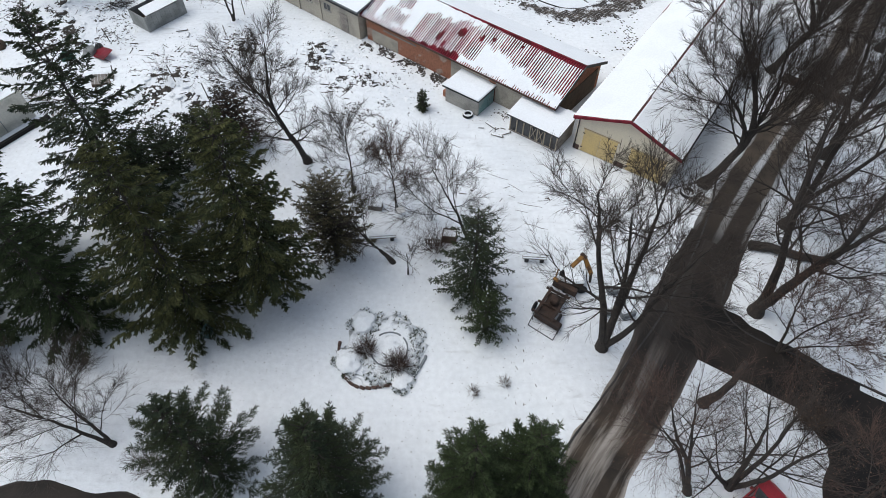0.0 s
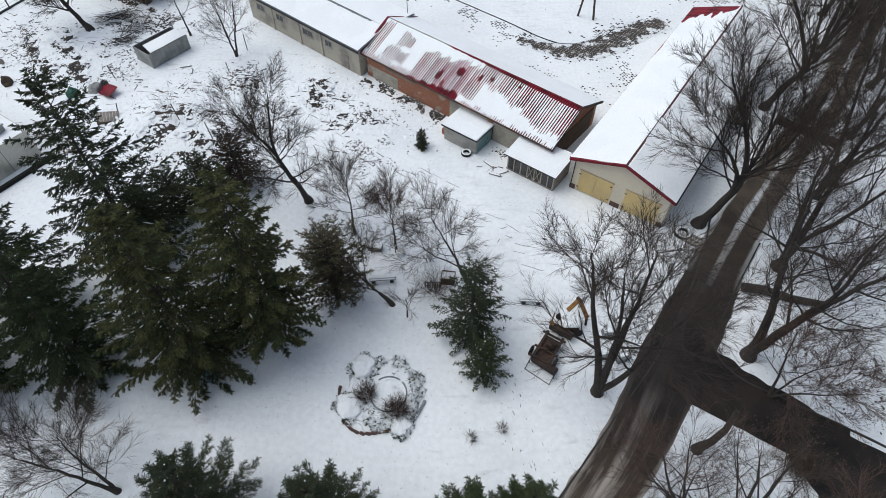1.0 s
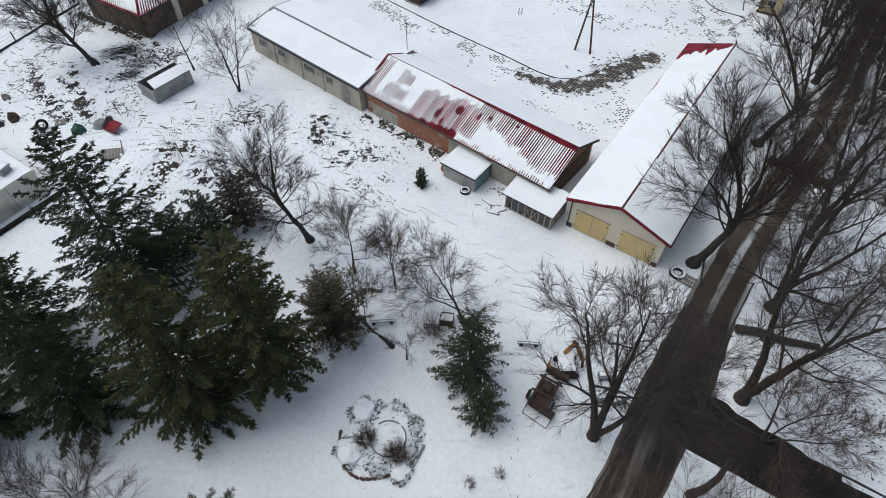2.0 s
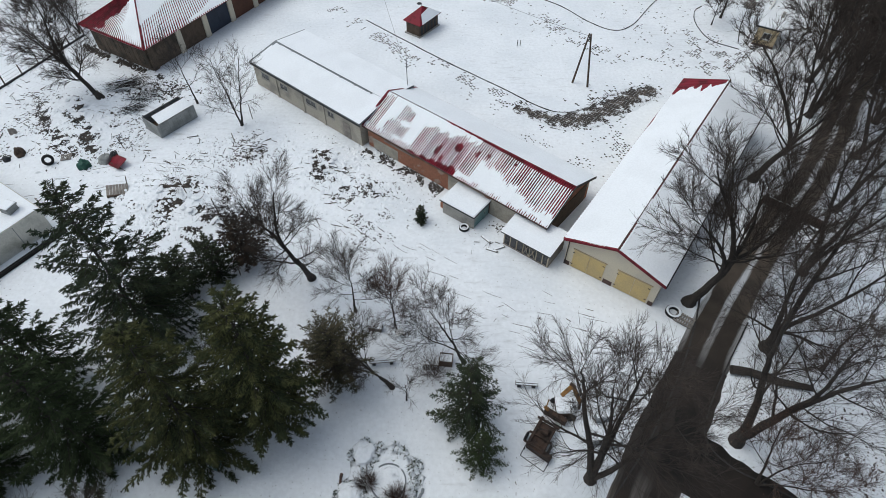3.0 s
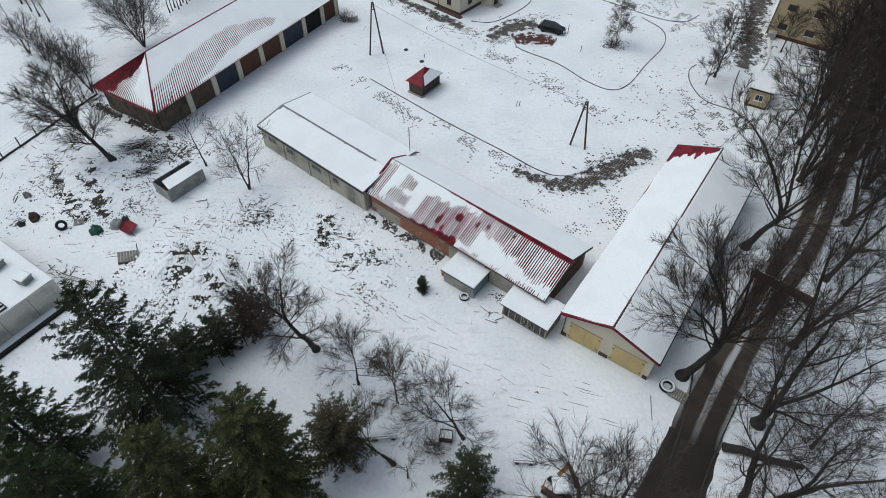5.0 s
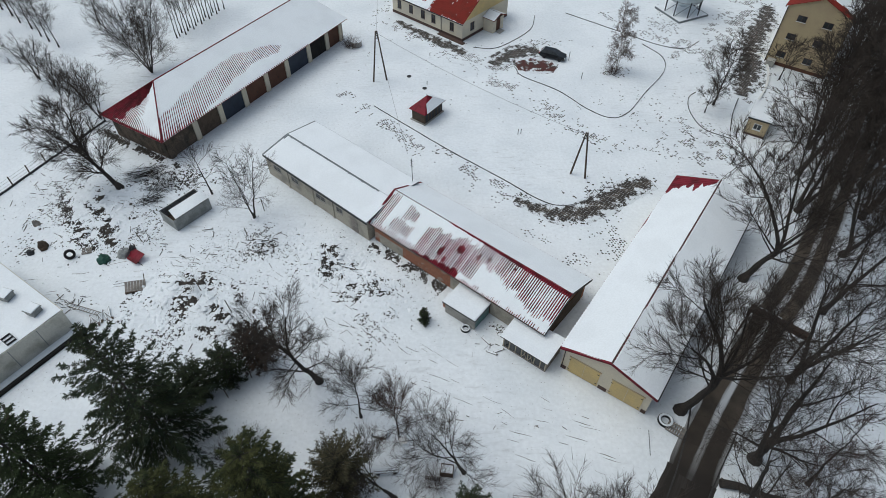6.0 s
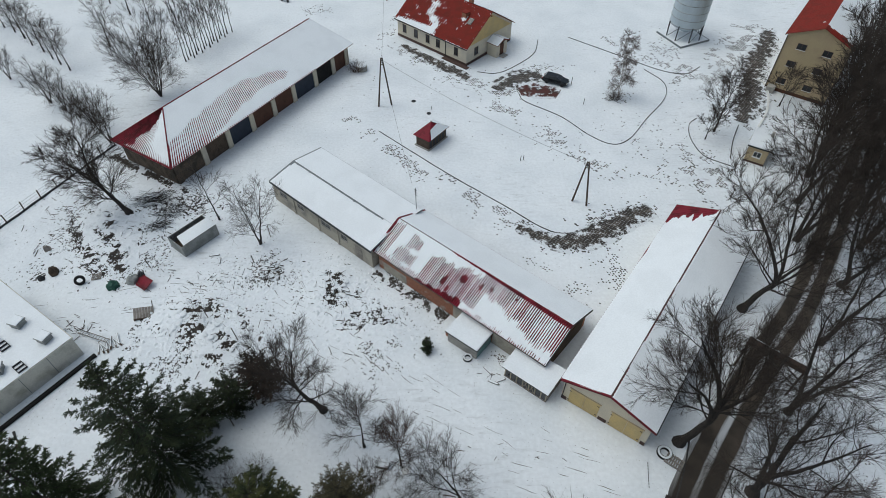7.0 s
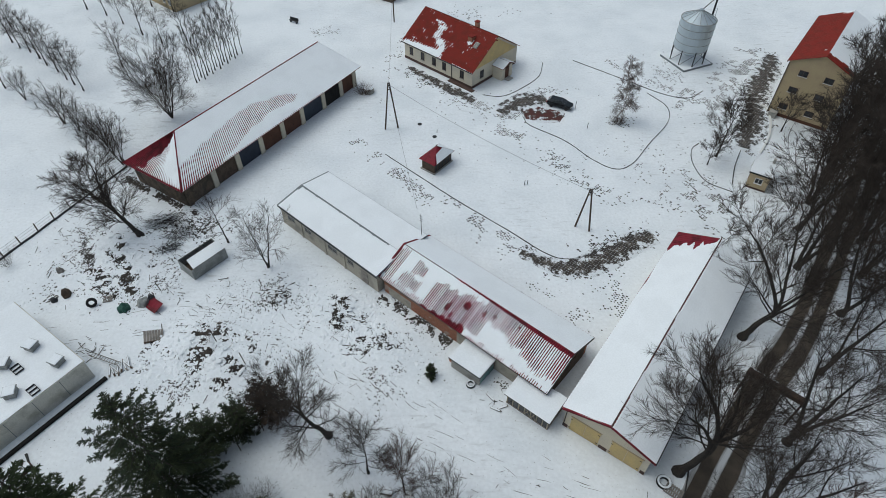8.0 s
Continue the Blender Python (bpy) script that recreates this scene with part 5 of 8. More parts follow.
# cars
def car(x, y, ux, uy, paint, label):
    c = thing("car", axes(x, y, ux, uy), label, "car")
    bm = bmesh.new()
    side = [(-2.25, 0.42), (-2.28, 0.75), (-2.15, 0.95), (-1.55, 1.02), (1.0, 0.98), (2.0, 0.84), (2.25, 0.66), (2.25, 0.40), (1.9, 0.26), (-1.9, 0.26)]
    prism(bm, side, -0.86, 0.86)
    bmesh.ops.bevel(bm, geom=[e2 for e2 in bm.edges if abs(e2.verts[0].co.y - e2.verts[1].co.y) < 0.01], offset=0.10, segments=2, affect="EDGES")
    part("body", bm, paint, c)
    bm = bmesh.new()
    lo = [(-2.18, 0.98), (1.10, 0.96)]
    hi = [(-1.72, 1.44), (0.18, 1.48)]
    v = [bm.verts.new((x1, sg * w, z1)) for sg in (-1, 1) for (x1, z1), w in ((lo[0], 0.80), (lo[1], 0.80), (hi[1], 0.62), (hi[0], 0.62))]
    for q in ((0, 1, 2, 3), (7, 6, 5, 4), (0, 4, 5, 1), (1, 5, 6, 2), (2, 6, 7, 3), (3, 7, 4, 0)):
        bm.faces.new([v[i] for i in q])
    part("cabin_glass", bm, M_GLASS, c)
    boxpart("roof", (-1.70, 0.16, -0.62, 0.62, 1.42, 1.51), paint, c, bevel=0.04)
    for sg in (-1, 1):
        for px, qx in ((-0.95, -0.95), (-0.05, -0.05)):
            rod("pillar", (px, sg * 0.805, 0.98), (qx, sg * 0.63, 1.46), 0.04, paint, c, 6)
        rod("pillar", (1.08, sg * 0.80, 0.97), (0.18, sg * 0.62, 1.47), 0.04, paint, c, 6)
    for px in (-1.35, 1.38):
        for py in (-0.80, 0.80):
            w = new("wheel")
            w.parent, w.matrix_local = c, pose(px, py, 0.31, 90, 0, 0)
            bm = bmesh.new()
            lathe(bm, [(0.20, -0.10), (0.29, -0.10), (0.31, -0.06), (0.31, 0.06), (0.29, 0.10), (0.20, 0.10)], 16)
            part("tyre", bm, M_RUBBER, w)
            bm = bmesh.new()
            lathe(bm, [(0.05, -0.09), (0.20, -0.08), (0.20, 0.08), (0.05, 0.09)], 12)
            part("rim", bm, M_ZINC, w)
    for py in (-0.62, 0.62):
        boxpart("headlight", (2.15, 2.27, py - 0.18, py + 0.18, 0.62, 0.76), M_WHITE, c, bevel=0.02)
        boxpart("tail_light", (-2.31, -2.2, py - 0.16, py + 0.16, 0.74, 0.90), M_REDPAINT, c, bevel=0.02)
        boxpart("mirror", (0.55, 0.75, py * 1.55 - 0.08, py * 1.55 + 0.08, 0.98, 1.12), paint, c, bevel=0.03)
    return c


car(18.11, 110.00, 0.903, -0.430, M_CARPAINT, "dark blue-black saloon car parked on bare ground")
car(-17.43, 16.51, 0.966, -0.257, M_CARPAINT, "dark car on the wet road behind the firs")
car(16.93, 16.83, 0.855, 0.519, M_REDPAINT, "red car under the bare trees")

# beam high over the lane
gantry = thing("lane_gantry", pose(0, 0, 0), "rusty brown beam on two posts spanning the lane", "gantry")
ga, gb = V((30.2, 53.1, 4.7)), V((34.7, 49.3, 4.7))
along = (gb - ga).normalized()
bm = bmesh.new()
box(bm, 0, (gb - ga).length, -0.36, 0.36, -0.3, 0.3, axes(ga.x, ga.y, along.x, along.y, 4.7), bevel=0.05)
part("beam", bm, M_RUSTY, gantry)
bm = bmesh.new()
box(bm, 0.4, (gb - ga).length * 0.5, 0.22, 0.34, 0.3, 0.34, axes(ga.x, ga.y, along.x, along.y, 4.7))
part("snow_strip", bm, M_ROOFSNOW, gantry)
for p in (ga + along * 0.2, gb - along * 0.2):
    rod("post", (p.x, p.y, -0.2), (p.x, p.y, 4.5), 0.11, M_RUSTY, gantry)
lying = thing("fallen_trunk", axes(23.5, 37.0, 0.957, -0.289), "thick fallen tree trunk lying on the snowy verge", "log")
soup = ([], [])
tube(soup, [V((0, 0, 0.35)), V((1.5, 0.15, 0.4)), V((3.8, -0.1, 0.33)), V((6.5, 0.1, 0.28))], [0.40, 0.36, 0.33, 0.26], 12)
part("bark_log", soup, M_BARK, lying)

# ---- trees ----
def rnd_dir(rng):
    while True:
        v = Vector((rng.uniform(-1, 1), rng.uniform(-1, 1), rng.uniform(-1, 1)))
        if 0.05 < v.length < 1:
            return v.normalized()


def curve_through(points, per):
    """A smooth line through the points, with per steps between two of them."""
    p = [2 * points[0] - points[1]] + list(points) + [2 * points[-1] - points[-2]]
    out = []
    for i in range(1, len(p) - 2):
        for j in range(per):
            t = j / per
            out.append(0.5 * (2 * p[i] + (p[i + 1] - p[i - 1]) * t + (2 * p[i - 1] - 5 * p[i] + 4 * p[i + 1] - p[i + 2]) * t * t + (3 * p[i] - p[i - 1] - 3 * p[i + 1] + p[i + 2]) * t ** 3))
    return out + [p[-2]]


def unit(a):
    return a / np.maximum(np.linalg.norm(a, axis=1, keepdims=True), 1e-6)


def splay(rs, d, angle):
    """Directions that leave d by the given angles, to random sides."""
    out = unit(np.cross(d, unit(rs.normal(size=d.shape))))
    return unit(d * np.cos(angle)[:, None] + out * np.sin(angle)[:, None])


def slivers(rs, p, d, length, r, bend):
    """Thin bent twigs, each a tapering three-edged spike with one knee: points, faces and the line of each."""
    n = len(p)
    d2 = unit(d + bend[:, None] * np.array([0.0, 0.0, 1.0]) + rs.normal(size=d.shape) * 0.15)
    mid = p + d * (length * 0.5)[:, None]
    tip = mid + d2 * (length * 0.5)[:, None]
    side = unit(np.cross(d, unit(rs.normal(size=d.shape)))) * r[:, None]
    v = np.stack([p + side, p - side, mid + side * 0.75, mid - side * 0.75, tip], axis=1).reshape(-1, 3)
    k = 5 * np.arange(n)
    f = [(int(i), int(i) + 1, int(i) + 3, int(i) + 2) for i in k] + [(int(i) + 2, int(i) + 3, int(i) + 4) for i in k]
    return v, f, mid, tip, d2


def bare_tree_meshes(seed, height, stems=1, lean=(0.0, 0.0), trunk_r=0.30, split=0.30, fork=0.25, limbs=8, branches=7, twigs=7, shoots=7, crown=4.0, spread=0.95, rise=0.5, twig=0.011, lines=None):
    """Trunk and limbs, and finer branches, of a leafless tree, as two (points, faces) pairs. lines: the bent stems, where they are known."""
    rng, rs = random.Random(seed), np.random.RandomState(seed)
    thick, fine = ([], []), ([], [])
    crown, twig = crown * 1.4, twig * 1.35
    UPV = Vector((0, 0, 1))
    if lines is None:
        lines = []
        for k in range(stems):
            a = 2 * math.pi * (k + rng.random() * 0.5) / stems
            w = split * rng.uniform(0.6, 1.2) if stems > 1 else 0.0
            h = height * (0.9 if stems == 1 else rng.uniform(0.78, 0.95))
            dx, dy = math.cos(a) * w + lean[0], math.sin(a) * w + lean[1]
            lines.append([(dx * h * f + rng.uniform(-1, 1) * 0.03 * h * f, dy * h * f + rng.uniform(-1, 1) * 0.03 * h * f, h * f * (1 - 0.10 * (dx * dx + dy * dy))) for f in (0.2, 0.45, 0.72, 1.0)])
    start_p, start_d, start_l, start_r = [], [], [], []

    def bough(p, d, length, r, segs, wild, up):
        pts = [p]
        for i in range(segs):
            d = (d + rnd_dir(rng) * wild + UPV * up).normalized()
            pts.append(pts[-1] + d * (length / segs))
        return pts, [max(twig * 1.1, r * (1 - 0.78 * i / segs)) for i in range(segs + 1)]

    def sprout(pts, rad, n, length):
        """Notes where finer twigs leave a branch."""
        segs = len(pts) - 1
        for k in range(n):
            f = 0.10 + 0.90 * (k + rng.random()) / n
            i = min(int(f * segs), segs - 1)
            start_p.append(tuple(pts[i].lerp(pts[i + 1], f * segs - i)))
            start_d.append(tuple((pts[i + 1] - pts[i]).normalized()))
            start_l.append(length * rng.uniform(0.65, 1.25) * (1.15 - 0.45 * f))
            start_r.append(twig * 1.1)
        start_p.append(tuple(pts[-1])), start_d.append(tuple((pts[-1] - pts[-2]).normalized()))
        start_l.append(length * 0.8), start_r.append(twig * 1.1)

    for s, line in enumerate(lines):
        pts = curve_through([Vector((0, 0, -0.15))] + [Vector(q) for q in line], 4)
        pts = [p + rnd_dir(rng) * (0.05 if 0 < i < len(pts) - 1 else 0.0) for i, p in enumerate(pts)]
        n = len(pts) - 1
        r0 = trunk_r * (1.0 if s == 0 else rng.uniform(0.72, 0.95))
        rad = [max(0.035, r0 * (1 - 0.88 * (i / n) ** 0.8)) for i in range(n + 1)]
        tube(thick, pts, rad, 8)
        sprout(pts[n // 2:], rad[n // 2:], twigs, crown * 0.22)
        turn = rng.uniform(0, 6.3)
        for k in range(limbs):
            f = fork + (1 - fork) * (k + rng.random() * 0.7) / limbs
            i = min(int(f * n), n - 1)
            q = pts[i].lerp(pts[i + 1], f * n - i)
            axis = (pts[i + 1] - pts[i]).normalized()
            turn += 2.4 + rng.uniform(-0.5, 0.5)
            o1 = axis.orthogonal().normalized()
            out = o1 * math.cos(turn) + axis.cross(o1) * math.sin(turn)
            w = spread * rng.uniform(0.75, 1.2) * (1.1 - 0.35 * f)
            d = (axis * math.cos(w) + out * math.sin(w)).normalized()
            if d.z < -0.1:
                d = (d + UPV * 0.35).normalized()
            L = crown * rng.uniform(0.7, 1.15) * (1.12 - 0.55 * f)
            lp, lr = bough(q, d, L, rad[i] * rng.uniform(0.34, 0.55), 5, 0.2, 0.11 * rise)
            tube(thick, lp, lr, 5)
            sprout(lp[2:], lr, twigs, L * 0.22 + 0.25)
            for j in range(branches):
                g = 0.18 + 0.80 * (j + rng.random() * 0.8) / branches
                i2 = min(int(g * 5), 4)
                q2 = lp[i2].lerp(lp[i2 + 1], g * 5 - i2)
                ax = (lp[i2 + 1] - lp[i2]).normalized()
                o = rnd_dir(rng)
                o = (o - ax * o.dot(ax)).normalized()
                w2 = rng.uniform(0.45, 0.95)
                d2 = (ax * math.cos(w2) + o * math.sin(w2) + UPV * 0.12 * rise).normalized()
                L2 = L * rng.uniform(0.42, 0.68) * (1.12 - 0.5 * g)
                bp, br = bough(q2, d2, L2, lr[i2] * rng.uniform(0.4, 0.6), 3, 0.2, 0.08 * rise)
                tube(fine, bp, br, 3)
                sprout(bp, br, twigs, L2 * 0.40 + 0.28)
    # flared foot
    k = 1.4 if len(lines) == 1 else 1.7
    first = Vector(lines[0][0]).normalized()
    tube(thick, [Vector((0, 0, -0.2)), first * 0.3, first * 0.8], [trunk_r * k, trunk_r * k * 0.8, trunk_r * k * 0.55], 9)
    # twigs, then shoots on the twigs
    p, d, ln, r = (np.array(a, dtype=float) for a in (start_p, start_d, start_l, start_r))
    d = splay(rs, d, rs.uniform(0.20, 0.72, len(p)))
    v, f, mid, tip, d2 = slivers(rs, p, d, ln, r, np.full(len(p), 0.12 * rise))
    base = len(fine[0])
    fine[0].extend(map(tuple, v.tolist()))
    fine[1].extend(tuple(i + base for i in q) for q in f)
    t = rs.uniform(0.15, 1.0, (len(p), shoots))
    low = t < 0.5
    sp = np.where(low[..., None], p[:, None] + (mid - p)[:, None] * (t * 2)[..., None], mid[:, None] + (tip - mid)[:, None] * (t * 2 - 1)[..., None]).reshape(-1, 3)
    sd = np.where(low[..., None], d[:, None], d2[:, None]).reshape(-1, 3)
    sd = splay(rs, sd, rs.uniform(0.22, 0.75, len(sp)))
    sl = (np.repeat(ln, shoots) * rs.uniform(0.40, 0.90, len(sp)))
    sd = unit(sd + np.array([0.0, 0.0, 0.10 * rise]))
    side = unit(np.cross(sd, unit(rs.normal(size=sd.shape)))) * (twig * 0.75)
    end = sp + sd * sl[:, None]
    v = np.stack([sp + side, sp - side, end - side * 0.35, end + side * 0.35], axis=1).reshape(-1, 3)
    base = len(fine[0])
    fine[0].extend(map(tuple, v.tolist()))
    fine[1].extend((base + 4 * i, base + 4 * i + 1, base + 4 * i + 2, base + 4 * i + 3) for i in range(len(sp)))
    return thick, fine, [Vector(e) for e in end[::3].tolist()]


def leaf_clumps(tips, seed, share, per, size):
    """Small dry leaves round the twig tips, as (points, faces)."""
    rng = random.Random(seed)
    verts, faces = [], []
    for p in tips:
        if rng.random() > share:
            continue
        for _ in range(per):
            c = p + rnd_dir(rng) * rng.uniform(0.05, 0.55)
            a, b = rnd_dir(rng) * size * rng.uniform(0.6, 1.3), rnd_dir(rng) * size * rng.uniform(0.4, 0.9)
            n = len(verts)
            verts += [tuple(c - a), tuple(c + b), tuple(c + a), tuple(c - b)]
            faces.append((n, n + 1, n + 2, n + 3))
    return verts, faces


def bare_tree(x, y, label, seed, height, mat_twig=None, mat_bark=None, leaves=0.0, name="bare_tree", category="tree", group="", leaf_mat=None, per=3, size=0.07, z=None, **kw):
    t = thing(name, pose(x, y, ground_height(x, y) if z is None else z), label, category, group)
    thick, fine, tips = bare_tree_meshes(seed, height, **kw)
    part("trunk", thick, mat_bark or M_BARK, t)
    part("crown", fine, mat_twig or M_TWIG, t)
    if leaves:
        part("dry_leaves", leaf_clumps(tips, seed, leaves, per, size), leaf_mat or M_LEAF, t, "dry brown leaves left on the twigs")
    return t


def conifer(x, y, label, seed, height, radius, needles, whorl=0.80, per=6, low=0.06, shape=0.85, droop=0.40, twigs=9, strip_w=0.052, snow=0.0, name="spruce", group="", trunk_r=0.22, lift=0.05, forks=7, length=0.36, ragged=0.28, hang=0.5, lean=(0.0, 0.0)):
    """A needle tree: trunk, separate boughs in whorls, each a flat frond of needle-covered twigs."""
    rng = random.Random(seed)
    t = thing(name, pose(x, y, ground_height(x, y), 0, 0, rng.uniform(0, 360)), label, "tree", group)
    wood, green, white = ([], []), ([], []), ([], [])
    top = V((lean[0], lean[1], 1)) * height
    tube(wood, [V((0, 0, -0.2)), top * 0.5, top * 0.98], [trunk_r, trunk_r * 0.6, 0.02], 7)
    gv, gf = green
    UP = V((0, 0, 1))

    def needle_twig(p, d, ln, w):
        """One twig: two crossed blades, widest at a third, pointed at the tip."""
        q, tip = p + d * (ln * 0.4), p + d * ln
        a = d.cross(rnd_dir(rng)).normalized() * w
        for s in (a, d.cross(a).normalized() * w * 0.8):
            n = len(gv)
            gv.extend((tuple(p), tuple(q + s), tuple(tip), tuple(q - s)))
            gf.append((n, n + 1, n + 2, n + 3))

    def side_branch(p, d, ln, wide=1.0):
        """A side twig with its own forks, hanging a little."""
        needle_twig(p, d, ln, strip_w * (0.85 + 0.25 * ln))
        side = d.cross(UP)
        if side.length < 0.05:
            side = V((1, 0, 0))
        side.normalize()
        m = max(2, int(forks * (0.35 + 0.75 * ln)))
        for k in range(m):
            f = 0.10 + 0.82 * (k + rng.random()) / m
            sg = 1 if k % 2 else -1
            nd = (d * rng.uniform(0.75, 1.15) + side * sg * rng.uniform(0.45, 0.8) + UP * rng.uniform(-0.55, 0.05)).normalized()
            needle_twig(p + d * (ln * f), nd, length * wide * rng.uniform(0.6, 1.2) * (1.2 - 0.6 * f), strip_w * rng.uniform(0.8, 1.15))

    z = height * low
    while z < height * 0.975:
        f = z / height
        reach = radius * (1 - f) ** shape * min(1.0, 0.72 + 2.2 * max(0.0, f - low))
        n = max(4, int(per * (0.7 + 0.4 * (1 - f)) + rng.random()))
        a0 = rng.random() * 7
        for k in range(n):
            a = a0 + 2 * math.pi * (k + rng.uniform(-0.26, 0.26)) / n
            L = max(0.35, reach * rng.uniform(1 - ragged * 1.4, 1 + ragged * 0.75))
            rise = lift + 0.60 * f - 0.05
            out = V((math.cos(a), math.sin(a), 0))
            zz = z + rng.uniform(-0.22, 0.22) * whorl
            foot = top * (zz / height)
            pts = [foot + out * (L * u) + V((0, 0, L * (rise * u - droop * u * u + 0.50 * droop * u ** 4))) for u in (0, 0.25, 0.5, 0.75, 1.0)]
            tube(wood, pts, [0.028 + 0.008 * L, 0.03, 0.022, 0.014, 0.006], 3)
            m = max(4, int(twigs * (0.35 + 0.65 * L / radius) * 1.5))
            for j in range(m):
                u = 0.16 + 0.84 * (j + rng.random()) / m
                i = min(3, int(u * 4))
                q = pts[i].lerp(pts[i + 1], u * 4 - i)
                d = (pts[i + 1] - pts[i]).normalized()
                side = d.cross(UP).normalized() * (1 if j % 2 else -1)
                # the frond is widest a third out and ends in a point; its side twigs hang
                TL = L * 0.32 * min(1.0, 0.45 + 1.8 * u) * (1.02 - u) ** 0.8 * rng.uniform(0.75, 1.2) + 0.12
                td = (d * rng.uniform(0.8, 1.15) + side * rng.uniform(0.5, 0.85) + UP * rng.uniform(-hang, 0.0)).normalized()
                side_branch(q, td, TL)
                if rng.random() < snow:
                    wv, wf = white
                    c = q + td * TL * 0.5 + V((0, 0, 0.06))
                    h = td.cross(UP).normalized() * rng.uniform(0.03, 0.07)
                    s0 = len(wv)
                    ln = TL * rng.uniform(0.2, 0.4)
                    wv.extend([tuple(c - td * ln), tuple(c + h), tuple(c + td * ln), tuple(c - h), tuple(c + V((0, 0, 0.05)))])
                    wf.extend([(s0 + i2, s0 + (i2 + 1) % 4, s0 + 4) for i2 in range(4)])
            side_branch(pts[3], (pts[4] - pts[3]).normalized(), (pts[4] - pts[3]).length * 1.3, 0.8)
        z += whorl * (0.85 + 0.3 * rng.random())
    for k in range(5):
        side_branch(top * (0.90 + 0.02 * k), (UP + rnd_dir(rng) * 0.5).normalized(), height * 0.04 + 0.2)
    part("trunk", wood, M_BARK, t)
    part("needles", green, needles, t)
    if white[1]:
        tagged(part("snow_dusting", white, M_ROOFSNOW, t, "thin snow lying on the twigs"), kind="stuff")
    return t


def shrub(x, y, label, seed, height, spread, stems, material, name="shrub", group="", r=0.012, depth=2, leaves=0.0, leaf_mat=None):
    """Many thin stems from one foot, each forked."""
    rng = random.Random(seed)
    t = thing(name, pose(x, y, ground_height(x, y)), label, "shrub", group)
    soup, tips = ([], []), []

    def stem(p, d, length, rr, lvl):
        pts = [p]
        for _ in range(2):
            d = (d + rnd_dir(rng) * 0.22 + V((0, 0, 0.05))).normalized()
            pts.append(pts[-1] + d * length / 2)
        tube(soup, pts, [rr, rr * 0.8, rr * 0.55], 3)
        tips.append(pts[-1])
        if lvl:
            for _ in range(3):
                stem(pts[1 + (rng.random() < 0.6)], (d + rnd_dir(rng) * 0.65).normalized(), length * rng.uniform(0.4, 0.65), rr * 0.65, lvl - 1)

    for _ in range(stems):
        a, w = rng.uniform(0, 6.3), spread * math.sqrt(rng.random())
        d = V((math.cos(a) * w, math.sin(a) * w, height * 0.8)).normalized()
        stem(V((math.cos(a), math.sin(a), 0)) * w * 0.25 - V((0, 0, 0.1)), d, height * rng.uniform(0.45, 0.7), r, depth)
    part("brush", soup, material, t)
    if leaves:
        part("dry_leaves", leaf_clumps(tips, seed, leaves, 3, 0.06), leaf_mat or M_LEAF, t)
    return t


# bare trees along the lane and the road
LIME = "tall leafless lime tree with dark bark beside the lane"
ROADSIDE, LANE, GARDEN = dict(group="roadside trees"), dict(group="lane trees"), dict(group="garden trees")
BIG = dict(limbs=8, branches=8, twigs=6, shoots=8, fork=0.28)
NEAR = dict(limbs=8, branches=7, twigs=6, shoots=6, fork=0.28)
bare_tree(10.01, 28.08, "large leafless tree with four spreading stems beside the road", 211, 17.0, trunk_r=0.33, crown=4.1, twig=0.0090, **{**NEAR, "shoots": 8}, **ROADSIDE, lines=[
    [(-0.6, 0.8, 4), (-1.6, 1.4, 8), (-2.4, 1.7, 12), (-3.2, 1.1, 15)], [(0.4, 0.7, 4.5), (0.5, 0.9, 9.5), (0.3, 0.8, 13.5), (0.0, 0.5, 16)],
    [(1.4, -0.1, 3), (2.0, -0.3, 7), (2.5, -0.7, 10.5), (2.9, -1.2, 13)], [(0.1, 0.4, 3.5), (-0.1, 0.5, 7.5), (-0.6, 0.8, 11), (-1.3, 0.4, 14)]])
bare_tree(22.04, 30.90, "large leafless tree with a forked trunk beside the road", 12, 20.0, trunk_r=0.42, crown=4.3, twig=0.008, **NEAR, **ROADSIDE, lines=[
    [(0.4, 0.7, 2.5), (-0.2, 1.4, 6.5), (-0.9, 1.8, 10), (-1.8, 1.6, 14), (-2.2, 1.6, 16)], [(0.5, -0.2, 2.5), (1.3, -0.4, 6), (2.2, -0.7, 9), (3.0, -1.3, 12), (3.6, -2.0, 14.5)],
    [(0.4, -0.1, 2.5), (1.2, -0.3, 6), (1.9, -0.5, 9), (2.3, 0.1, 12), (2.6, 0.3, 14.5)]])
bare_tree(22.45, 27.54, "thin leafless tree with some dry brown leaves at the kerb", 13, 8.0, trunk_r=0.12, crown=3.0, limbs=8, branches=6, twigs=6, shoots=6, leaves=0.8, per=2, size=0.05, mat_twig=M_TWIG_RED, twig=0.009, **ROADSIDE, lines=[
    [(0.2, 0.9, 2), (0.3, 1.7, 4), (0.0, 1.9, 6)], [(0.5, 0.1, 2), (1.2, -0.1, 4.2), (2.0, -0.5, 6)], [(0.5, -0.7, 2), (1.5, -1.7, 4), (2.6, -2.4, 5.5)]])
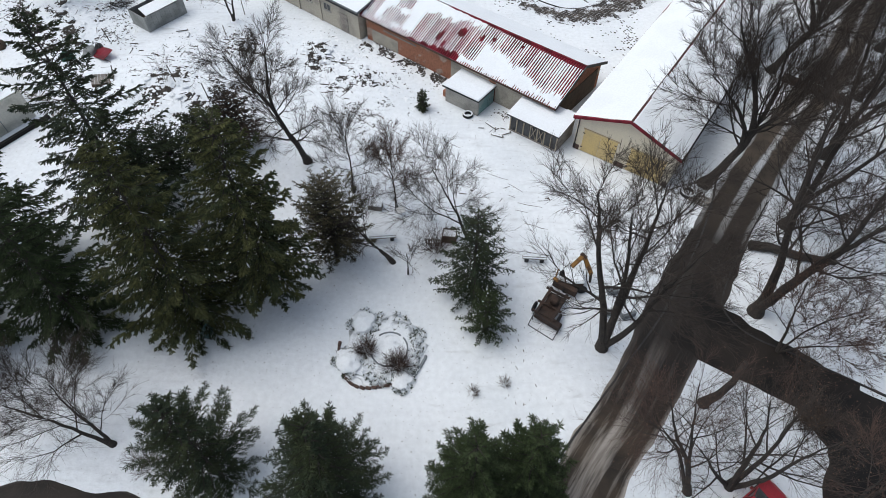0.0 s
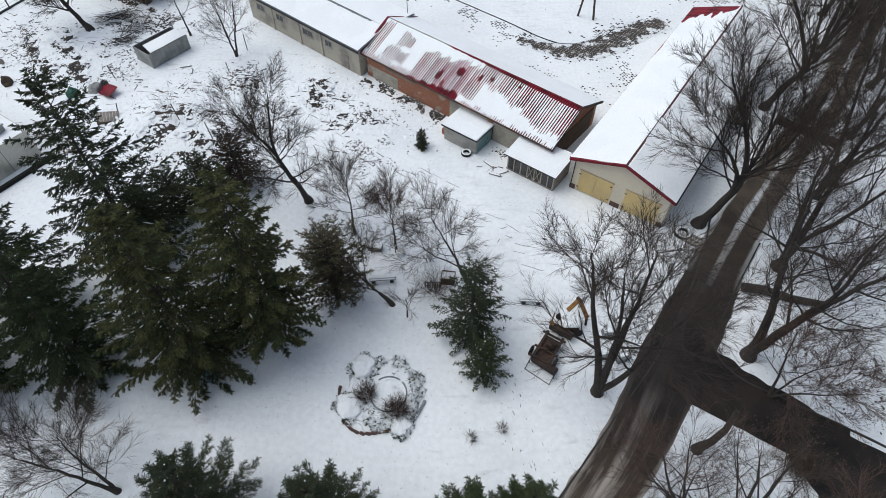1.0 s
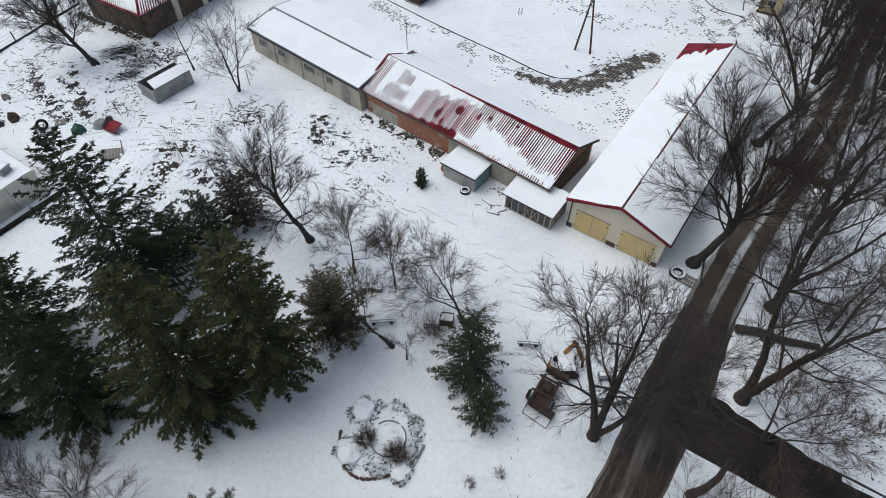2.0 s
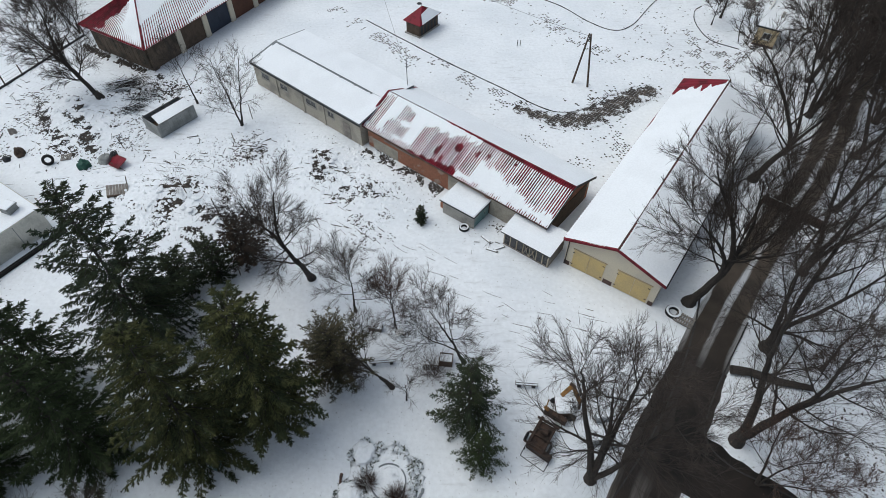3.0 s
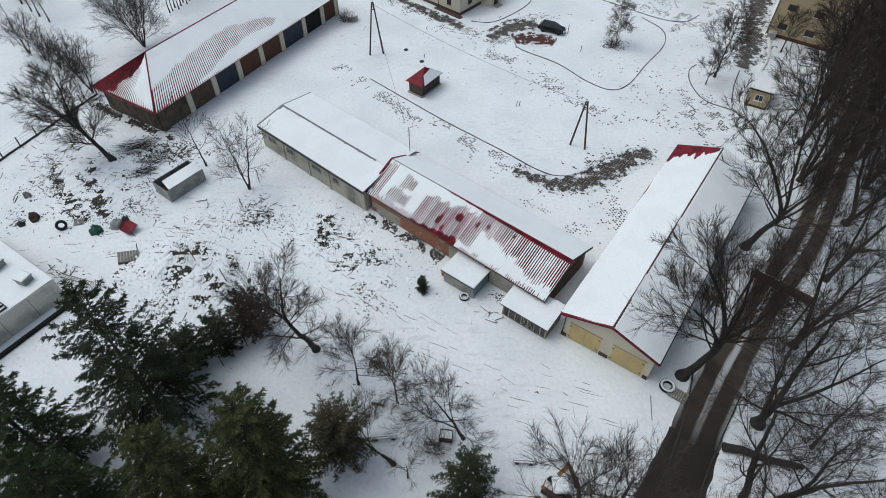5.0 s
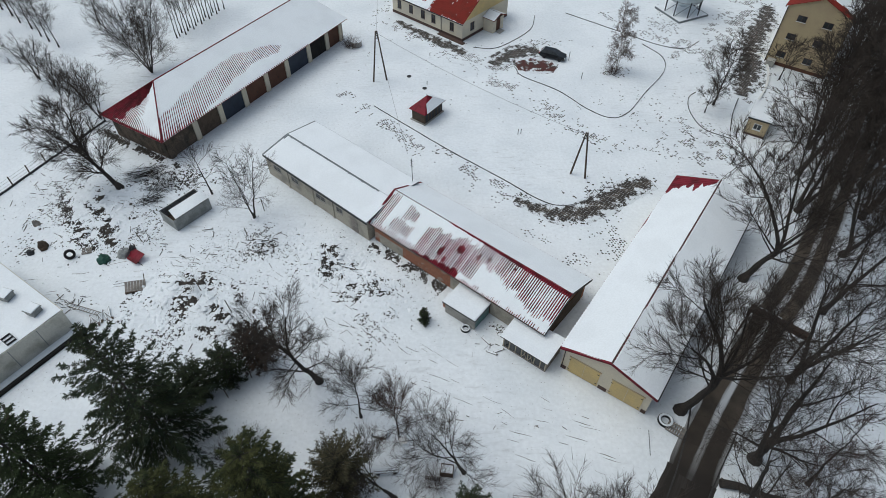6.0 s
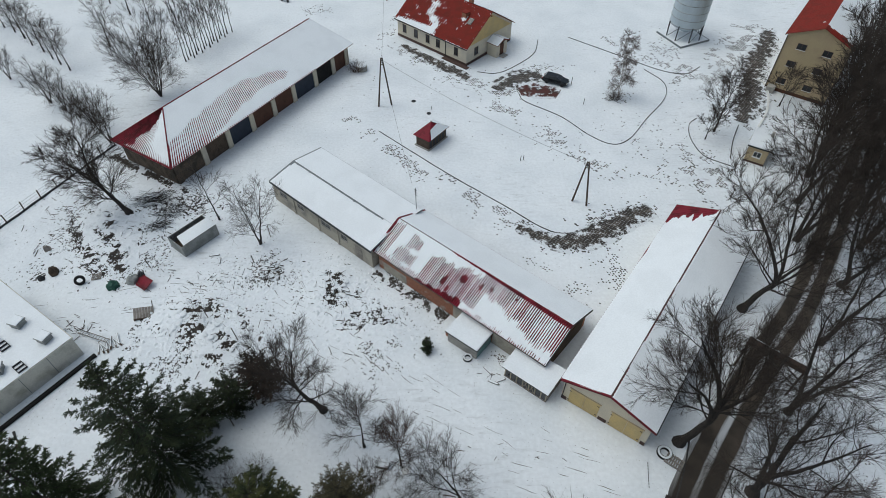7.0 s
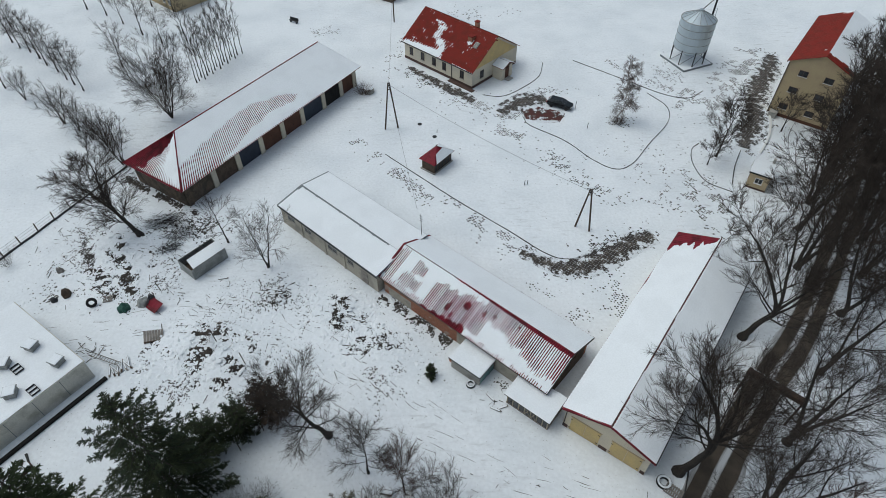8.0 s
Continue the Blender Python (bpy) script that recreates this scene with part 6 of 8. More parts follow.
bare_tree(13.49, 18.05, "leafless tree with dry brown leaves beside the road bend", 14, 10.0, trunk_r=0.20, crown=3.4, limbs=8, branches=6, twigs=5, shoots=4, leaves=0.5, per=2, size=0.045, mat_twig=M_TWIG_RED, twig=0.0058, **ROADSIDE, lines=[
    [(-0.4, 1.1, 2), (-1.6, 2.3, 4.5), (-2.6, 3.3, 7.5)], [(-0.4, 1.5, 3), (-1.0, 2.3, 6), (-1.3, 3.2, 8.5)], [(-1.2, 1.8, 3), (-3.5, 2.2, 6)]])
bare_tree(16.13, 18.35, "leafless spreading tree with dark limbs on the verge", 15, 10.0, trunk_r=0.22, crown=3.4, limbs=8, branches=6, twigs=5, shoots=4, leaves=0.5, per=2, size=0.045, twig=0.006, **ROADSIDE, lines=[
    [(0.1, 0.5, 2.5), (-0.1, 1.0, 6), (-0.8, 1.7, 9)], [(1.2, -0.2, 2), (2.1, 0.0, 5), (2.7, -0.1, 8)], [(-1.5, 0.3, 2), (-3.3, 0.6, 5)], [(1.2, 0.8, 2.5), (2.6, 2.2, 4.8), (4.0, 3.6, 6.6)]])
bare_tree(22.00, 44.20, "leafless lime tree with a bowed trunk beside the barn", 16, 17.0, trunk_r=0.44, crown=5.5, twig=0.0115, rise=1.2, spread=1.0, **{**BIG, "limbs": 8, "branches": 9, "fork": 0.36}, **LANE, lines=[
    [(1.1, 0.0, 2.8), (2.1, 0.5, 5.6), (1.3, 1.7, 9), (-0.7, 2.3, 12.5), (-1.5, 2.7, 14)], [(1.1, 0.0, 2.8), (2.2, 0.5, 5.6), (3.1, 1.7, 9), (2.6, 2.6, 13)],
    [(1.1, 0.0, 2.8), (2.4, 0.5, 5.5), (3.6, 0.4, 7.5), (4.8, 0.5, 11), (5.0, 0.7, 14)], [(1.1, 0.0, 2.8), (1.6, 0.4, 5.2), (-0.1, 0.9, 8), (-3.1, 0.5, 11)]])
bare_tree(33.81, 60.67, LIME, 17, 18.0, trunk_r=0.40, crown=5.6, twig=0.0165, rise=1.0, **BIG, **LANE, lines=[
    [(1.3, 0.4, 2.5), (2.0, 0.1, 5), (0.5, 2.5, 9), (-1.4, 3.9, 12), (-3.2, 4.5, 14)], [(1.3, 0.4, 2.5), (2.3, 0.3, 5), (3.0, 3.0, 9), (2.7, 4.6, 13.5), (2.2, 4.8, 16)],
    [(1.3, 0.4, 2.5), (2.5, 0.3, 5), (4.1, 0.1, 8.5), (5.4, -0.1, 12), (6.4, -0.9, 15)]])
bare_tree(47.08, 64.36, LIME, 18, 17.0, trunk_r=0.36, crown=5.2, twig=0.0165, **BIG, **LANE, lines=[
    [(-0.4, -0.6, 2), (-1.2, 0.8, 6), (-2.4, 1.4, 11), (-3.4, 1.7, 15)], [(0.8, -0.7, 4), (1.6, -1.2, 8), (2.0, -1.8, 12)]])
bare_tree(27.50, 39.30, LIME, 19, 20.0, trunk_r=0.46, crown=4.8, twig=0.0104, **NEAR, **LANE, lines=[
    [(0.0, 0.0, 1.5), (0.3, 0.3, 3.5), (0.3, 0.8, 8.5), (0.2, 0.9, 12.5), (-0.5, 0.5, 16)], [(0.1, 0.0, 1.5), (0.5, 0.1, 3.2), (1.6, -0.7, 7), (2.4, -1.2, 10.5), (2.8, -1.8, 14)],
    [(-0.3, 0.0, 2), (-1.2, 0.2, 7), (-2.2, 0.2, 12)]])
bare_tree(34.00, 47.50, LIME, 20, 17.0, trunk_r=0.34, crown=4.7, twig=0.0116, **NEAR, **LANE, lines=[
    [(0.0, -0.2, 3), (0.2, -0.5, 7), (0.5, -0.5, 10.5), (0.4, -0.8, 14)], [(-0.1, 0.1, 3), (-0.9, 0.7, 7.5), (-1.6, 1.4, 12), (-2.4, 1.1, 15)], [(0.2, -0.6, 4), (1.2, -1.4, 8), (2.2, -1.8, 11)]])
bare_tree(47.90, 79.44, LIME, 21, 19.0, trunk_r=0.36, crown=5.2, twig=0.0185, **BIG, **LANE, lines=[
    [(0.6, -0.3, 3.5), (1.7, -0.8, 7.5), (2.4, -1.5, 12), (2.4, -2.2, 16)], [(0.3, -0.3, 3), (-0.3, 0.8, 8), (-1.3, 1.5, 13)]])
bare_tree(40.94, 55.90, LIME, 28, 17.5, trunk_r=0.30, crown=4.6, twig=0.0122, **NEAR, **LANE, lines=[
    [(1.0, 0.0, 5), (2.2, 0.1, 9), (2.9, 0.2, 13)], [(0.6, 0.3, 3), (0.4, 1.1, 9), (0.3, 1.6, 13)]])
FAR = dict(stems=3, split=0.22, limbs=7, branches=7, twigs=6, shoots=6, crown=4.7, twig=0.0205)
for x, y, h, seed, lx, r in ((44.80, 72.00, 16.0, 22, 0.12, 0.34), (55.24, 76.82, 18.5, 23, 0.0, 0.34), (55.33, 89.59, 19.0, 24, 0.05, 0.34), (62.31, 85.46, 19.0, 25, 0.0, 0.32), (62.47, 98.78, 19.0, 26, 0.04, 0.32), (70.46, 95.53, 19.0, 27, 0.0, 0.32), (52.40, 70.60, 18.0, 71, -0.05, 0.3), (58.80, 81.20, 18.0, 72, 0.0, 0.3), (69.50, 108.80, 19.0, 74, 0.04, 0.32), (77.50, 105.20, 19.0, 75, 0.0, 0.32), (51.60, 85.00, 17.0, 76, 0.04, 0.3), (58.80, 94.20, 18.0, 77, 0.04, 0.3), (66.20, 103.80, 18.0, 78, 0.04, 0.3)):
    bare_tree(x, y, LIME, seed, h, lean=(lx, 0.0), trunk_r=r, **FAR, **LANE)
VERGE = dict(stems=2, split=0.4, limbs=7, branches=6, twigs=5, shoots=5, mat_twig=M_TWIG_RED, twig=0.011, per=1, size=0.05)
bare_tree(31.38, 36.99, "leafless tree with brown twigs on the snowy verge", 29, 9.0, trunk_r=0.14, crown=2.8, leaves=0.25, **VERGE, **ROADSIDE)
bare_tree(33.20, 29.00, "leafless tree with brown twigs on the snowy verge", 30, 9.0, trunk_r=0.14, crown=3.2, leaves=0.4, **VERGE, **ROADSIDE)
bare_tree(23.40, 17.20, "leafless tree with dry brown leaves beside the forecourt", 73, 8.5, trunk_r=0.16, crown=3.0, leaves=0.6, **VERGE, **ROADSIDE)
stub = thing("pollard_stump", pose(16.09, 23.76, 0), "tall cut tree stump with bare grey bark", "stump")
soup = ([], [])
tube(soup, [V((0, 0, -0.1)), V((0.05, 0, 0.5)), V((0.5, 0.0, 1.4)), V((1.2, 0.4, 2.4)), V((1.7, 1.1, 3.8))], [0.44, 0.32, 0.25, 0.22, 0.18], 10)
part("trunk", soup, M_BARK, stub)

# orchard and garden trees
bare_tree(-13.43, 47.43, "leafless garden tree with a curved leaning trunk", 31, 14.0, trunk_r=0.30, crown=3.2, limbs=12, branches=8, twigs=6, shoots=8, fork=0.26, twig=0.0085, spread=1.15, mat_twig=M_TWIG, **GARDEN, lines=[
    [(-0.35, -0.5, 2.2), (-0.9, -1.2, 5.0), (-1.3, -1.7, 8.2), (-0.9, -1.8, 11.0), (-0.6, -1.6, 13.2)], [(-0.35, -0.5, 2.2), (-0.9, -1.2, 5.0), (-1.5, -1.6, 7.8), (-3.0, -1.4, 10.0), (-3.8, -1.2, 11.6)]])
FRUIT = dict(limbs=11, branches=7, twigs=6, shoots=8, spread=1.05, rise=0.9)
bare_tree(-8.90, 43.55, "small leafless fruit tree with a rounded crown", 32, 7.0, trunk_r=0.13, fork=0.34, crown=3.3, twig=0.0078, **FRUIT, **GARDEN)
bare_tree(-5.06, 41.31, "small leafless fruit tree with reddish twigs", 133, 7.0, lean=(-0.05, 0), trunk_r=0.13, fork=0.30, crown=3.4, mat_twig=M_TWIG_RED, twig=0.0078, **FRUIT, **GARDEN)
bare_tree(0.87, 38.11, "leafless fruit tree with a leaning trunk and wide crown", 34, 9.0, lean=(-0.35, 0.0), trunk_r=0.17, fork=0.25, crown=3.9, twig=0.0078, **FRUIT, **GARDEN)
bare_tree(-5.16, 35.82, "old leafless fruit tree leaning over the snow", 35, 5.2, lean=(-0.85, 0.3), trunk_r=0.20, fork=0.35, crown=3.4, twig=0.0078, **FRUIT, **GARDEN)
bare_tree(-3.99, 34.66, "little leafless tree with a thin trunk", 36, 3.0, trunk_r=0.06, fork=0.5, limbs=6, branches=5, twigs=3, shoots=3, crown=1.5, twig=0.007, **GARDEN)
bare_tree(-22.56, 21.48, "leafless tree with two leaning stems on the snow", 37, 8.0, trunk_r=0.16, crown=3.6, limbs=10, branches=8, twigs=7, shoots=8, twig=0.0065, **GARDEN, lines=[[(-1.0, 0.1, 1.4), (-2.4, 0.3, 3.2), (-4.2, 0.5, 5.0), (-5.6, 0.6, 6.4)], [(-0.7, 0.5, 1.5), (-1.6, 1.1, 3.4), (-2.0, 1.6, 5.4)]])
bare_tree(-43.90, 76.40, "large leafless tree with a curved trunk by the fence", 38, 17.0, trunk_r=0.34, crown=3.7, limbs=13, branches=8, twigs=6, shoots=7, twig=0.014, **GARDEN, lines=[
    [(-0.9, 0.2, 1.6), (-2.0, 0.4, 4.0), (-2.6, 0.6, 7.2), (-2.4, 0.8, 10.2), (-2.6, 1.0, 12.0)], [(-0.9, 0.2, 1.6), (-2.1, 0.3, 4.0), (-3.8, 0.2, 6.8), (-5.2, 0.0, 9.0)]])
bare_tree(-24.94, 70.89, "slim leafless tree with several thin stems", 39, 11.5, stems=3, split=0.24, trunk_r=0.14, crown=2.7, limbs=8, branches=5, twigs=4, shoots=4, twig=0.009, **GARDEN)
bare_tree(-31.43, 75.36, "slim leafless tree behind the metal garage", 40, 9.5, lean=(-0.1, 0), trunk_r=0.12, crown=2.7, limbs=9, branches=5, twigs=4, shoots=4, twig=0.010, **GARDEN)
bare_tree(28.21, 105.78, "slender pale birch with drooping fine twigs", 41, 12.5, stems=4, split=0.07, trunk_r=0.08, limbs=12, branches=6, twigs=5, shoots=5, crown=1.35, spread=0.8, twig=0.010, fork=0.18, name="birch_tree", mat_bark=M_BIRCH, mat_twig=M_BIRCHTWIG, rise=-0.8)
bare_tree(41.40, 95.90, "leafless young tree beside the snowy path", 42, 10.5, trunk_r=0.18, limbs=13, branches=7, twigs=6, shoots=6, crown=3.2, fork=0.2, spread=0.85, twig=0.014, group="yard trees", lean=(0.06, 0.0))
bare_tree(39.42, 93.87, "small leafless tree beside the snowy path", 43, 5.5, trunk_r=0.09, limbs=10, branches=6, twigs=5, shoots=5, crown=1.9, twig=0.012, group="yard trees")
bare_tree(54.50, 103.11, "small leafless tree in front of the ochre house", 44, 6.8, trunk_r=0.12, limbs=10, branches=6, twigs=5, shoots=5, crown=2.6, twig=0.014, group="yard trees")
young = bare_tree(-68.23, 113.60, "young leafless tree in an open snowy field", 45, 7.0, trunk_r=0.12, limbs=10, branches=5, twigs=5, shoots=4, crown=2.3, twig=0.008, fork=0.3, group="field trees")
for i, (x, y) in enumerate([(-73.08, 117.45), (-79.25, 122.49), (-85.11, 127.68), (-64.38, 122.12), (-65.47, 135.43), (-60.15, 131.89), (-71.47, 140.35), (-76.66, 144.30), (-82.26, 147.26), (-90.89, 131.74), (-94.86, 138.59), (-83.00, 114.22), (-70.80, 115.60), (-76.00, 120.20), (-82.00, 125.20), (-88.20, 129.60), (-57.20, 136.20), (-62.60, 146.20), (-68.40, 149.00)]):
    copy_thing(young, pose(x, y, 0, 0, 0, 47 * i) @ Matrix.Scale(0.95 + 0.08 * (i % 5), 4))
slim = bare_tree(-48.45, 116.78, "slim leafless sapling in a row behind the garages", 46, 12.0, trunk_r=0.11, fork=0.30, limbs=9, branches=4, twigs=4, shoots=3, crown=2.0, spread=0.6, twig=0.009, group="sapling row", rise=1.6)
for i in range(17):
    copy_thing(slim, pose(-48.45 + 0.30 * (i + 1) + 0.7 * math.sin(i * 2.1), 116.78 + 0.66 * (i + 1), 0, 0, 0, 77 * i) @ Matrix.Scale(0.85 + 0.07 * (i % 4), 4))
bare_tree(-49.17, 105.20, "broad leafless tree with many upright stems behind garages", 47, 13.5, stems=11, split=0.40, trunk_r=0.10, fork=0.14, limbs=9, branches=6, twigs=4, shoots=5, crown=3.4, spread=0.95, twig=0.0095, rise=0.9)
hedge = bare_tree(-57.06, 97.17, "leafless bushy thicket tree along the field edge", 48, 6.3, stems=5, split=0.42, trunk_r=0.08, limbs=6, branches=5, twigs=4, shoots=3, crown=1.8, spread=0.85, twig=0.0066, group="thicket")
for i, (x, y) in enumerate([(-60.08, 98.74), (-63.36, 101.01), (-66.79, 103.09), (-77.34, 110.53), (-54.89, 94.56), (-52.6, 92.2)]):
    copy_thing(hedge, pose(x, y, 0, 0, 0, 60 * i) @ Matrix.Scale(0.9 + 0.12 * (i % 3), 4))

# needle trees
SPRUCE = "tall dark green spruce with drooping separate boughs"
TALL = dict(group="spruces", forks=11, twigs=13, snow=0.012, strip_w=0.048)
conifer(-26.40, 40.80, SPRUCE, 51, 18.5, 6.9, M_SPRUCE, shape=0.66, whorl=0.92, per=7, droop=0.42, lift=0.12, length=0.40, ragged=0.30, **TALL)
conifer(-33.60, 36.00, SPRUCE, 52, 17.0, 5.5, M_DEEP, shape=0.70, whorl=0.95, per=7, droop=0.42, lift=0.10, length=0.40, **TALL)
conifer(-27.50, 30.40, SPRUCE, 53, 15.5, 4.7, M_DEEP, shape=0.66, whorl=0.95, per=7, droop=0.46, lift=0.08, length=0.40, **TALL)
conifer(-19.45, 30.90, "large olive spruce with dense yellowish needles", 54, 17.0, 5.6, M_OLIVE, shape=0.60, whorl=0.76, per=8, droop=0.50, lift=0.10, ragged=0.24, hang=0.8, **TALL)
conifer(-13.95, 32.75, "large olive spruce with dense needles and bare base", 55, 17.5, 4.7, M_OLIVE, shape=0.48, whorl=0.74, per=8, droop=0.46, lift=0.10, ragged=0.24, low=0.14, hang=0.8, **TALL)
conifer(-34.60, 28.80, SPRUCE, 56, 15.0, 4.8, M_DEEP, shape=0.66, whorl=0.95, per=7, droop=0.46, lift=0.08, length=0.40, **TALL)
conifer(-40.50, 31.50, SPRUCE, 57, 17.0, 6.0, M_DEEP, shape=0.66, whorl=0.95, per=7, droop=0.44, lift=0.08, length=0.40, **TALL)
FIR = "bushy green fir growing from the snow"
FIRSHAPE = dict(whorl=0.66, droop=0.10, lift=0.34, group="small firs", name="fir", length=0.29, strip_w=0.029, forks=12, twigs=12, hang=0.15)
conifer(-15.20, 19.30, FIR, 61, 11.0, 3.9, M_SPRUCE, per=8, snow=0.02, shape=0.70, ragged=0.34, **FIRSHAPE)
conifer(-7.75, 17.70, FIR, 62, 13.0, 4.1, M_SPRUCE, per=9, snow=0.01, shape=0.72, ragged=0.26, **FIRSHAPE)
conifer(0.05, 17.27, FIR, 63, 11.2, 3.0, M_DEEP, per=9, shape=0.50, ragged=0.24, **FIRSHAPE)
conifer(3.10, 17.78, FIR, 64, 10.8, 2.8, M_DEEP, per=9, shape=0.50, ragged=0.24, **FIRSHAPE)
conifer(0.95, 32.60, "dark green spruce with snow on its tips", 65, 9.6, 3.0, M_SPRUCE, whorl=0.55, per=8, twigs=10, shape=0.5, ragged=0.38, group="garden firs", name="fir", snow=0.03, length=0.26, strip_w=0.038, forks=7)
conifer(1.75, 29.50, "small dark green spruce with snow on its tips", 66, 4.8, 2.1, M_DEEP, whorl=0.46, per=7, shape=0.7, droop=0.15, lift=0.2, ragged=0.35, group="garden firs", name="fir", snow=0.03, length=0.22, strip_w=0.034, forks=7)
conifer(-9.70, 36.50, "rounded olive-brown thuja with loose needles", 67, 8.0, 3.0, M_BROWNGREEN, whorl=0.46, per=9, twigs=9, shape=0.32, droop=0.0, lift=0.45, name="thuja", length=0.30, strip_w=0.038, ragged=0.4)
conifer(-3.03, 54.77, "very small dark green spruce alone on the snow", 68, 2.2, 0.9, M_SPRUCE, per=6, whorl=0.26, twigs=6, length=0.2, strip_w=0.04, name="fir")
YEW = dict(whorl=0.46, shape=0.36, droop=0.05, lift=0.3, name="yew", length=0.26, strip_w=0.042, ragged=0.22, per=9)
conifer(-19.90, 49.60, "round rusty-brown yew beside the bushes", 69, 6.0, 2.6, M_RUST, **YEW)
conifer(-22.30, 47.60, "dark green yew bush with a dense crown", 70, 5.0, 2.4, M_SPRUCE, **YEW)
conifer(-24.90, 46.10, "dark green yew bush with a dense crown", 71, 4.8, 2.4, M_SPRUCE, **YEW)
conifer(-27.20, 44.60, "dark green yew bush with a dense crown", 72, 3.8, 2.0, M_DEEP, **YEW)

# shrubs
shrub(-6.84, 27.98, "small reddish leafless shrub in the flower bed", 81, 1.2, 0.9, 130, M_TWIG_RED, group="bed shrubs")
shrub(-4.47, 26.80, "small reddish leafless shrub in the flower bed", 82, 1.3, 1.1, 190, M_TWIG_RED, group="bed shrubs")
shrub(0.67, 24.73, "tuft of dry grass poking through snow", 83, 0.7, 0.6, 50, M_WOOD, name="grass_tuft", group="grass tufts", depth=1)
shrub(2.84, 25.36, "tuft of dry grass poking through snow", 84, 0.7, 0.6, 50, M_WOOD, name="grass_tuft", group="grass tufts", depth=1)
shrub(-1.76, 37.00, "leafless brown bush between the fruit trees", 85, 2.6, 1.5, 90, M_TWIG_RED)
shrub(-2.24, 40.27, "upright leafless grey bush", 86, 2.0, 0.9, 26, M_TWIG)
shrub(-19.81, 20.09, "leafless reddish shrub at the foot of a fir", 87, 1.8, 1.3, 70, M_TWIG_RED)
shrub(-16.98, 113.44, "spiky leafless shrub beside a concrete ring", 88, 2.0, 1.7, 130, M_TWIG_RED)
shrub(-29.04, 58.32, "thin leafless shrub on a rubble mound", 89, 3.2, 0.8, 12, M_TWIG_RED)
shrub(-39.87, 78.61, "leafless grey bush below the garage wall", 90, 2.2, 1.8, 34, M_TWIG)
shrub(-37.55, 77.59, "leafless grey bush below the garage wall", 91, 2.0, 1.6, 30, M_TWIG)
shrub(-59.32, 70.63, "leafless bush at the fence", 92, 2.6, 1.8, 30, M_TWIG)
shrub(27.43, 105.10, "dark low bush round the birch stems", 93, 1.7, 1.7, 110, M_TWIG_RED)
shrub(22.55, 22.38, "round clipped brown bush on the island tip", 94, 1.3, 1.0, 110, M_TWIG_RED, leaves=0.6, leaf_mat=M_RUST)
for x, y, h, w, n, seed in ((-20.8, 39.3, 2.6, 1.9, 120, 95), (-18.6, 40.6, 2.2, 1.6, 90, 98)):
    bush = shrub(x, y, "leafless bush bent under lying snow beside the spruces", seed, h, w, n, M_TWIG, group="snowy bushes", r=0.014)
    laden = ([], [])
    rg = random.Random(seed)
    for _ in range(260):
        a, d = rg.uniform(0, 6.28), w * math.sqrt(rg.random())
        p = V((d * math.cos(a), d * math.sin(a), h * (1.05 - 0.45 * (d / w) ** 2) * rg.uniform(0.6, 1.0)))
        q = p + V((rg.uniform(-0.3, 0.3), rg.uniform(-0.3, 0.3), rg.uniform(-0.1, 0.2)))
        tube(laden, [p, p.lerp(q, 0.5) + V((0, 0, 0.03)), q], [0.015, 0.032, 0.012], 4)
    tagged(part("snow_dusting", laden, M_ROOFSNOW, bush, "snow lying along the twigs"), kind="stuff")
shrub(20.11, 31.16, "small dark shrub at the kerb corner", 96, 0.7, 0.6, 26, M_TWIG)

# ---- flower bed ----
bed = thing("flower_bed", pose(-5.53, 28.14, 0), "round snowy flower bed with brick edging and cushions", "flower bed")
rng = random.Random(500)
for k in range(50):
    a = 2 * math.pi * k / 50
    if not (23 < k < 40 or 42 < k < 49):
        continue
    r = 3.1 + 0.25 * math.sin(2 * a + 0.6) + 0.12 * math.sin(5 * a)
    bm = bmesh.new()
    box(bm, -0.19, 0.19, -0.10, 0.10, -0.1, 0.14 + rng.uniform(-0.03, 0.03), pose(r * math.cos(a), r * 1.02 * math.sin(a), 0, rng.uniform(-6, 6), rng.uniform(-6, 6), math.degrees(a) + 90 + rng.uniform(-5, 5)), bevel=0.03)
    part("edging_stone", bm, M_PLINTH if k < 44 else M_STRIP, bed)
for k in range(30):
    a = 2 * math.pi * k / 30
    if k in (4, 11, 12, 16):
        continue
    bm = bmesh.new()
    box(bm, -0.15, 0.15, -0.05, 0.05, -0.1, 0.20 + rng.uniform(-0.02, 0.02), pose(0.35 + 1.3 * math.cos(a), -0.1 + 1.35 * math.sin(a), 0, 0, 0, math.degrees(a) + 90 + rng.uniform(-4, 4)), bevel=0.02)
    part("ring_stone", bm, M_STRIP, bed)


def mound(parent, x, y, r, h, seed, name="snow_cushion"):
    bm = bmesh.new()
    bmesh.ops.create_icosphere(bm, subdivisions=4, radius=1.0)
    for v in bm.verts:
        f = 1 + 0.25 * noise.noise(v.co * 2.0 + V((seed, 0, 0))) + 0.20 * noise.noise(v.co * 5.0 + V((0, seed, 0)))
        v.co = V((v.co.x * r * f + x, v.co.y * r * f + y, max(-0.1, v.co.z * h * f)))
    return smooth(part(name, bm, M_ROOFSNOW, parent))


mound(bed, 0.0, 0.0, 2.85, 0.12, 6.0, "bed_snow")
mound(bed, 0.35, -0.1, 1.2, 0.24, 1.0, "snow_dome")
mound(bed, -1.6, 2.1, 0.95, 0.45, 2.0)
mound(bed, -2.5, -1.0, 1.0, 0.45, 3.0)
mound(bed, 1.3, -2.5, 0.75, 0.35, 4.0)


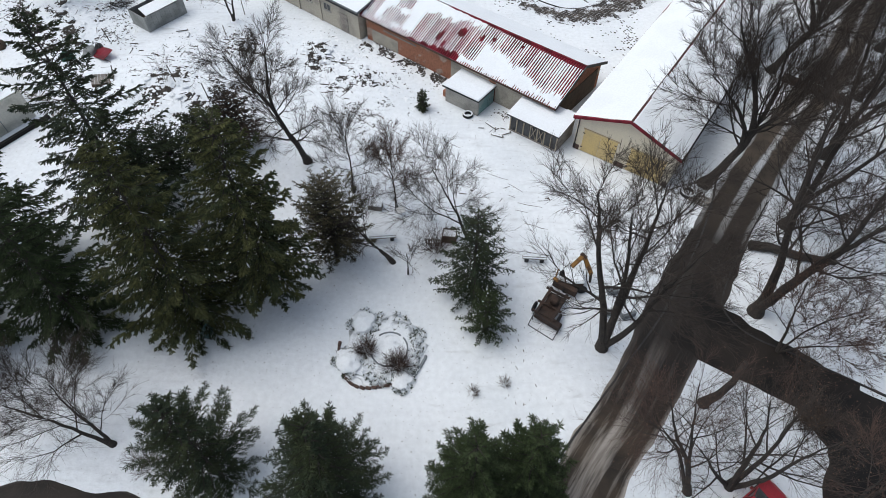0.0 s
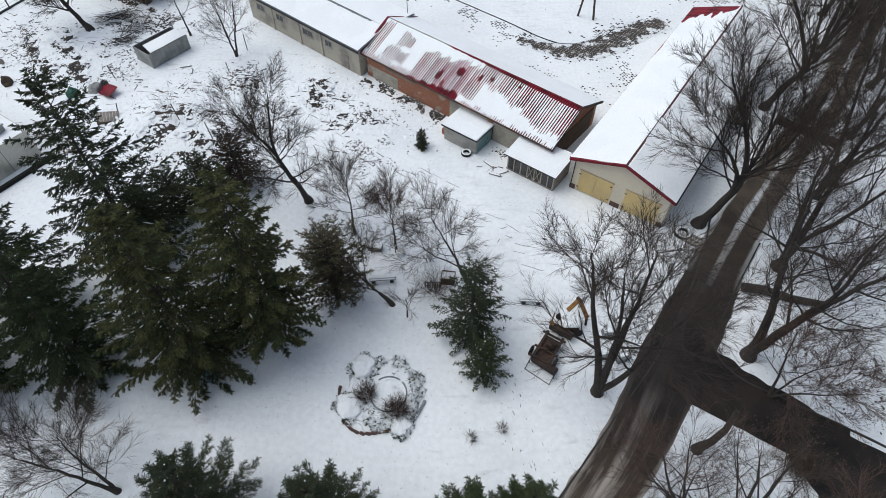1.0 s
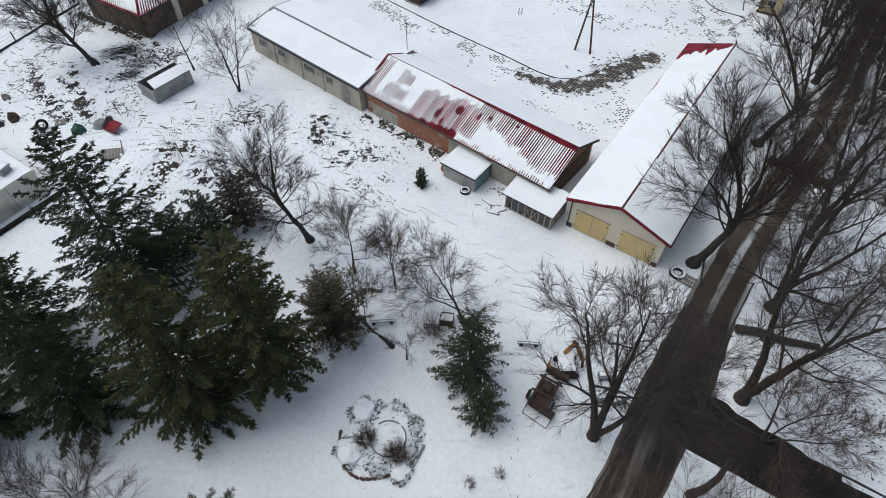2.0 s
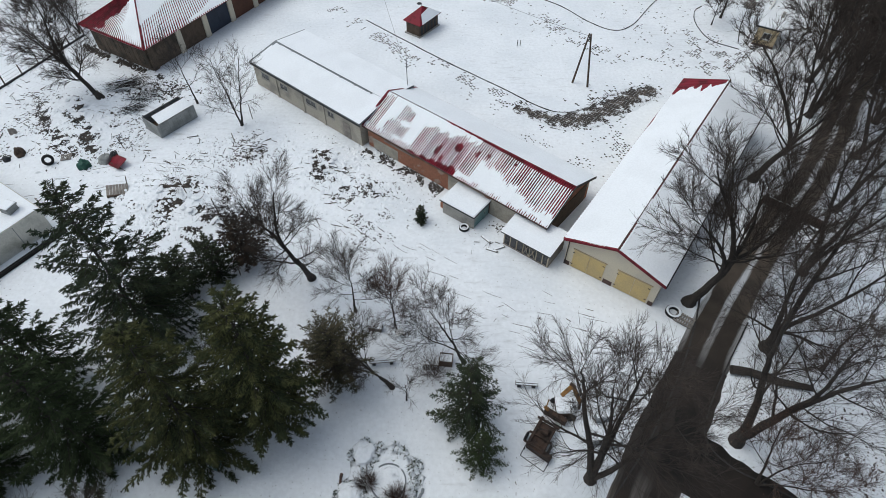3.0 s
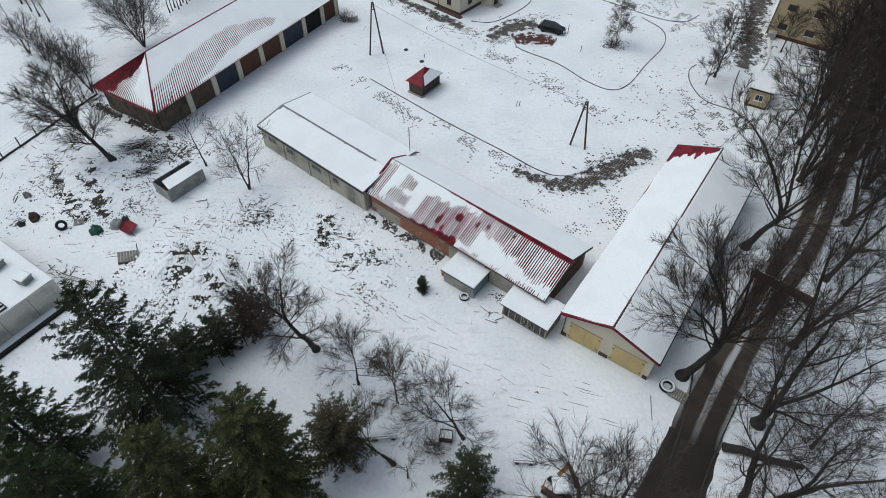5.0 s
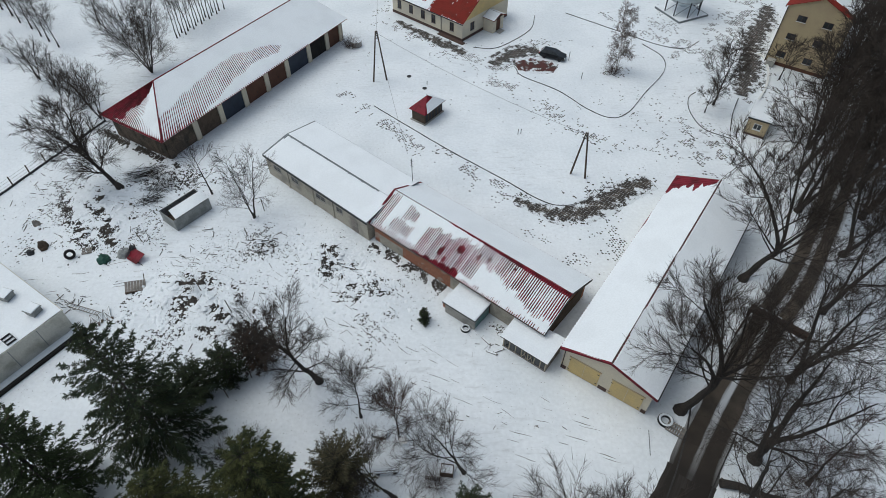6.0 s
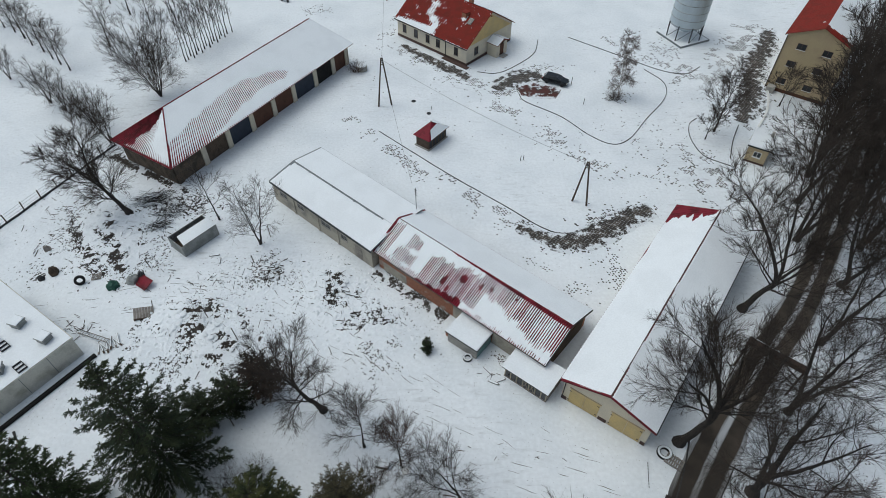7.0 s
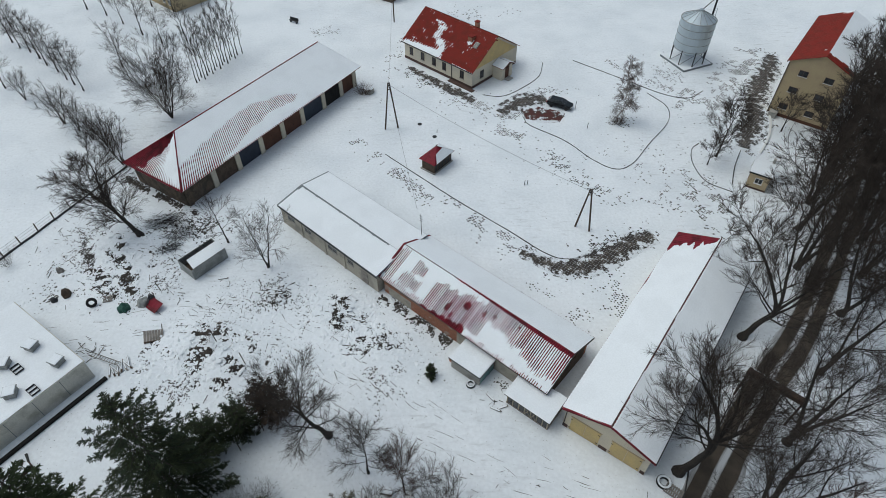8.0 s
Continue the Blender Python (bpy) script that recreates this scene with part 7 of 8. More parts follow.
def sprigs(parent, spots, seed, material, size=0.28, name="winter_foliage"):
    """Low tufts of small stiff leaves, joined."""
    rg = random.Random(seed)
    vs, fs = [], []
    for x, y, n, rr in spots:
        for _ in range(n):
            a, d = rg.uniform(0, 6.28), rr * math.sqrt(rg.random())
            c = V((x + d * math.cos(a), y + d * math.sin(a), rg.uniform(0.0, 0.12)))
            for _ in range(5):
                q = rnd_dir(rg)
                q.z = abs(q.z) + 0.25
                tip = c + q.normalized() * size * rg.uniform(0.5, 1.2)
                w = q.cross(V((0, 0, 1))).normalized() * size * 0.13
                k = len(vs)
                vs += [tuple(c - w), tuple(c + w), tuple(tip)]
                fs.append((k, k + 1, k + 2))
    return tagged(part(name, (vs, fs), material, parent), kind="stuff")


BED = [(-1.6, 2.9, 40, 0.5), (-2.5, 1.9, 30, 0.4), (-0.8, 1.7, 30, 0.4), (-3.3, -1.0, 36, 0.4), (-2.4, -1.9, 40, 0.5), (-1.6, -0.8, 30, 0.4), (1.3, -3.1, 40, 0.5), (-1.6, 2.0, 54, 1.15), (-2.4, -0.9, 54, 1.2), (1.3, -2.5, 54, 0.95), (2.3, 1.0, 61, 0.7), (2.3, -0.3, 46, 0.6), (1.0, 2.2, 25, 0.9), (-0.4, 2.4, 25, 0.6), (-0.6, -1.9, 54, 0.9), (0.3, -2.3, 46, 0.8), (-1.3, 0.6, 36, 0.6), (2.0, -1.6, 36, 0.5)]
sprigs(bed, BED, 501, M_SPRUCE, 0.22)
sprigs(bed, BED, 502, M_ROOFSNOW, 0.26, "snowy_foliage")

# ---- garden furniture and gear ----
def plank_bench(x, y, ux, uy, label, snow=True, L=1.9):
    b = thing("bench", axes(x, y, ux, uy), label, "bench", "garden benches")
    for y0 in (0.0, 0.2):
        boxpart("seat_plank", (0, L, y0, y0 + 0.17, 0.42, 0.47), M_GREYWOOD, b)
        if snow:
            boxpart("snow_cap", (0.03, L - 0.03, y0 + 0.02, y0 + 0.15, 0.47, 0.55), M_ROOFSNOW, b, bevel=0.025)
    for x0 in (0.2, L - 0.5):
        boxpart("leg_block", (x0, x0 + 0.3, 0.02, 0.35, 0, 0.42), M_DARK, b)
    return b


plank_bench(5.02, 35.73, 0.996, -0.086, "low plank bench topped with snow")
plank_bench(-7.20, 37.83, 0.997, 0.073, "low plank bench topped with snow under fruit trees", L=2.2)
slat = thing("slatted_bench", axes(-18.03, 28.86, 0.285, 0.959), "green slatted garden bench below the spruces", "bench")
for k in range(5):
    boxpart("slat", (0, 1.7, 0.02 + 0.09 * k, 0.09 + 0.09 * k, 0.42, 0.45), M_TEAL, slat)
for k in range(4):
    boxpart("back_slat", (0, 1.7, 0.48 + 0.03 * k, 0.51 + 0.03 * k, 0.52 + 0.11 * k, 0.60 + 0.11 * k), M_TEAL, slat)
for x0 in (0.15, 1.45):
    boxpart("leg", (x0, x0 + 0.07, 0.05, 0.5, 0, 0.42), M_DARK, slat)
crate = thing("timber_box", axes(-7.58, 41.42, 0.983, -0.182), "low weathered timber box capped with snow", "box")
boxpart("box_side", (0, 1.2, 0, 0.7, 0, 0.55), M_GREYWOOD, crate, bevel=0.02)
boxpart("snow_cap", (-0.03, 1.23, -0.03, 0.73, 0.55, 0.68), M_ROOFSNOW, crate, bevel=0.04)
pit = thing("dark_timber_box", axes(-1.31, 37.80, 0.991, -0.134), "dark open timber box between the bushes", "box")
boxpart("box_side", (0, 1.15, 0, 0.06, 0, 0.8), M_WOOD, pit)
boxpart("box_side", (0, 1.15, 0.84, 0.9, 0, 0.8), M_WOOD, pit)
boxpart("box_end", (0, 0.06, 0.06, 0.84, 0, 0.8), M_WOOD, pit)
boxpart("box_end", (1.09, 1.15, 0.06, 0.84, 0, 0.8), M_WOOD, pit)
boxpart("contents", (0.06, 1.09, 0.06, 0.84, 0, 0.70), M_ROOFSNOW, pit, label="snow filling the box")
pal = thing("standing_pallet", axes(-2.62, 37.44, 0.999, -0.040), "grey pallet panel standing in the snow", "pallet")
for k in range(7):
    boxpart("slat", (0.2 * k, 0.2 * k + 0.11, 0, 0.04, 0.02, 0.9), M_GREYWOOD, pal)
for z in (0.2, 0.7):
    boxpart("rail", (0, 1.31, 0.04, 0.08, z, z + 0.1), M_GREYWOOD, pal)
chair = thing("garden_chair", axes(-4.96, 40.59, 0.970, 0.244), "white metal garden chair dusted with snow", "chair")
for px in (0, 0.6):
    for py in (0, 0.6):
        rod("leg", (px, py, 0), (px, py, 0.45), 0.025, M_WHITE, chair, 6)
boxpart("seat", (-0.04, 0.64, -0.04, 0.64, 0.44, 0.49), M_WHITE, chair)
for px in (0, 0.2, 0.4, 0.6):
    rod("back_bar", (px, 0.6, 0.45), (px, 0.68, 0.95), 0.022, M_WHITE, chair, 6)
boxpart("back_rail", (-0.03, 0.63, 0.64, 0.70, 0.92, 0.98), M_WHITE, chair)

mach = thing("farm_implement", axes(6.45, 29.60, 0.555, 0.832), "old rusty farm implement under branches", "machine")
for y0 in (0.0, 1.25):
    boxpart("frame_beam", (0.2, 2.9, y0, y0 + 0.22, 0.62, 0.86), M_RUSTY, mach, bevel=0.03)
for x0 in (0.3, 1.2, 2.6):
    boxpart("cross_beam", (x0, x0 + 0.14, -0.2, 1.7, 0.70, 0.88), M_RUSTY, mach, bevel=0.02)
for k in range(9):
    rod("tine", (0.35 + 0.3 * k, 0.1 + 0.4 * (k % 4), 0.75), (0.2 + 0.3 * k, 0.1 + 0.4 * (k % 4), 0.0), 0.035, M_RUSTY, mach, 6)
boxpart("deck", (0.4, 2.6, 0.22, 1.25, 0.56, 0.62), M_RUSTY, mach)
boxpart("gear_box", (1.5, 2.1, 0.35, 0.95, 0.80, 1.25), M_RUSTY, mach, bevel=0.08)
rod("lever", (1.3, 0.6, 0.9), (0.7, 1.0, 1.7), 0.03, M_RUSTY, mach, 6)
for y0 in (-0.25, 1.75):
    bm = bmesh.new()
    lathe(bm, [(0.16, -0.08), (0.36, -0.09), (0.42, -0.04), (0.42, 0.04), (0.36, 0.09), (0.16, 0.08)], 18, pose(0.9, y0, 0.42, 90, 0, 0))
    part("wheel", bm, M_RUBBER, mach)
frame_th = thing("steel_trough", axes(5.32, 30.49, 0.784, -0.621), "dark steel trough with a thin tubular frame", "trough")
boxpart("trough", (0, 2.1, 0, 0.55, 0.25, 0.75), M_RUSTY, frame_th, bevel=0.08)
for px in (0.0, 2.1):
    rod("frame_tube", (px, -0.05, 0), (px, -0.05, 0.9), 0.03, M_DARK, frame_th, 6)
    rod("frame_tube", (px, -0.65, 0.0), (px, -0.05, 0.8), 0.03, M_DARK, frame_th, 6)
rod("frame_tube", (0, -0.65, 0.03), (2.1, -0.65, 0.03), 0.03, M_DARK, frame_th, 6)
rod("frame_tube", (0, -0.05, 0.9), (2.1, -0.05, 0.9), 0.03, M_DARK, frame_th, 6)


def beam(name, a, b, w, h, material, parent):
    """A squared bar from a to b, w wide and h deep, with eased edges."""
    a, b = V(a), V(b)
    bm = bmesh.new()
    bmesh.ops.create_cube(bm, size=1.0)
    bmesh.ops.scale(bm, verts=bm.verts, vec=((b - a).length, w, h))
    bmesh.ops.bevel(bm, geom=bm.edges[:], offset=0.03, segments=1, affect="EDGES")
    bmesh.ops.transform(bm, verts=bm.verts, matrix=Matrix.Translation((a + b) / 2) @ (b - a).to_track_quat("X", "Z").to_matrix().to_4x4())
    return part(name, bm, material, parent)


dig = thing("orange_loader", pose(8.6, 33.5, 0), "old orange loader with bent arms and snow on its body", "machine")
boxpart("body", (-0.55, 0.75, -0.65, 0.75, 0.35, 0.95), M_RUSTY, dig, bevel=0.12)
boxpart("snow_cap", (-0.60, 0.80, -0.62, 0.80, 0.93, 1.22), M_ROOFSNOW, dig, bevel=0.13)
beam("bucket", (-1.42, -0.05, 0.55), (0.15, -1.15, 0.55), 0.42, 0.62, M_RUSTY, dig)
beam("bucket_lip", (-1.45, 0.10, 0.88), (-1.15, -0.30, 0.90), 0.30, 0.10, M_ORANGE, dig)
rod("lever", (-1.35, 0.0, 0.8), (-1.20, 0.25, 1.75), 0.05, M_ORANGE, dig, 6)
beam("arm", (0.83, 1.32, 2.0), (-0.05, 0.82, 1.25), 0.34, 0.16, M_ORANGE, dig)
beam("arm", (0.83, 1.32, 2.0), (1.45, 0.30, 0.95), 0.34, 0.16, M_ORANGE, dig)
beam("arm_foot", (1.50, 0.25, 0.0), (1.40, 0.35, 1.1), 0.20, 0.16, M_RUSTY, dig)
rod("pivot_pin", (0.66, 1.52, 1.98), (1.0, 1.12, 1.98), 0.14, M_RUSTY, dig, 10)
for px, py in ((-0.45, -0.72), (0.65, -0.72), (-0.45, 0.82), (0.65, 0.82)):
    bm = bmesh.new()
    lathe(bm, [(0.16, -0.1), (0.34, -0.11), (0.40, -0.05), (0.40, 0.05), (0.34, 0.11), (0.16, 0.1)], 16, pose(px, py, 0.40, 90, 0, 0))
    part("wheel", bm, M_RUBBER, dig)
for x0, y0, a in ((10.45, 30.51, 12), (11.94, 30.25, 20), (11.25, 32.48, 5)):
    blk = thing("concrete_block", pose(x0, y0, 0, 0, 0, a), "grey concrete block with snow on top", "block", "concrete blocks")
    boxpart("block_body", (0, 1.1, 0, 0.65, 0, 0.5), M_STRIP, blk, bevel=0.03)
    boxpart("snow_cap", (0.05, 1.05, 0.2, 0.62, 0.5, 0.6), M_ROOFSNOW, blk, bevel=0.04)

# ---- tyres and scrap ----
def tyre(x, y, r, w, label, tilt=(0, 0), name="tyre"):
    bm = bmesh.new()
    lathe(bm, [(r * 0.55, -w / 2), (r * 0.92, -w / 2), (r, -w / 3), (r, w / 3), (r * 0.92, w / 2), (r * 0.55, w / 2)], 24)
    bmesh.ops.delete(bm, geom=[f for f in bm.faces if len(f.verts) > 4], context="FACES_ONLY")
    n = 24
    bm.verts.ensure_lookup_table()
    for k in range(n):
        bm.faces.new((bm.verts[k], bm.verts[5 * n + k], bm.verts[5 * n + (k + 1) % n], bm.verts[(k + 1) % n]))
    up = w / 2 if not any(tilt) else r * 0.9
    t = thing(name, pose(x, y, ground_height(x, y) + up, tilt[0], tilt[1], 20), label, "tyre", "old tyres")
    part("rubber_ring", bm, M_RUBBER, t)
    return t


def lying_tyre(x, y, r, w, label):
    t = tyre(x, y, r, w, label)
    bm = bmesh.new()
    prof = [(r * 0.60, w / 2 - 0.02), (r * 0.66, w / 2 + 0.05), (r * 0.80, w / 2 + 0.08), (r * 0.92, w / 2 + 0.02)]
    rings = [[bm.verts.new((a * math.cos(2 * math.pi * k / 28), a * math.sin(2 * math.pi * k / 28), z)) for k in range(28)] for a, z in prof]
    for a, b in zip(rings, rings[1:]):
        for k in range(28):
            bm.faces.new((a[k], a[(k + 1) % 28], b[(k + 1) % 28], b[k]))
    smooth(part("snow_ring", bm, M_ROOFSNOW, t))
    return t


lying_tyre(1.43, 53.71, 0.52, 0.26, "tractor tyre lying flat, filled with snow")
lying_tyre(20.27, 43.05, 0.75, 0.3, "big tractor tyre lying flat beside the barn corner")
tyre(-14.39, 72.24, 0.85, 0.3, "large worn tyre leaning at the workshop wall", (70, 20))
tyre(-12.62, 70.65, 0.7, 0.3, "large worn tyre leaning at the workshop wall", (75, -25))
tyre(-45.27, 64.10, 0.62, 0.35, "black tyre standing in the snow", (65, 30))
grate = thing("wooden_pallet", axes(19.93, 42.16, 0.791, -0.612), "weathered pallet stack half under snow", "pallet")
for k in range(8):
    boxpart("slat", (0.22 * k, 0.22 * k + 0.12, 0, 1.2, 0.24, 0.28), M_GREYWOOD, grate)
for y0 in (0.05, 0.55, 1.05):
    boxpart("bearer", (0, 1.7, y0, y0 + 0.1, 0.1, 0.24), M_GREYWOOD, grate)
pl = thing("wooden_pallet", axes(-44.22, 64.47, 0.970, 0.242), "grey pallet lying beside scrap", "pallet")
for k in range(6):
    boxpart("slat", (0.2 * k, 0.2 * k + 0.11, 0, 1.0, 0.14, 0.17), M_GREYWOOD, pl)
for y0 in (0.05, 0.45, 0.85):
    boxpart("bearer", (0, 1.12, y0, y0 + 0.1, 0.03, 0.14), M_GREYWOOD, pl)
sheet = thing("red_metal_sheet", pose(-37.49, 64.08, 0.05, 18, -8, -35), "bent red metal sheet leaning on scrap", "sheet")
bm = bmesh.new()
bmesh.ops.create_grid(bm, x_segments=12, y_segments=8, size=0.5)
for v in bm.verts:
    v.co = V((v.co.x * 2.4, v.co.y * 1.5, 0.35 + 0.08 * math.sin(v.co.x * 5) + 0.05 * fuzz(v.co.x, v.co.y, 3.0)))
ob = part("panel", bm, M_RED, sheet)
so = ob.modifiers.new("thick", "SOLIDIFY")
so.thickness = 0.03
boxpart("prop", (-0.9, 0.9, -0.5, -0.4, -0.1, 0.3), M_WOOD, sheet)


def tarp(x, y, r, h, material, label, seed):
    bm = bmesh.new()
    bmesh.ops.create_icosphere(bm, subdivisions=3, radius=1.0)
    for v in bm.verts:
        f = 1 + 0.35 * noise.noise(v.co * 1.8 + V((seed, 0, 0))) + 0.12 * noise.noise(v.co * 5.0 + V((0, seed, 0)))
        v.co = V((v.co.x * r * f, v.co.y * r * f * 0.8, max(-0.1, v.co.z * h * f)))
    t = thing("covered_heap", pose(x, y, ground_height(x, y), 0, 0, 30 * seed), label, "heap", "scrap heaps")
    part("cover", bm, material, t)
    return t


tarp(-41.20, 63.55, 0.75, 0.9, M_GREENTARP, "heap under a dark green tarpaulin", 1)
tarp(-39.11, 64.60, 0.8, 0.8, M_SHEET, "grey sheeting heap with snow patches", 2)
tarp(-38.41, 65.31, 0.5, 0.6, M_DARK, "dark scrap heap behind grey sheeting", 3)
tarp(-49.37, 65.83, 0.7, 0.9, M_RUST, "brown brushwood heap in the snow", 4)
tarp(-50.54, 64.83, 0.5, 0.5, M_DARK, "dark debris heap in the snow", 5)
tarp(-51.96, 69.65, 0.5, 0.7, M_GREYWOOD, "grey brushwood heap in the snow", 6)


def brush_heap(x, y, turn, length, width, height, n, material, label, seed, fan=0.5):
    """Cut branches thrown on a pile, most of them lying one way, with snow caught among them."""
    rng = random.Random(seed)
    t = thing("brush_heap", pose(x, y, ground_height(x, y), 0, 0, turn), label, "brush heap", "brush heaps")
    sticks, snow = ([], []), ([], [])
    for i in range(n):
        a = rng.gauss(0, fan)
        p = V((rng.gauss(0, length * 0.2), rng.gauss(0, width * 0.25), 0))
        top = height * max(0.05, 1 - (p.x / length) ** 2 * 4 - (p.y / width) ** 2 * 4) * rng.random()
        d = V((math.cos(a), math.sin(a), rng.gauss(0.05, 0.16)))
        h = length * rng.uniform(0.18, 0.42)
        pts = [p - d * h, p + V((0, 0, 0.06 * rng.random())), p + d * h]
        pts = [V((q.x, q.y, max(0.02, q.z + top))) for q in pts]
        r = rng.uniform(0.010, 0.032)
        tube(sticks, pts, [r, r * 0.8, r * 0.3], 4)
        if i % 4 == 0:
            tube(snow, [q + V((0, 0, r + 0.02)) for q in pts], [0.01, rng.uniform(0.03, 0.06), 0.01], 5)
    part("branch_tangle", sticks, material, t)
    part("caught_snow", snow, M_ROOFSNOW, t)
    return t


brush_heap(-42.0, 78.9, 205, 4.6, 3.0, 0.9, 130, M_BARK, "pile of thin grey cut branches in snow", 11, 0.45)
brush_heap(-38.6, 76.6, 20, 3.6, 2.2, 0.8, 110, M_BARK, "pile of dark branches half under snow", 12, 0.9)
brush_heap(-39.2, 74.0, 200, 3.4, 2.0, 0.6, 90, M_BARK, "low pile of dark branches half under snow", 13, 0.8)
lid = thing("sheet_ramp", pose(-36.02, 59.54, 0.15, 14, 10, 20), "grey boarded ramp tilted on the mound edge", "ramp")
for k in range(7):
    boxpart("board", (-1.1 + 0.31 * k, -0.82 + 0.31 * k, -0.7, 0.7, 0.1, 0.15), M_GREYWOOD, lid)
boxpart("frame_rail", (-1.1, 1.1, -0.75, -0.65, -0.15, 0.18), M_WOOD, lid)
rod("pole_stub", (0.9, 0.6, -0.3), (1.0, 0.9, 1.1), 0.05, M_WOOD, lid)
ring = thing("concrete_ring", pose(-16.05, 114.12, 0), "short concrete well ring with snowy lid", "well ring")
bm = bmesh.new()
lathe(bm, [(0.95, 0), (0.95, 0.85), (0.85, 0.9), (0.5, 0.9)], 20)
part("ring_wall", bm, M_GREY, ring)
bm = bmesh.new()
lathe(bm, [(0.9, 0.9), (0.88, 0.98), (0.6, 1.04), (0.1, 1.06)], 20)
part("snow_cap", bm, M_ROOFSNOW, ring)
for x, y in ((-6.41, 104.09), (-3.78, 100.51)):
    lidm = thing("manhole_cover", pose(x, y, 0), "dark round manhole cover bare of snow", "manhole", "manholes")
    bm = bmesh.new()
    lathe(bm, [(0.36, -0.02), (0.36, 0.05), (0.3, 0.06), (0.05, 0.065)], 18)
    part("cover_disc", bm, M_DARK, lidm)
for x, y, h in ((10.16, 88.30, 0.9), (10.60, 88.47, 0.8), (20.71, 109.12, 1.6), (-3.42, 101.67, 0.6), (21.95, 103.35, 1.1)):
    ps = thing("short_post", pose(x, y, 0), "short dark post standing in the snow", "post", "short posts")
    rod("post_shaft", (0, 0, -0.1), (0.03, 0.02, h), 0.05, M_DARK, ps, 7)
for x, y, lx, ly, h in ((-28.24, 58.70, -0.35, 0.25, 1.9), (-24.08, 55.65, -0.3, 0.2, 1.9), (-25.08, 67.61, -0.1, 0.1, 1.3), (-37.71, 66.65, -0.3, 0.1, 1.6), (-35.84, 70.39, -0.5, 0.3, 1.4), (-20.34, 47.85, 0.0, 0.1, 1.3), (-22.16, 45.65, -0.2, 0.2, 1.2), (-23.90, 72.10, -0.1, 0.3, 1.9)):
    ps = thing("leaning_stake", pose(x, y, ground_height(x, y)), "thin weathered stake leaning in the snow", "stake", "stakes")
    rod("stake_shaft", (0, 0, -0.2), (lx, ly, h), 0.05, M_WOOD, ps, 6)
seat = thing("far_bench", axes(-36.18, 141.95, 0.881, -0.472), "dark far-off bench heap at the field edge", "bench")
boxpart("seat_plank", (0, 2.2, 0, 0.5, 0.42, 0.5), M_DARK, seat)
boxpart("back_plank", (0, 2.2, 0.5, 0.58, 0.5, 1.0), M_DARK, seat)
for x0 in (0.2, 1.8):
    boxpart("leg", (x0, x0 + 0.2, 0.05, 0.5, 0, 0.42), M_DARK, seat)
hose = thing("bent_pipe", pose(18.94, 41.20, 0), "thin dark pipe run lying on the snow", "pipe")
for k in range(9):
    rod("pipe_length", (-0.5 - 0.05 * k, 0.9 - 0.28 * k, 0.04), (-0.52 - 0.05 * k, 0.72 - 0.28 * k, 0.04), 0.035, M_DARK, hose, 6)

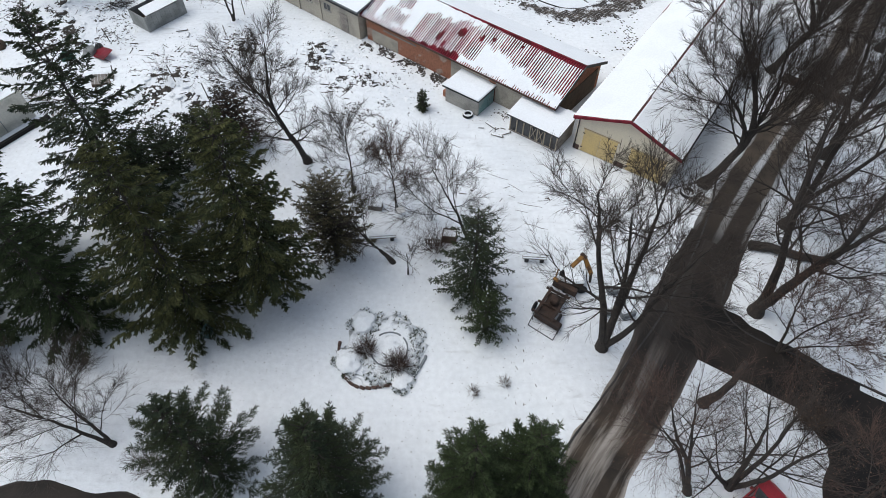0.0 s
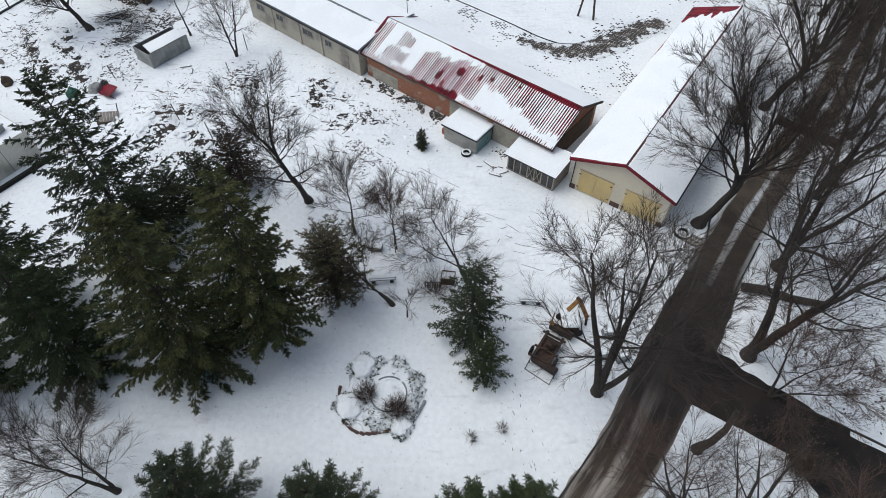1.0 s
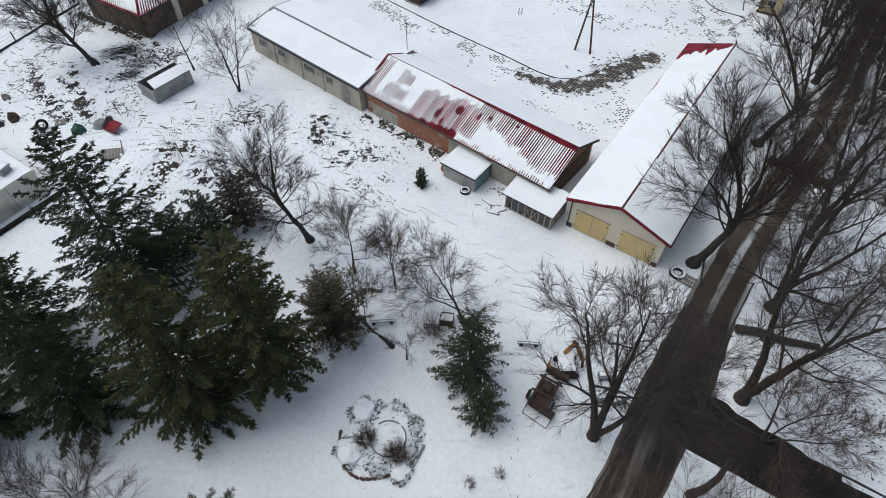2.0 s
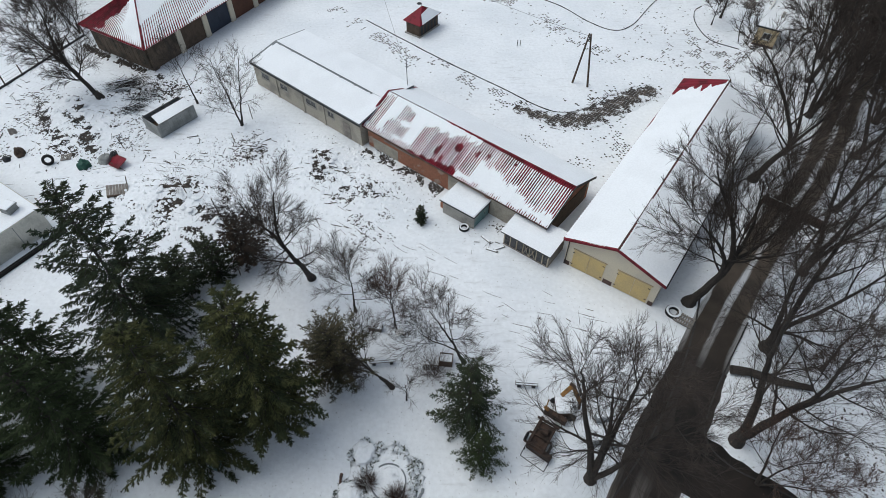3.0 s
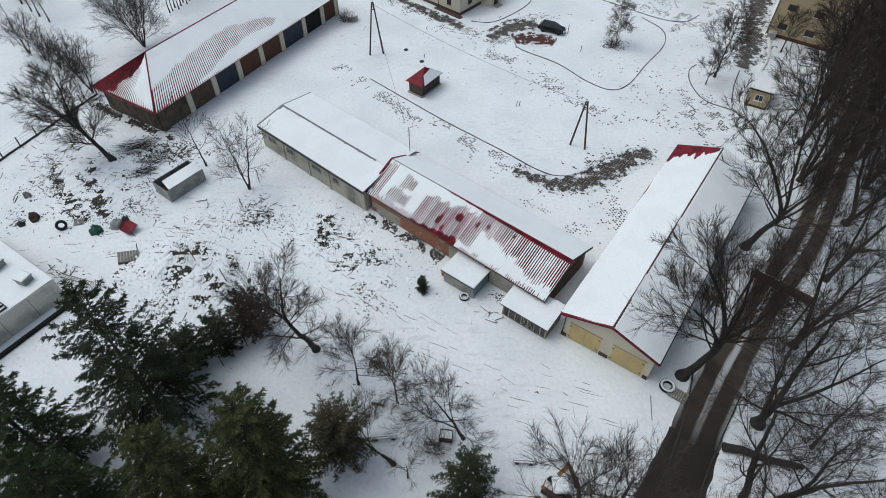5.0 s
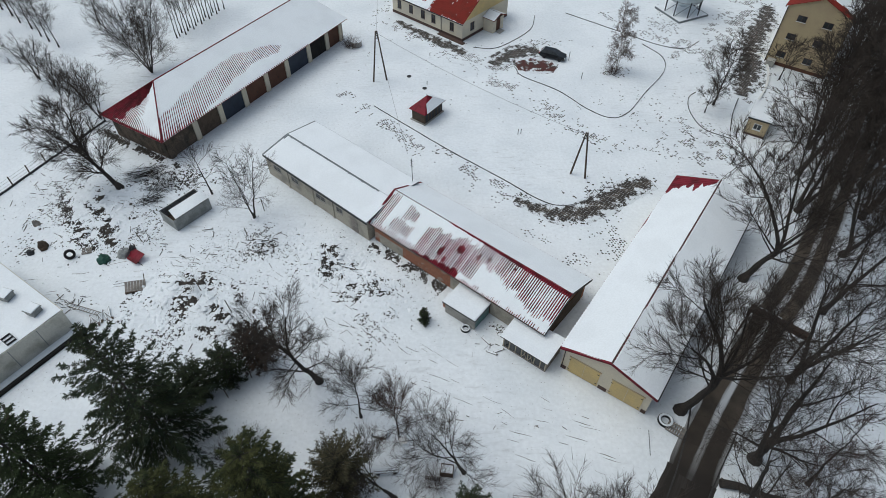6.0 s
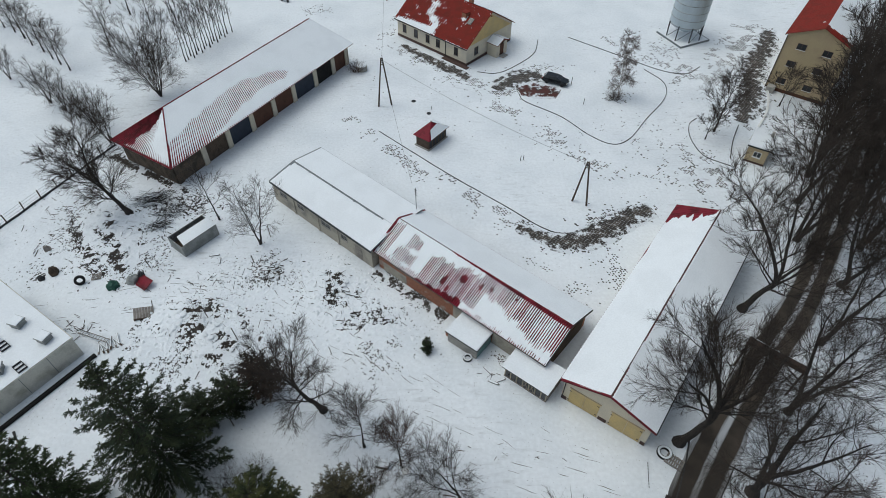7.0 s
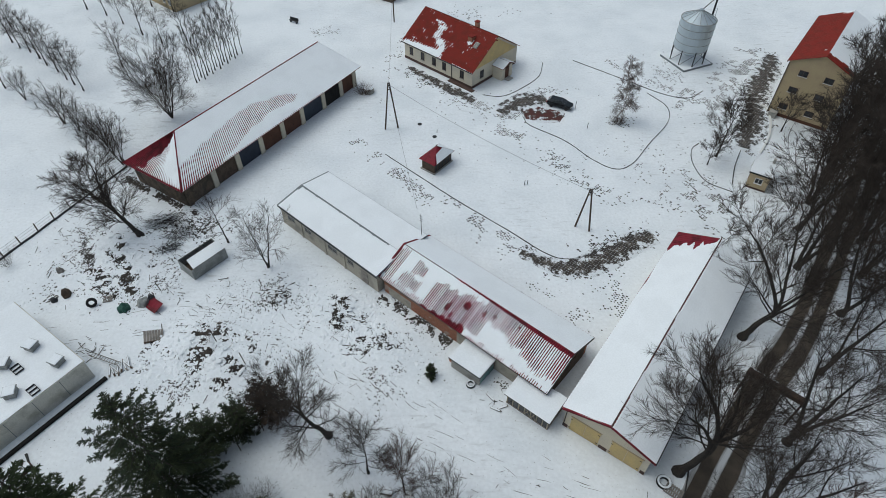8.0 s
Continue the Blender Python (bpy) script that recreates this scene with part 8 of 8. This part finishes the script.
# ---- loose stuff on the snow ----
class Litter:
    """Collects many small lying pieces into one mesh."""

    def __init__(self, seed, paved=False):
        self.rg, self.v, self.f, self.paved, self.cells = random.Random(seed), [], [], paved, set()

    def clod(self, x, y, r, stretch=1.0, ang=None, h=0.05):
        rg, sink = self.rg, 0.03
        if self.paved and x > -19 and y > 60 + max(0.0, 8 - x) * 0.85:
            # bare spots follow the grid of the paving blocks under the snow
            u, w = round((0.765 * x - 0.644 * y) / 0.36), round((0.644 * x + 0.765 * y) / 0.36)
            if (u, w) in self.cells:
                return
            self.cells.add((u, w))
            if fuzz(x, y, 0.55, 2.0) < -0.06:
                return
            u, w = 0.36 * u + rg.gauss(0, 0.03), 0.36 * w + 0.16 * (u % 2) + rg.gauss(0, 0.03)
            x, y, r, stretch, ang, sink = 0.765 * u + 0.644 * w, -0.644 * u + 0.765 * w, 0.085 + 0.42 * r, 1.3, -0.70, 0.004
        a = rg.uniform(0, 6.28) if ang is None else ang
        ca, sa = math.cos(a), math.sin(a)
        k, n = len(self.v), rg.choice((5, 6, 7))
        g = ground_height(x, y)
        for i in range(n):
            w = 2 * math.pi * i / n
            d = r * rg.uniform(0.55, 1.25)
            u, q = d * math.cos(w) * stretch, d * math.sin(w)
            self.v.append((x + u * ca - q * sa, y + u * sa + q * ca, g - sink))
        self.v.append((x, y, g + h * rg.uniform(0.7, 1.5)))
        self.f += [(k + i, k + (i + 1) % n, k + n) for i in range(n)]

    def stick(self, x, y, L, w, ang=None, tilt=0.0):
        rg = self.rg
        a = rg.uniform(0, 3.14) if ang is None else ang
        d, s = V((math.cos(a), math.sin(a), tilt)), V((-math.sin(a), math.cos(a), 0))
        c = V((x, y, ground_height(x, y) + 0.03))
        k = len(self.v)
        for e in (-1, 1):
            for o, z in ((-1, 0), (1, 0), (0, 1.3)):
                self.v.append(tuple(c + d * (L / 2 * e) + s * (o * w / 2) + V((0, 0, z * w))))
        self.f += [(k, k + 1, k + 4, k + 3), (k + 1, k + 2, k + 5, k + 4), (k + 2, k, k + 3, k + 5), (k, k + 2, k + 1), (k + 3, k + 4, k + 5)]

    def along(self, pts, width, per_m, r, stretch=1.0, follow=False):
        rg = self.rg
        for a, b in zip(pts, pts[1:]):
            d = math.hypot(b[0] - a[0], b[1] - a[1])
            ang = math.atan2(b[1] - a[1], b[0] - a[0])
            for _ in range(int(d * per_m * 1.5)):
                t, o = rg.random(), rg.gauss(0, width)
                x, y = a[0] + (b[0] - a[0]) * t - math.sin(ang) * o, a[1] + (b[1] - a[1]) * t + math.cos(ang) * o
                if fuzz(x, y, 0.6, 6.0) > -0.18:
                    self.clod(x, y, 0.72 * r * rg.uniform(0.5, 1.5), stretch, ang + rg.gauss(0, 0.12) if follow else None)

    def area(self, x, y, rx, ry, n, r, stretch=1.0, patchy=0.0):
        rg = self.rg
        for _ in range(int(n * 1.6)):
            px, py = x + rg.gauss(0, rx), y + rg.gauss(0, ry)
            if fuzz(px, py, 0.45, 9.0) > patchy - 0.3:
                self.clod(px, py, 0.66 * r * rg.uniform(0.4, 1.6), stretch)

    def rut(self, pts, off, w, keep=0.5):
        """A broken thin line of bared grass and earth that follows a wheel's way."""
        rg = self.rg
        line = smooth_line(pts, 0.5)
        k = 0
        while k < len(line) - 4:
            run = rg.randint(2, 4)
            if rg.random() < keep and fuzz(line[k].x + off, line[k].y, 0.35, 4.0) > -0.25:
                first, m = len(self.v), min(run, len(line) - 1 - k)
                o = off + rg.gauss(0, 0.10)
                for i in range(m + 1):
                    p, d = line[k + i], (line[min(k + i + 1, len(line) - 1)] - line[k + i - 1 if k + i else 0]).normalized()
                    side = V((d.y, -d.x, 0))
                    c = p + side * (o + 0.12 * fuzz(p.x, p.y, 0.9, off))
                    g = ground_height(c.x, c.y)
                    h = w * rg.uniform(0.5, 1.3) * (0.15 if i in (0, m) else 1.0)
                    self.v += [(c.x - side.x * h, c.y - side.y * h, g - 0.004), (c.x, c.y, g + 0.03), (c.x + side.x * h, c.y + side.y * h, g - 0.004)]
                for i in range(m):
                    a = first + 3 * i
                    self.f += [(a, a + 1, a + 4, a + 3), (a + 1, a + 2, a + 5, a + 4)]
            k += run + rg.randint(0, 5)

    def done(self, name, material, label, category):
        return tagged(part(name, (self.v, self.f), material), label, category, kind="stuff")


lt = Litter(1, True)
lt.along([(-37.6, 80.9), (-42.8, 84.1), (-49.0, 87.8), (-51.0, 89.1)], 0.34, 40, 0.30)
lt.along([(-17.51, 100.03), (-13.47, 95.37), (-7.82, 88.80), (-2.75, 84.80), (4.97, 78.34), (7.86, 75.53), (11.27, 72.49), (14.38, 71.45)], 0.55, 16, 0.19)
lt.along([(2.69, 79.97), (7.86, 75.53), (11.27, 72.69), (14.38, 71.45), (17.74, 71.96)], 0.45, 22, 0.17)
lt.along([(-15.47, 98.45), (-8.62, 88.12), (-0.37, 81.56), (6.94, 74.02)], 0.8, 3, 0.14)
lt.along([(11.90, 72.03), (14.69, 71.02), (17.73, 71.65), (21.14, 74.12), (24.98, 76.76), (27.99, 77.59)], 0.75, 120, 0.22)
lt.along([(16.14, 72.38), (21.06, 74.96), (23.23, 75.85)], 1.0, 80, 0.2)
lt.along([(5.39, 105.12), (8.08, 101.66), (12.42, 98.94), (14.75, 96.09), (17.68, 91.83), (19.76, 88.72), (24.60, 84.69)], 0.8, 20, 0.21)
lt.along([(6.53, 102.01), (11.90, 96.22), (17.19, 89.97)], 1.2, 3, 0.16)
lt.along([(-9.98, 121.15), (-5.39, 116.53), (-1.16, 112.75), (2.73, 110.87), (5.59, 108.88)], 0.6, 26, 0.2)
lt.along([(-3.31, 112.62), (3.31, 107.14), (7.71, 104.59)], 1.0, 6, 0.17)
lt.along([(7.42, 106.45), (9.63, 110.56), (12.80, 113.19), (15.79, 113.44)], 0.7, 60, 0.24)
lt.area(15.11, 108.66, 1.5, 1.0, 330, 0.24)
lt.area(10.23, 108.14, 1.4, 1.3, 200, 0.22)
lt.area(15.17, 114.80, 2.6, 0.8, 60, 0.2)
lt.area(27.87, 105.38, 1.2, 0.6, 120, 0.2)
for k in range(5):
    lt.along([(39.01 + 0.3 * k, 110.41 + 1.3 * k), (44.29 + 0.2 * k, 112.04 + 1.3 * k), (49.78 - 0.2 * k, 116.80 + 1.2 * k), (54.89 - 0.4 * k, 122.86 + 1.0 * k), (59.71 - 0.5 * k, 129.47)], 0.3, 7, 0.2, 1.6, True)
lt.along([(37.31, 110.57), (42.64, 110.71), (47.90, 110.01)], 0.4, 14, 0.2)
lt.along([(47.0, 108.6), (51.4, 114.6), (55.6, 121.0), (60.0, 128.6)], 1.9, 110, 0.22)
lt.area(59.32, 130.05, 1.6, 1.0, 160, 0.25)
lt.along([(52.39, 111.69), (51.94, 106.48), (48.54, 100.51), (45.71, 98.04)], 1.3, 95, 0.24)
lt.along([(44.17, 106.66), (47.04, 109.56), (50.79, 113.53)], 1.2, 50, 0.22)
lt.area(37.98, 84.11, 1.8, 2.4, 520, 0.24, patchy=0.25)
lt.area(34.32, 87.92, 3.4, 2.2, 330, 0.21, patchy=0.2)
lt.area(30.26, 93.67, 3.0, 4.0, 60, 0.14)
lt.along([(18.57, 70.98), (20.42, 68.18), (19.84, 63.28)], 0.9, 14, 0.15)
lt.along([(16.22, 64.11), (14.67, 62.76), (13.40, 63.45)], 0.7, 12, 0.15)
lt.along([(8.99, 68.68), (13.26, 66.24), (15.42, 66.42)], 0.3, 10, 0.1, 1.8, True)
lt.along([(27.88, 128.04), (32.47, 122.48), (36.50, 117.47), (42.40, 115.19)], 0.6, 9, 0.2)
lt.along([(-30.15, 136.41), (-24.94, 138.90)], 1.2, 20, 0.2)
lt.along([(-8.57, 136.34), (-12.17, 127.79), (-13.42, 121.27)], 1.3, 9, 0.18)
lt.area(5.37, 147.08, 4.0, 2.0, 90, 0.22)
lt.area(39.91, 122.48, 1.5, 3.0, 110, 0.18)
lt.along([(-50.55, 73.89), (-47.37, 69.91), (-44.34, 66.08), (-43.29, 65.16)], 0.35, 90, 0.18)
lt.along([(-52.81, 78.38), (-50.55, 73.89)], 0.6, 30, 0.18)
lt.area(-46.90, 72.58, 4.0, 3.4, 1100, 0.13, 2.4, 0.42)
lt.area(-41.07, 68.99, 2.8, 2.6, 560, 0.13, 2.4, 0.2)
# garage foot: clutter, with the wall's shade also put in as dark clods
lt.area(-38.71, 77.99, 2.4, 1.8, 350, 0.20, 1.8, 0.1)
# mound clods: bare earth, and shade between snow lumps put in as dark pieces
lt.area(-29.04, 58.11, 1.8, 1.2, 620, 0.26, 1.5, 0.15)
lt.area(-30.0, 56.2, 3.6, 2.0, 1300, 0.17, 1.8, 0.36)
# more of the same clutter and painted shade below the hip end
lt.area(-36.0, 78.6, 2.6, 1.0, 300, 0.22, 1.8, 0.1)
lt.along([(-45.8, 74.6), (-44.2, 71.6), (-42.8, 68.6), (-41.0, 66.0)], 0.30, 60, 0.24)
lt.area(-27.36, 55.71, 3.0, 2.4, 1700, 0.12, 2.0, 0.38)
lt.area(-32.25, 56.80, 2.0, 2.0, 160, 0.15, 1.6, 0.25)
lt.area(-13.64, 62.73, 2.2, 2.2, 1000, 0.13, 2.4, 0.42)
lt.area(-9.94, 57.30, 2.4, 3.0, 1000, 0.12, 2.4, 0.42)
lt.area(-6.66, 54.85, 2.2, 1.6, 120, 0.13, 1.8, 0.2)
lt.area(-23.06, 65.80, 1.8, 1.6, 420, 0.12, 3.0, 0.2)
lt.along([(-9.67, 66.27), (-3.45, 61.42), (-0.85, 59.20)], 0.42, 90, 0.20)
lt.area(-0.45, 57.42, 0.9, 0.7, 120, 0.16)
lt.area(-49.84, 65.43, 1.4, 0.9, 120, 0.2, 1.5)
lt.area(4.70, 53.65, 0.5, 0.4, 60, 0.14)
lt.area(-7.13, 29.91, 14.0, 6.0, 90, 0.05)
lt.area(-2.49, 43.96, 9.0, 5.0, 120, 0.06)
lt.area(31.18, 31.55, 3.5, 3.5, 260, 0.14, 1.5, 0.1)
lt.area(35.77, 43.26, 4.0, 5.0, 200, 0.12, 1.5, 0.1)
lt.area(27.00, 30.71, 3.0, 2.4, 120, 0.10, 1.5, 0.1)
for x, y, rx, ry, n in ((-44, 71, 5, 4, 700), (-29, 57, 4, 3, 600), (-12, 60, 4, 4, 700), (-24, 66, 5, 3, 350), (-36, 73, 4, 3, 300), (-20, 60, 6, 4, 300), (0, 75, 9, 8, 60), (18, 68, 4, 4, 120), (30, 88, 6, 5, 220), (20, 96, 9, 3, 120), (40, 105, 7, 7, 160), (-6, 110, 8, 8, 60), (-32, 50, 6, 5, 160), (6, 60, 6, 5, 90), (34, 34, 6, 7, 500), (48, 60, 6, 10, 400), (25, 36, 2, 5, 150), (24, 20, 3, 3, 160)):
    lt.area(x, y, rx, ry, n, 0.075, 1.7, 0.38)
# mostly real mud; on mounds and at the garage foot partly painted shade
mud = lt.done("mud_clods_and_shade", M_MUD_SHADE, "dark mud clods and footprints in snow, with painted shade among rubble", "mud")

# lumps under the snow where the ground is broken
lump = Litter(3)
for x, y, rx, ry, n in ((-44, 71, 4.5, 4, 420), (-29.5, 56.4, 4.0, 2.4, 520), (-13, 62, 3.2, 3, 260), (-9.5, 57.5, 3.2, 3.4, 220), (-23, 66, 3, 2, 150), (-38.7, 78, 2.6, 1.8, 220), (-18, 64, 5, 3, 200)):
    for _ in range(n):
        lump.clod(x + lump.rg.gauss(0, rx), y + lump.rg.gauss(0, ry), lump.rg.uniform(0.10, 0.34), 1.4, None, lump.rg.uniform(0.08, 0.22))
smooth(lump.done("snow_lumps", M_ROOFSNOW, "snowy lumps of rubble and earth under snow", "rubble"))

gr = Litter(2)
WAY = [(-54.5, 58.4), (-48.2, 59.2), (-42.8, 60.0), (-36.6, 61.6), (-31.5, 61.6), (-26.6, 60.4), (-19.7, 56.3), (-12.0, 52.1), (-6.8, 48.2), (-1.5, 45.9), (5.0, 43.1), (10.4, 41.5), (16.0, 39.6)]
for off in (-2.5, -1.8, -1.0, -0.3, 0.5, 0.9, 1.5, 2.2):
    gr.rut(WAY, off, 0.030, 0.26)
    gr.rut(WAY, off + 0.15, 0.018, 0.34)
for pts in ([(-22.4, 62.8), (-16.2, 60.1), (-10.4, 56.0), (-5.6, 50.6), (-2.2, 49.2), (2.2, 46.5), (6.8, 42.8)], [(-30.7, 63.4), (-26.4, 63.2), (-22.1, 61.4), (-17.6, 58.0), (-13.8, 53.4)], [(-3.0, 52.0), (1.5, 48.6), (6.4, 46.4), (11.0, 43.4)], [(-9.0, 44.0), (-3.0, 41.6), (3.0, 40.6), (8.0, 39.0)]):
    for off in (-1.1, -0.5, 0.2, 0.9):
        gr.rut(pts, off, 0.028, 0.30)
gr.along([(2.70, 33.09), (4.18, 27.52), (4.57, 21.52)], 0.5, 3, 0.04, 6.0, True)
for x, y, rx, ry, n in ((-30.14, 64.09, 2.2, 1.2, 34), (-22.83, 66.20, 1.6, 1.2, 60), (-13.87, 62.53, 2.0, 1.6, 50), (-37.60, 66.43, 1.5, 1.2, 24), (-46.32, 70.39, 4.0, 3.0, 60), (-27.35, 56.55, 3.0, 2.2, 60), (-43.07, 56.94, 1.2, 0.9, 36), (-10.48, 58.27, 2.5, 2.5, 40), (5.10, 43.21, 4.0, 1.6, 9), (3.77, 51.23, 1.0, 0.7, 12), (-9.07, 43.63, 5.0, 2.5, 14), (-53.40, 76.24, 2.0, 3.0, 40)):
    for _ in range(n):
        gr.stick(x + gr.rg.gauss(0, rx), y + gr.rg.gauss(0, ry), gr.rg.uniform(0.3, 1.2) * (0.7 if y < 52 else 1.0), gr.rg.uniform(0.02, 0.07), None if gr.rg.random() < 0.5 else -0.45 + gr.rg.gauss(0, 0.25), gr.rg.uniform(0, 0.25))
gr.done("scattered_sticks", M_WOOD, "scattered sticks, boards and grass streaks on snow", "debris")

# larger boards and beams in the rubble
for x, y, a, L in ((-13.63, 63.04, -22, 2.6), (-12.08, 62.22, -18, 2.0), (-23.16, 66.75, -12, 2.0), (-22.83, 66.10, 5, 1.8), (-14.74, 64.26, 115, 1.8), (-18.00, 63.39, 120, 2.2), (3.58, 52.16, -50, 1.3), (4.85, 50.97, 20, 1.2), (4.09, 50.70, -25, 1.2), (-30.33, 68.77, 8, 1.3), (-29.42, 67.87, 100, 0.9), (-51.65, 89.79, 60, 3.0)):
    bd = thing("loose_board", pose(x, y, ground_height(x, y) + 0.05, 4, -3, a), "weathered loose board lying in the snow", "board", "loose boards")
    boxpart("plank", (-L / 2, L / 2, -0.11, 0.11, 0.0, 0.07), M_GREYWOOD, bd, bevel=0.01)
    boxpart("snow_cap", (-L / 2 + 0.05, L / 2 - 0.1, -0.07, 0.09, 0.07, 0.10), M_ROOFSNOW, bd)
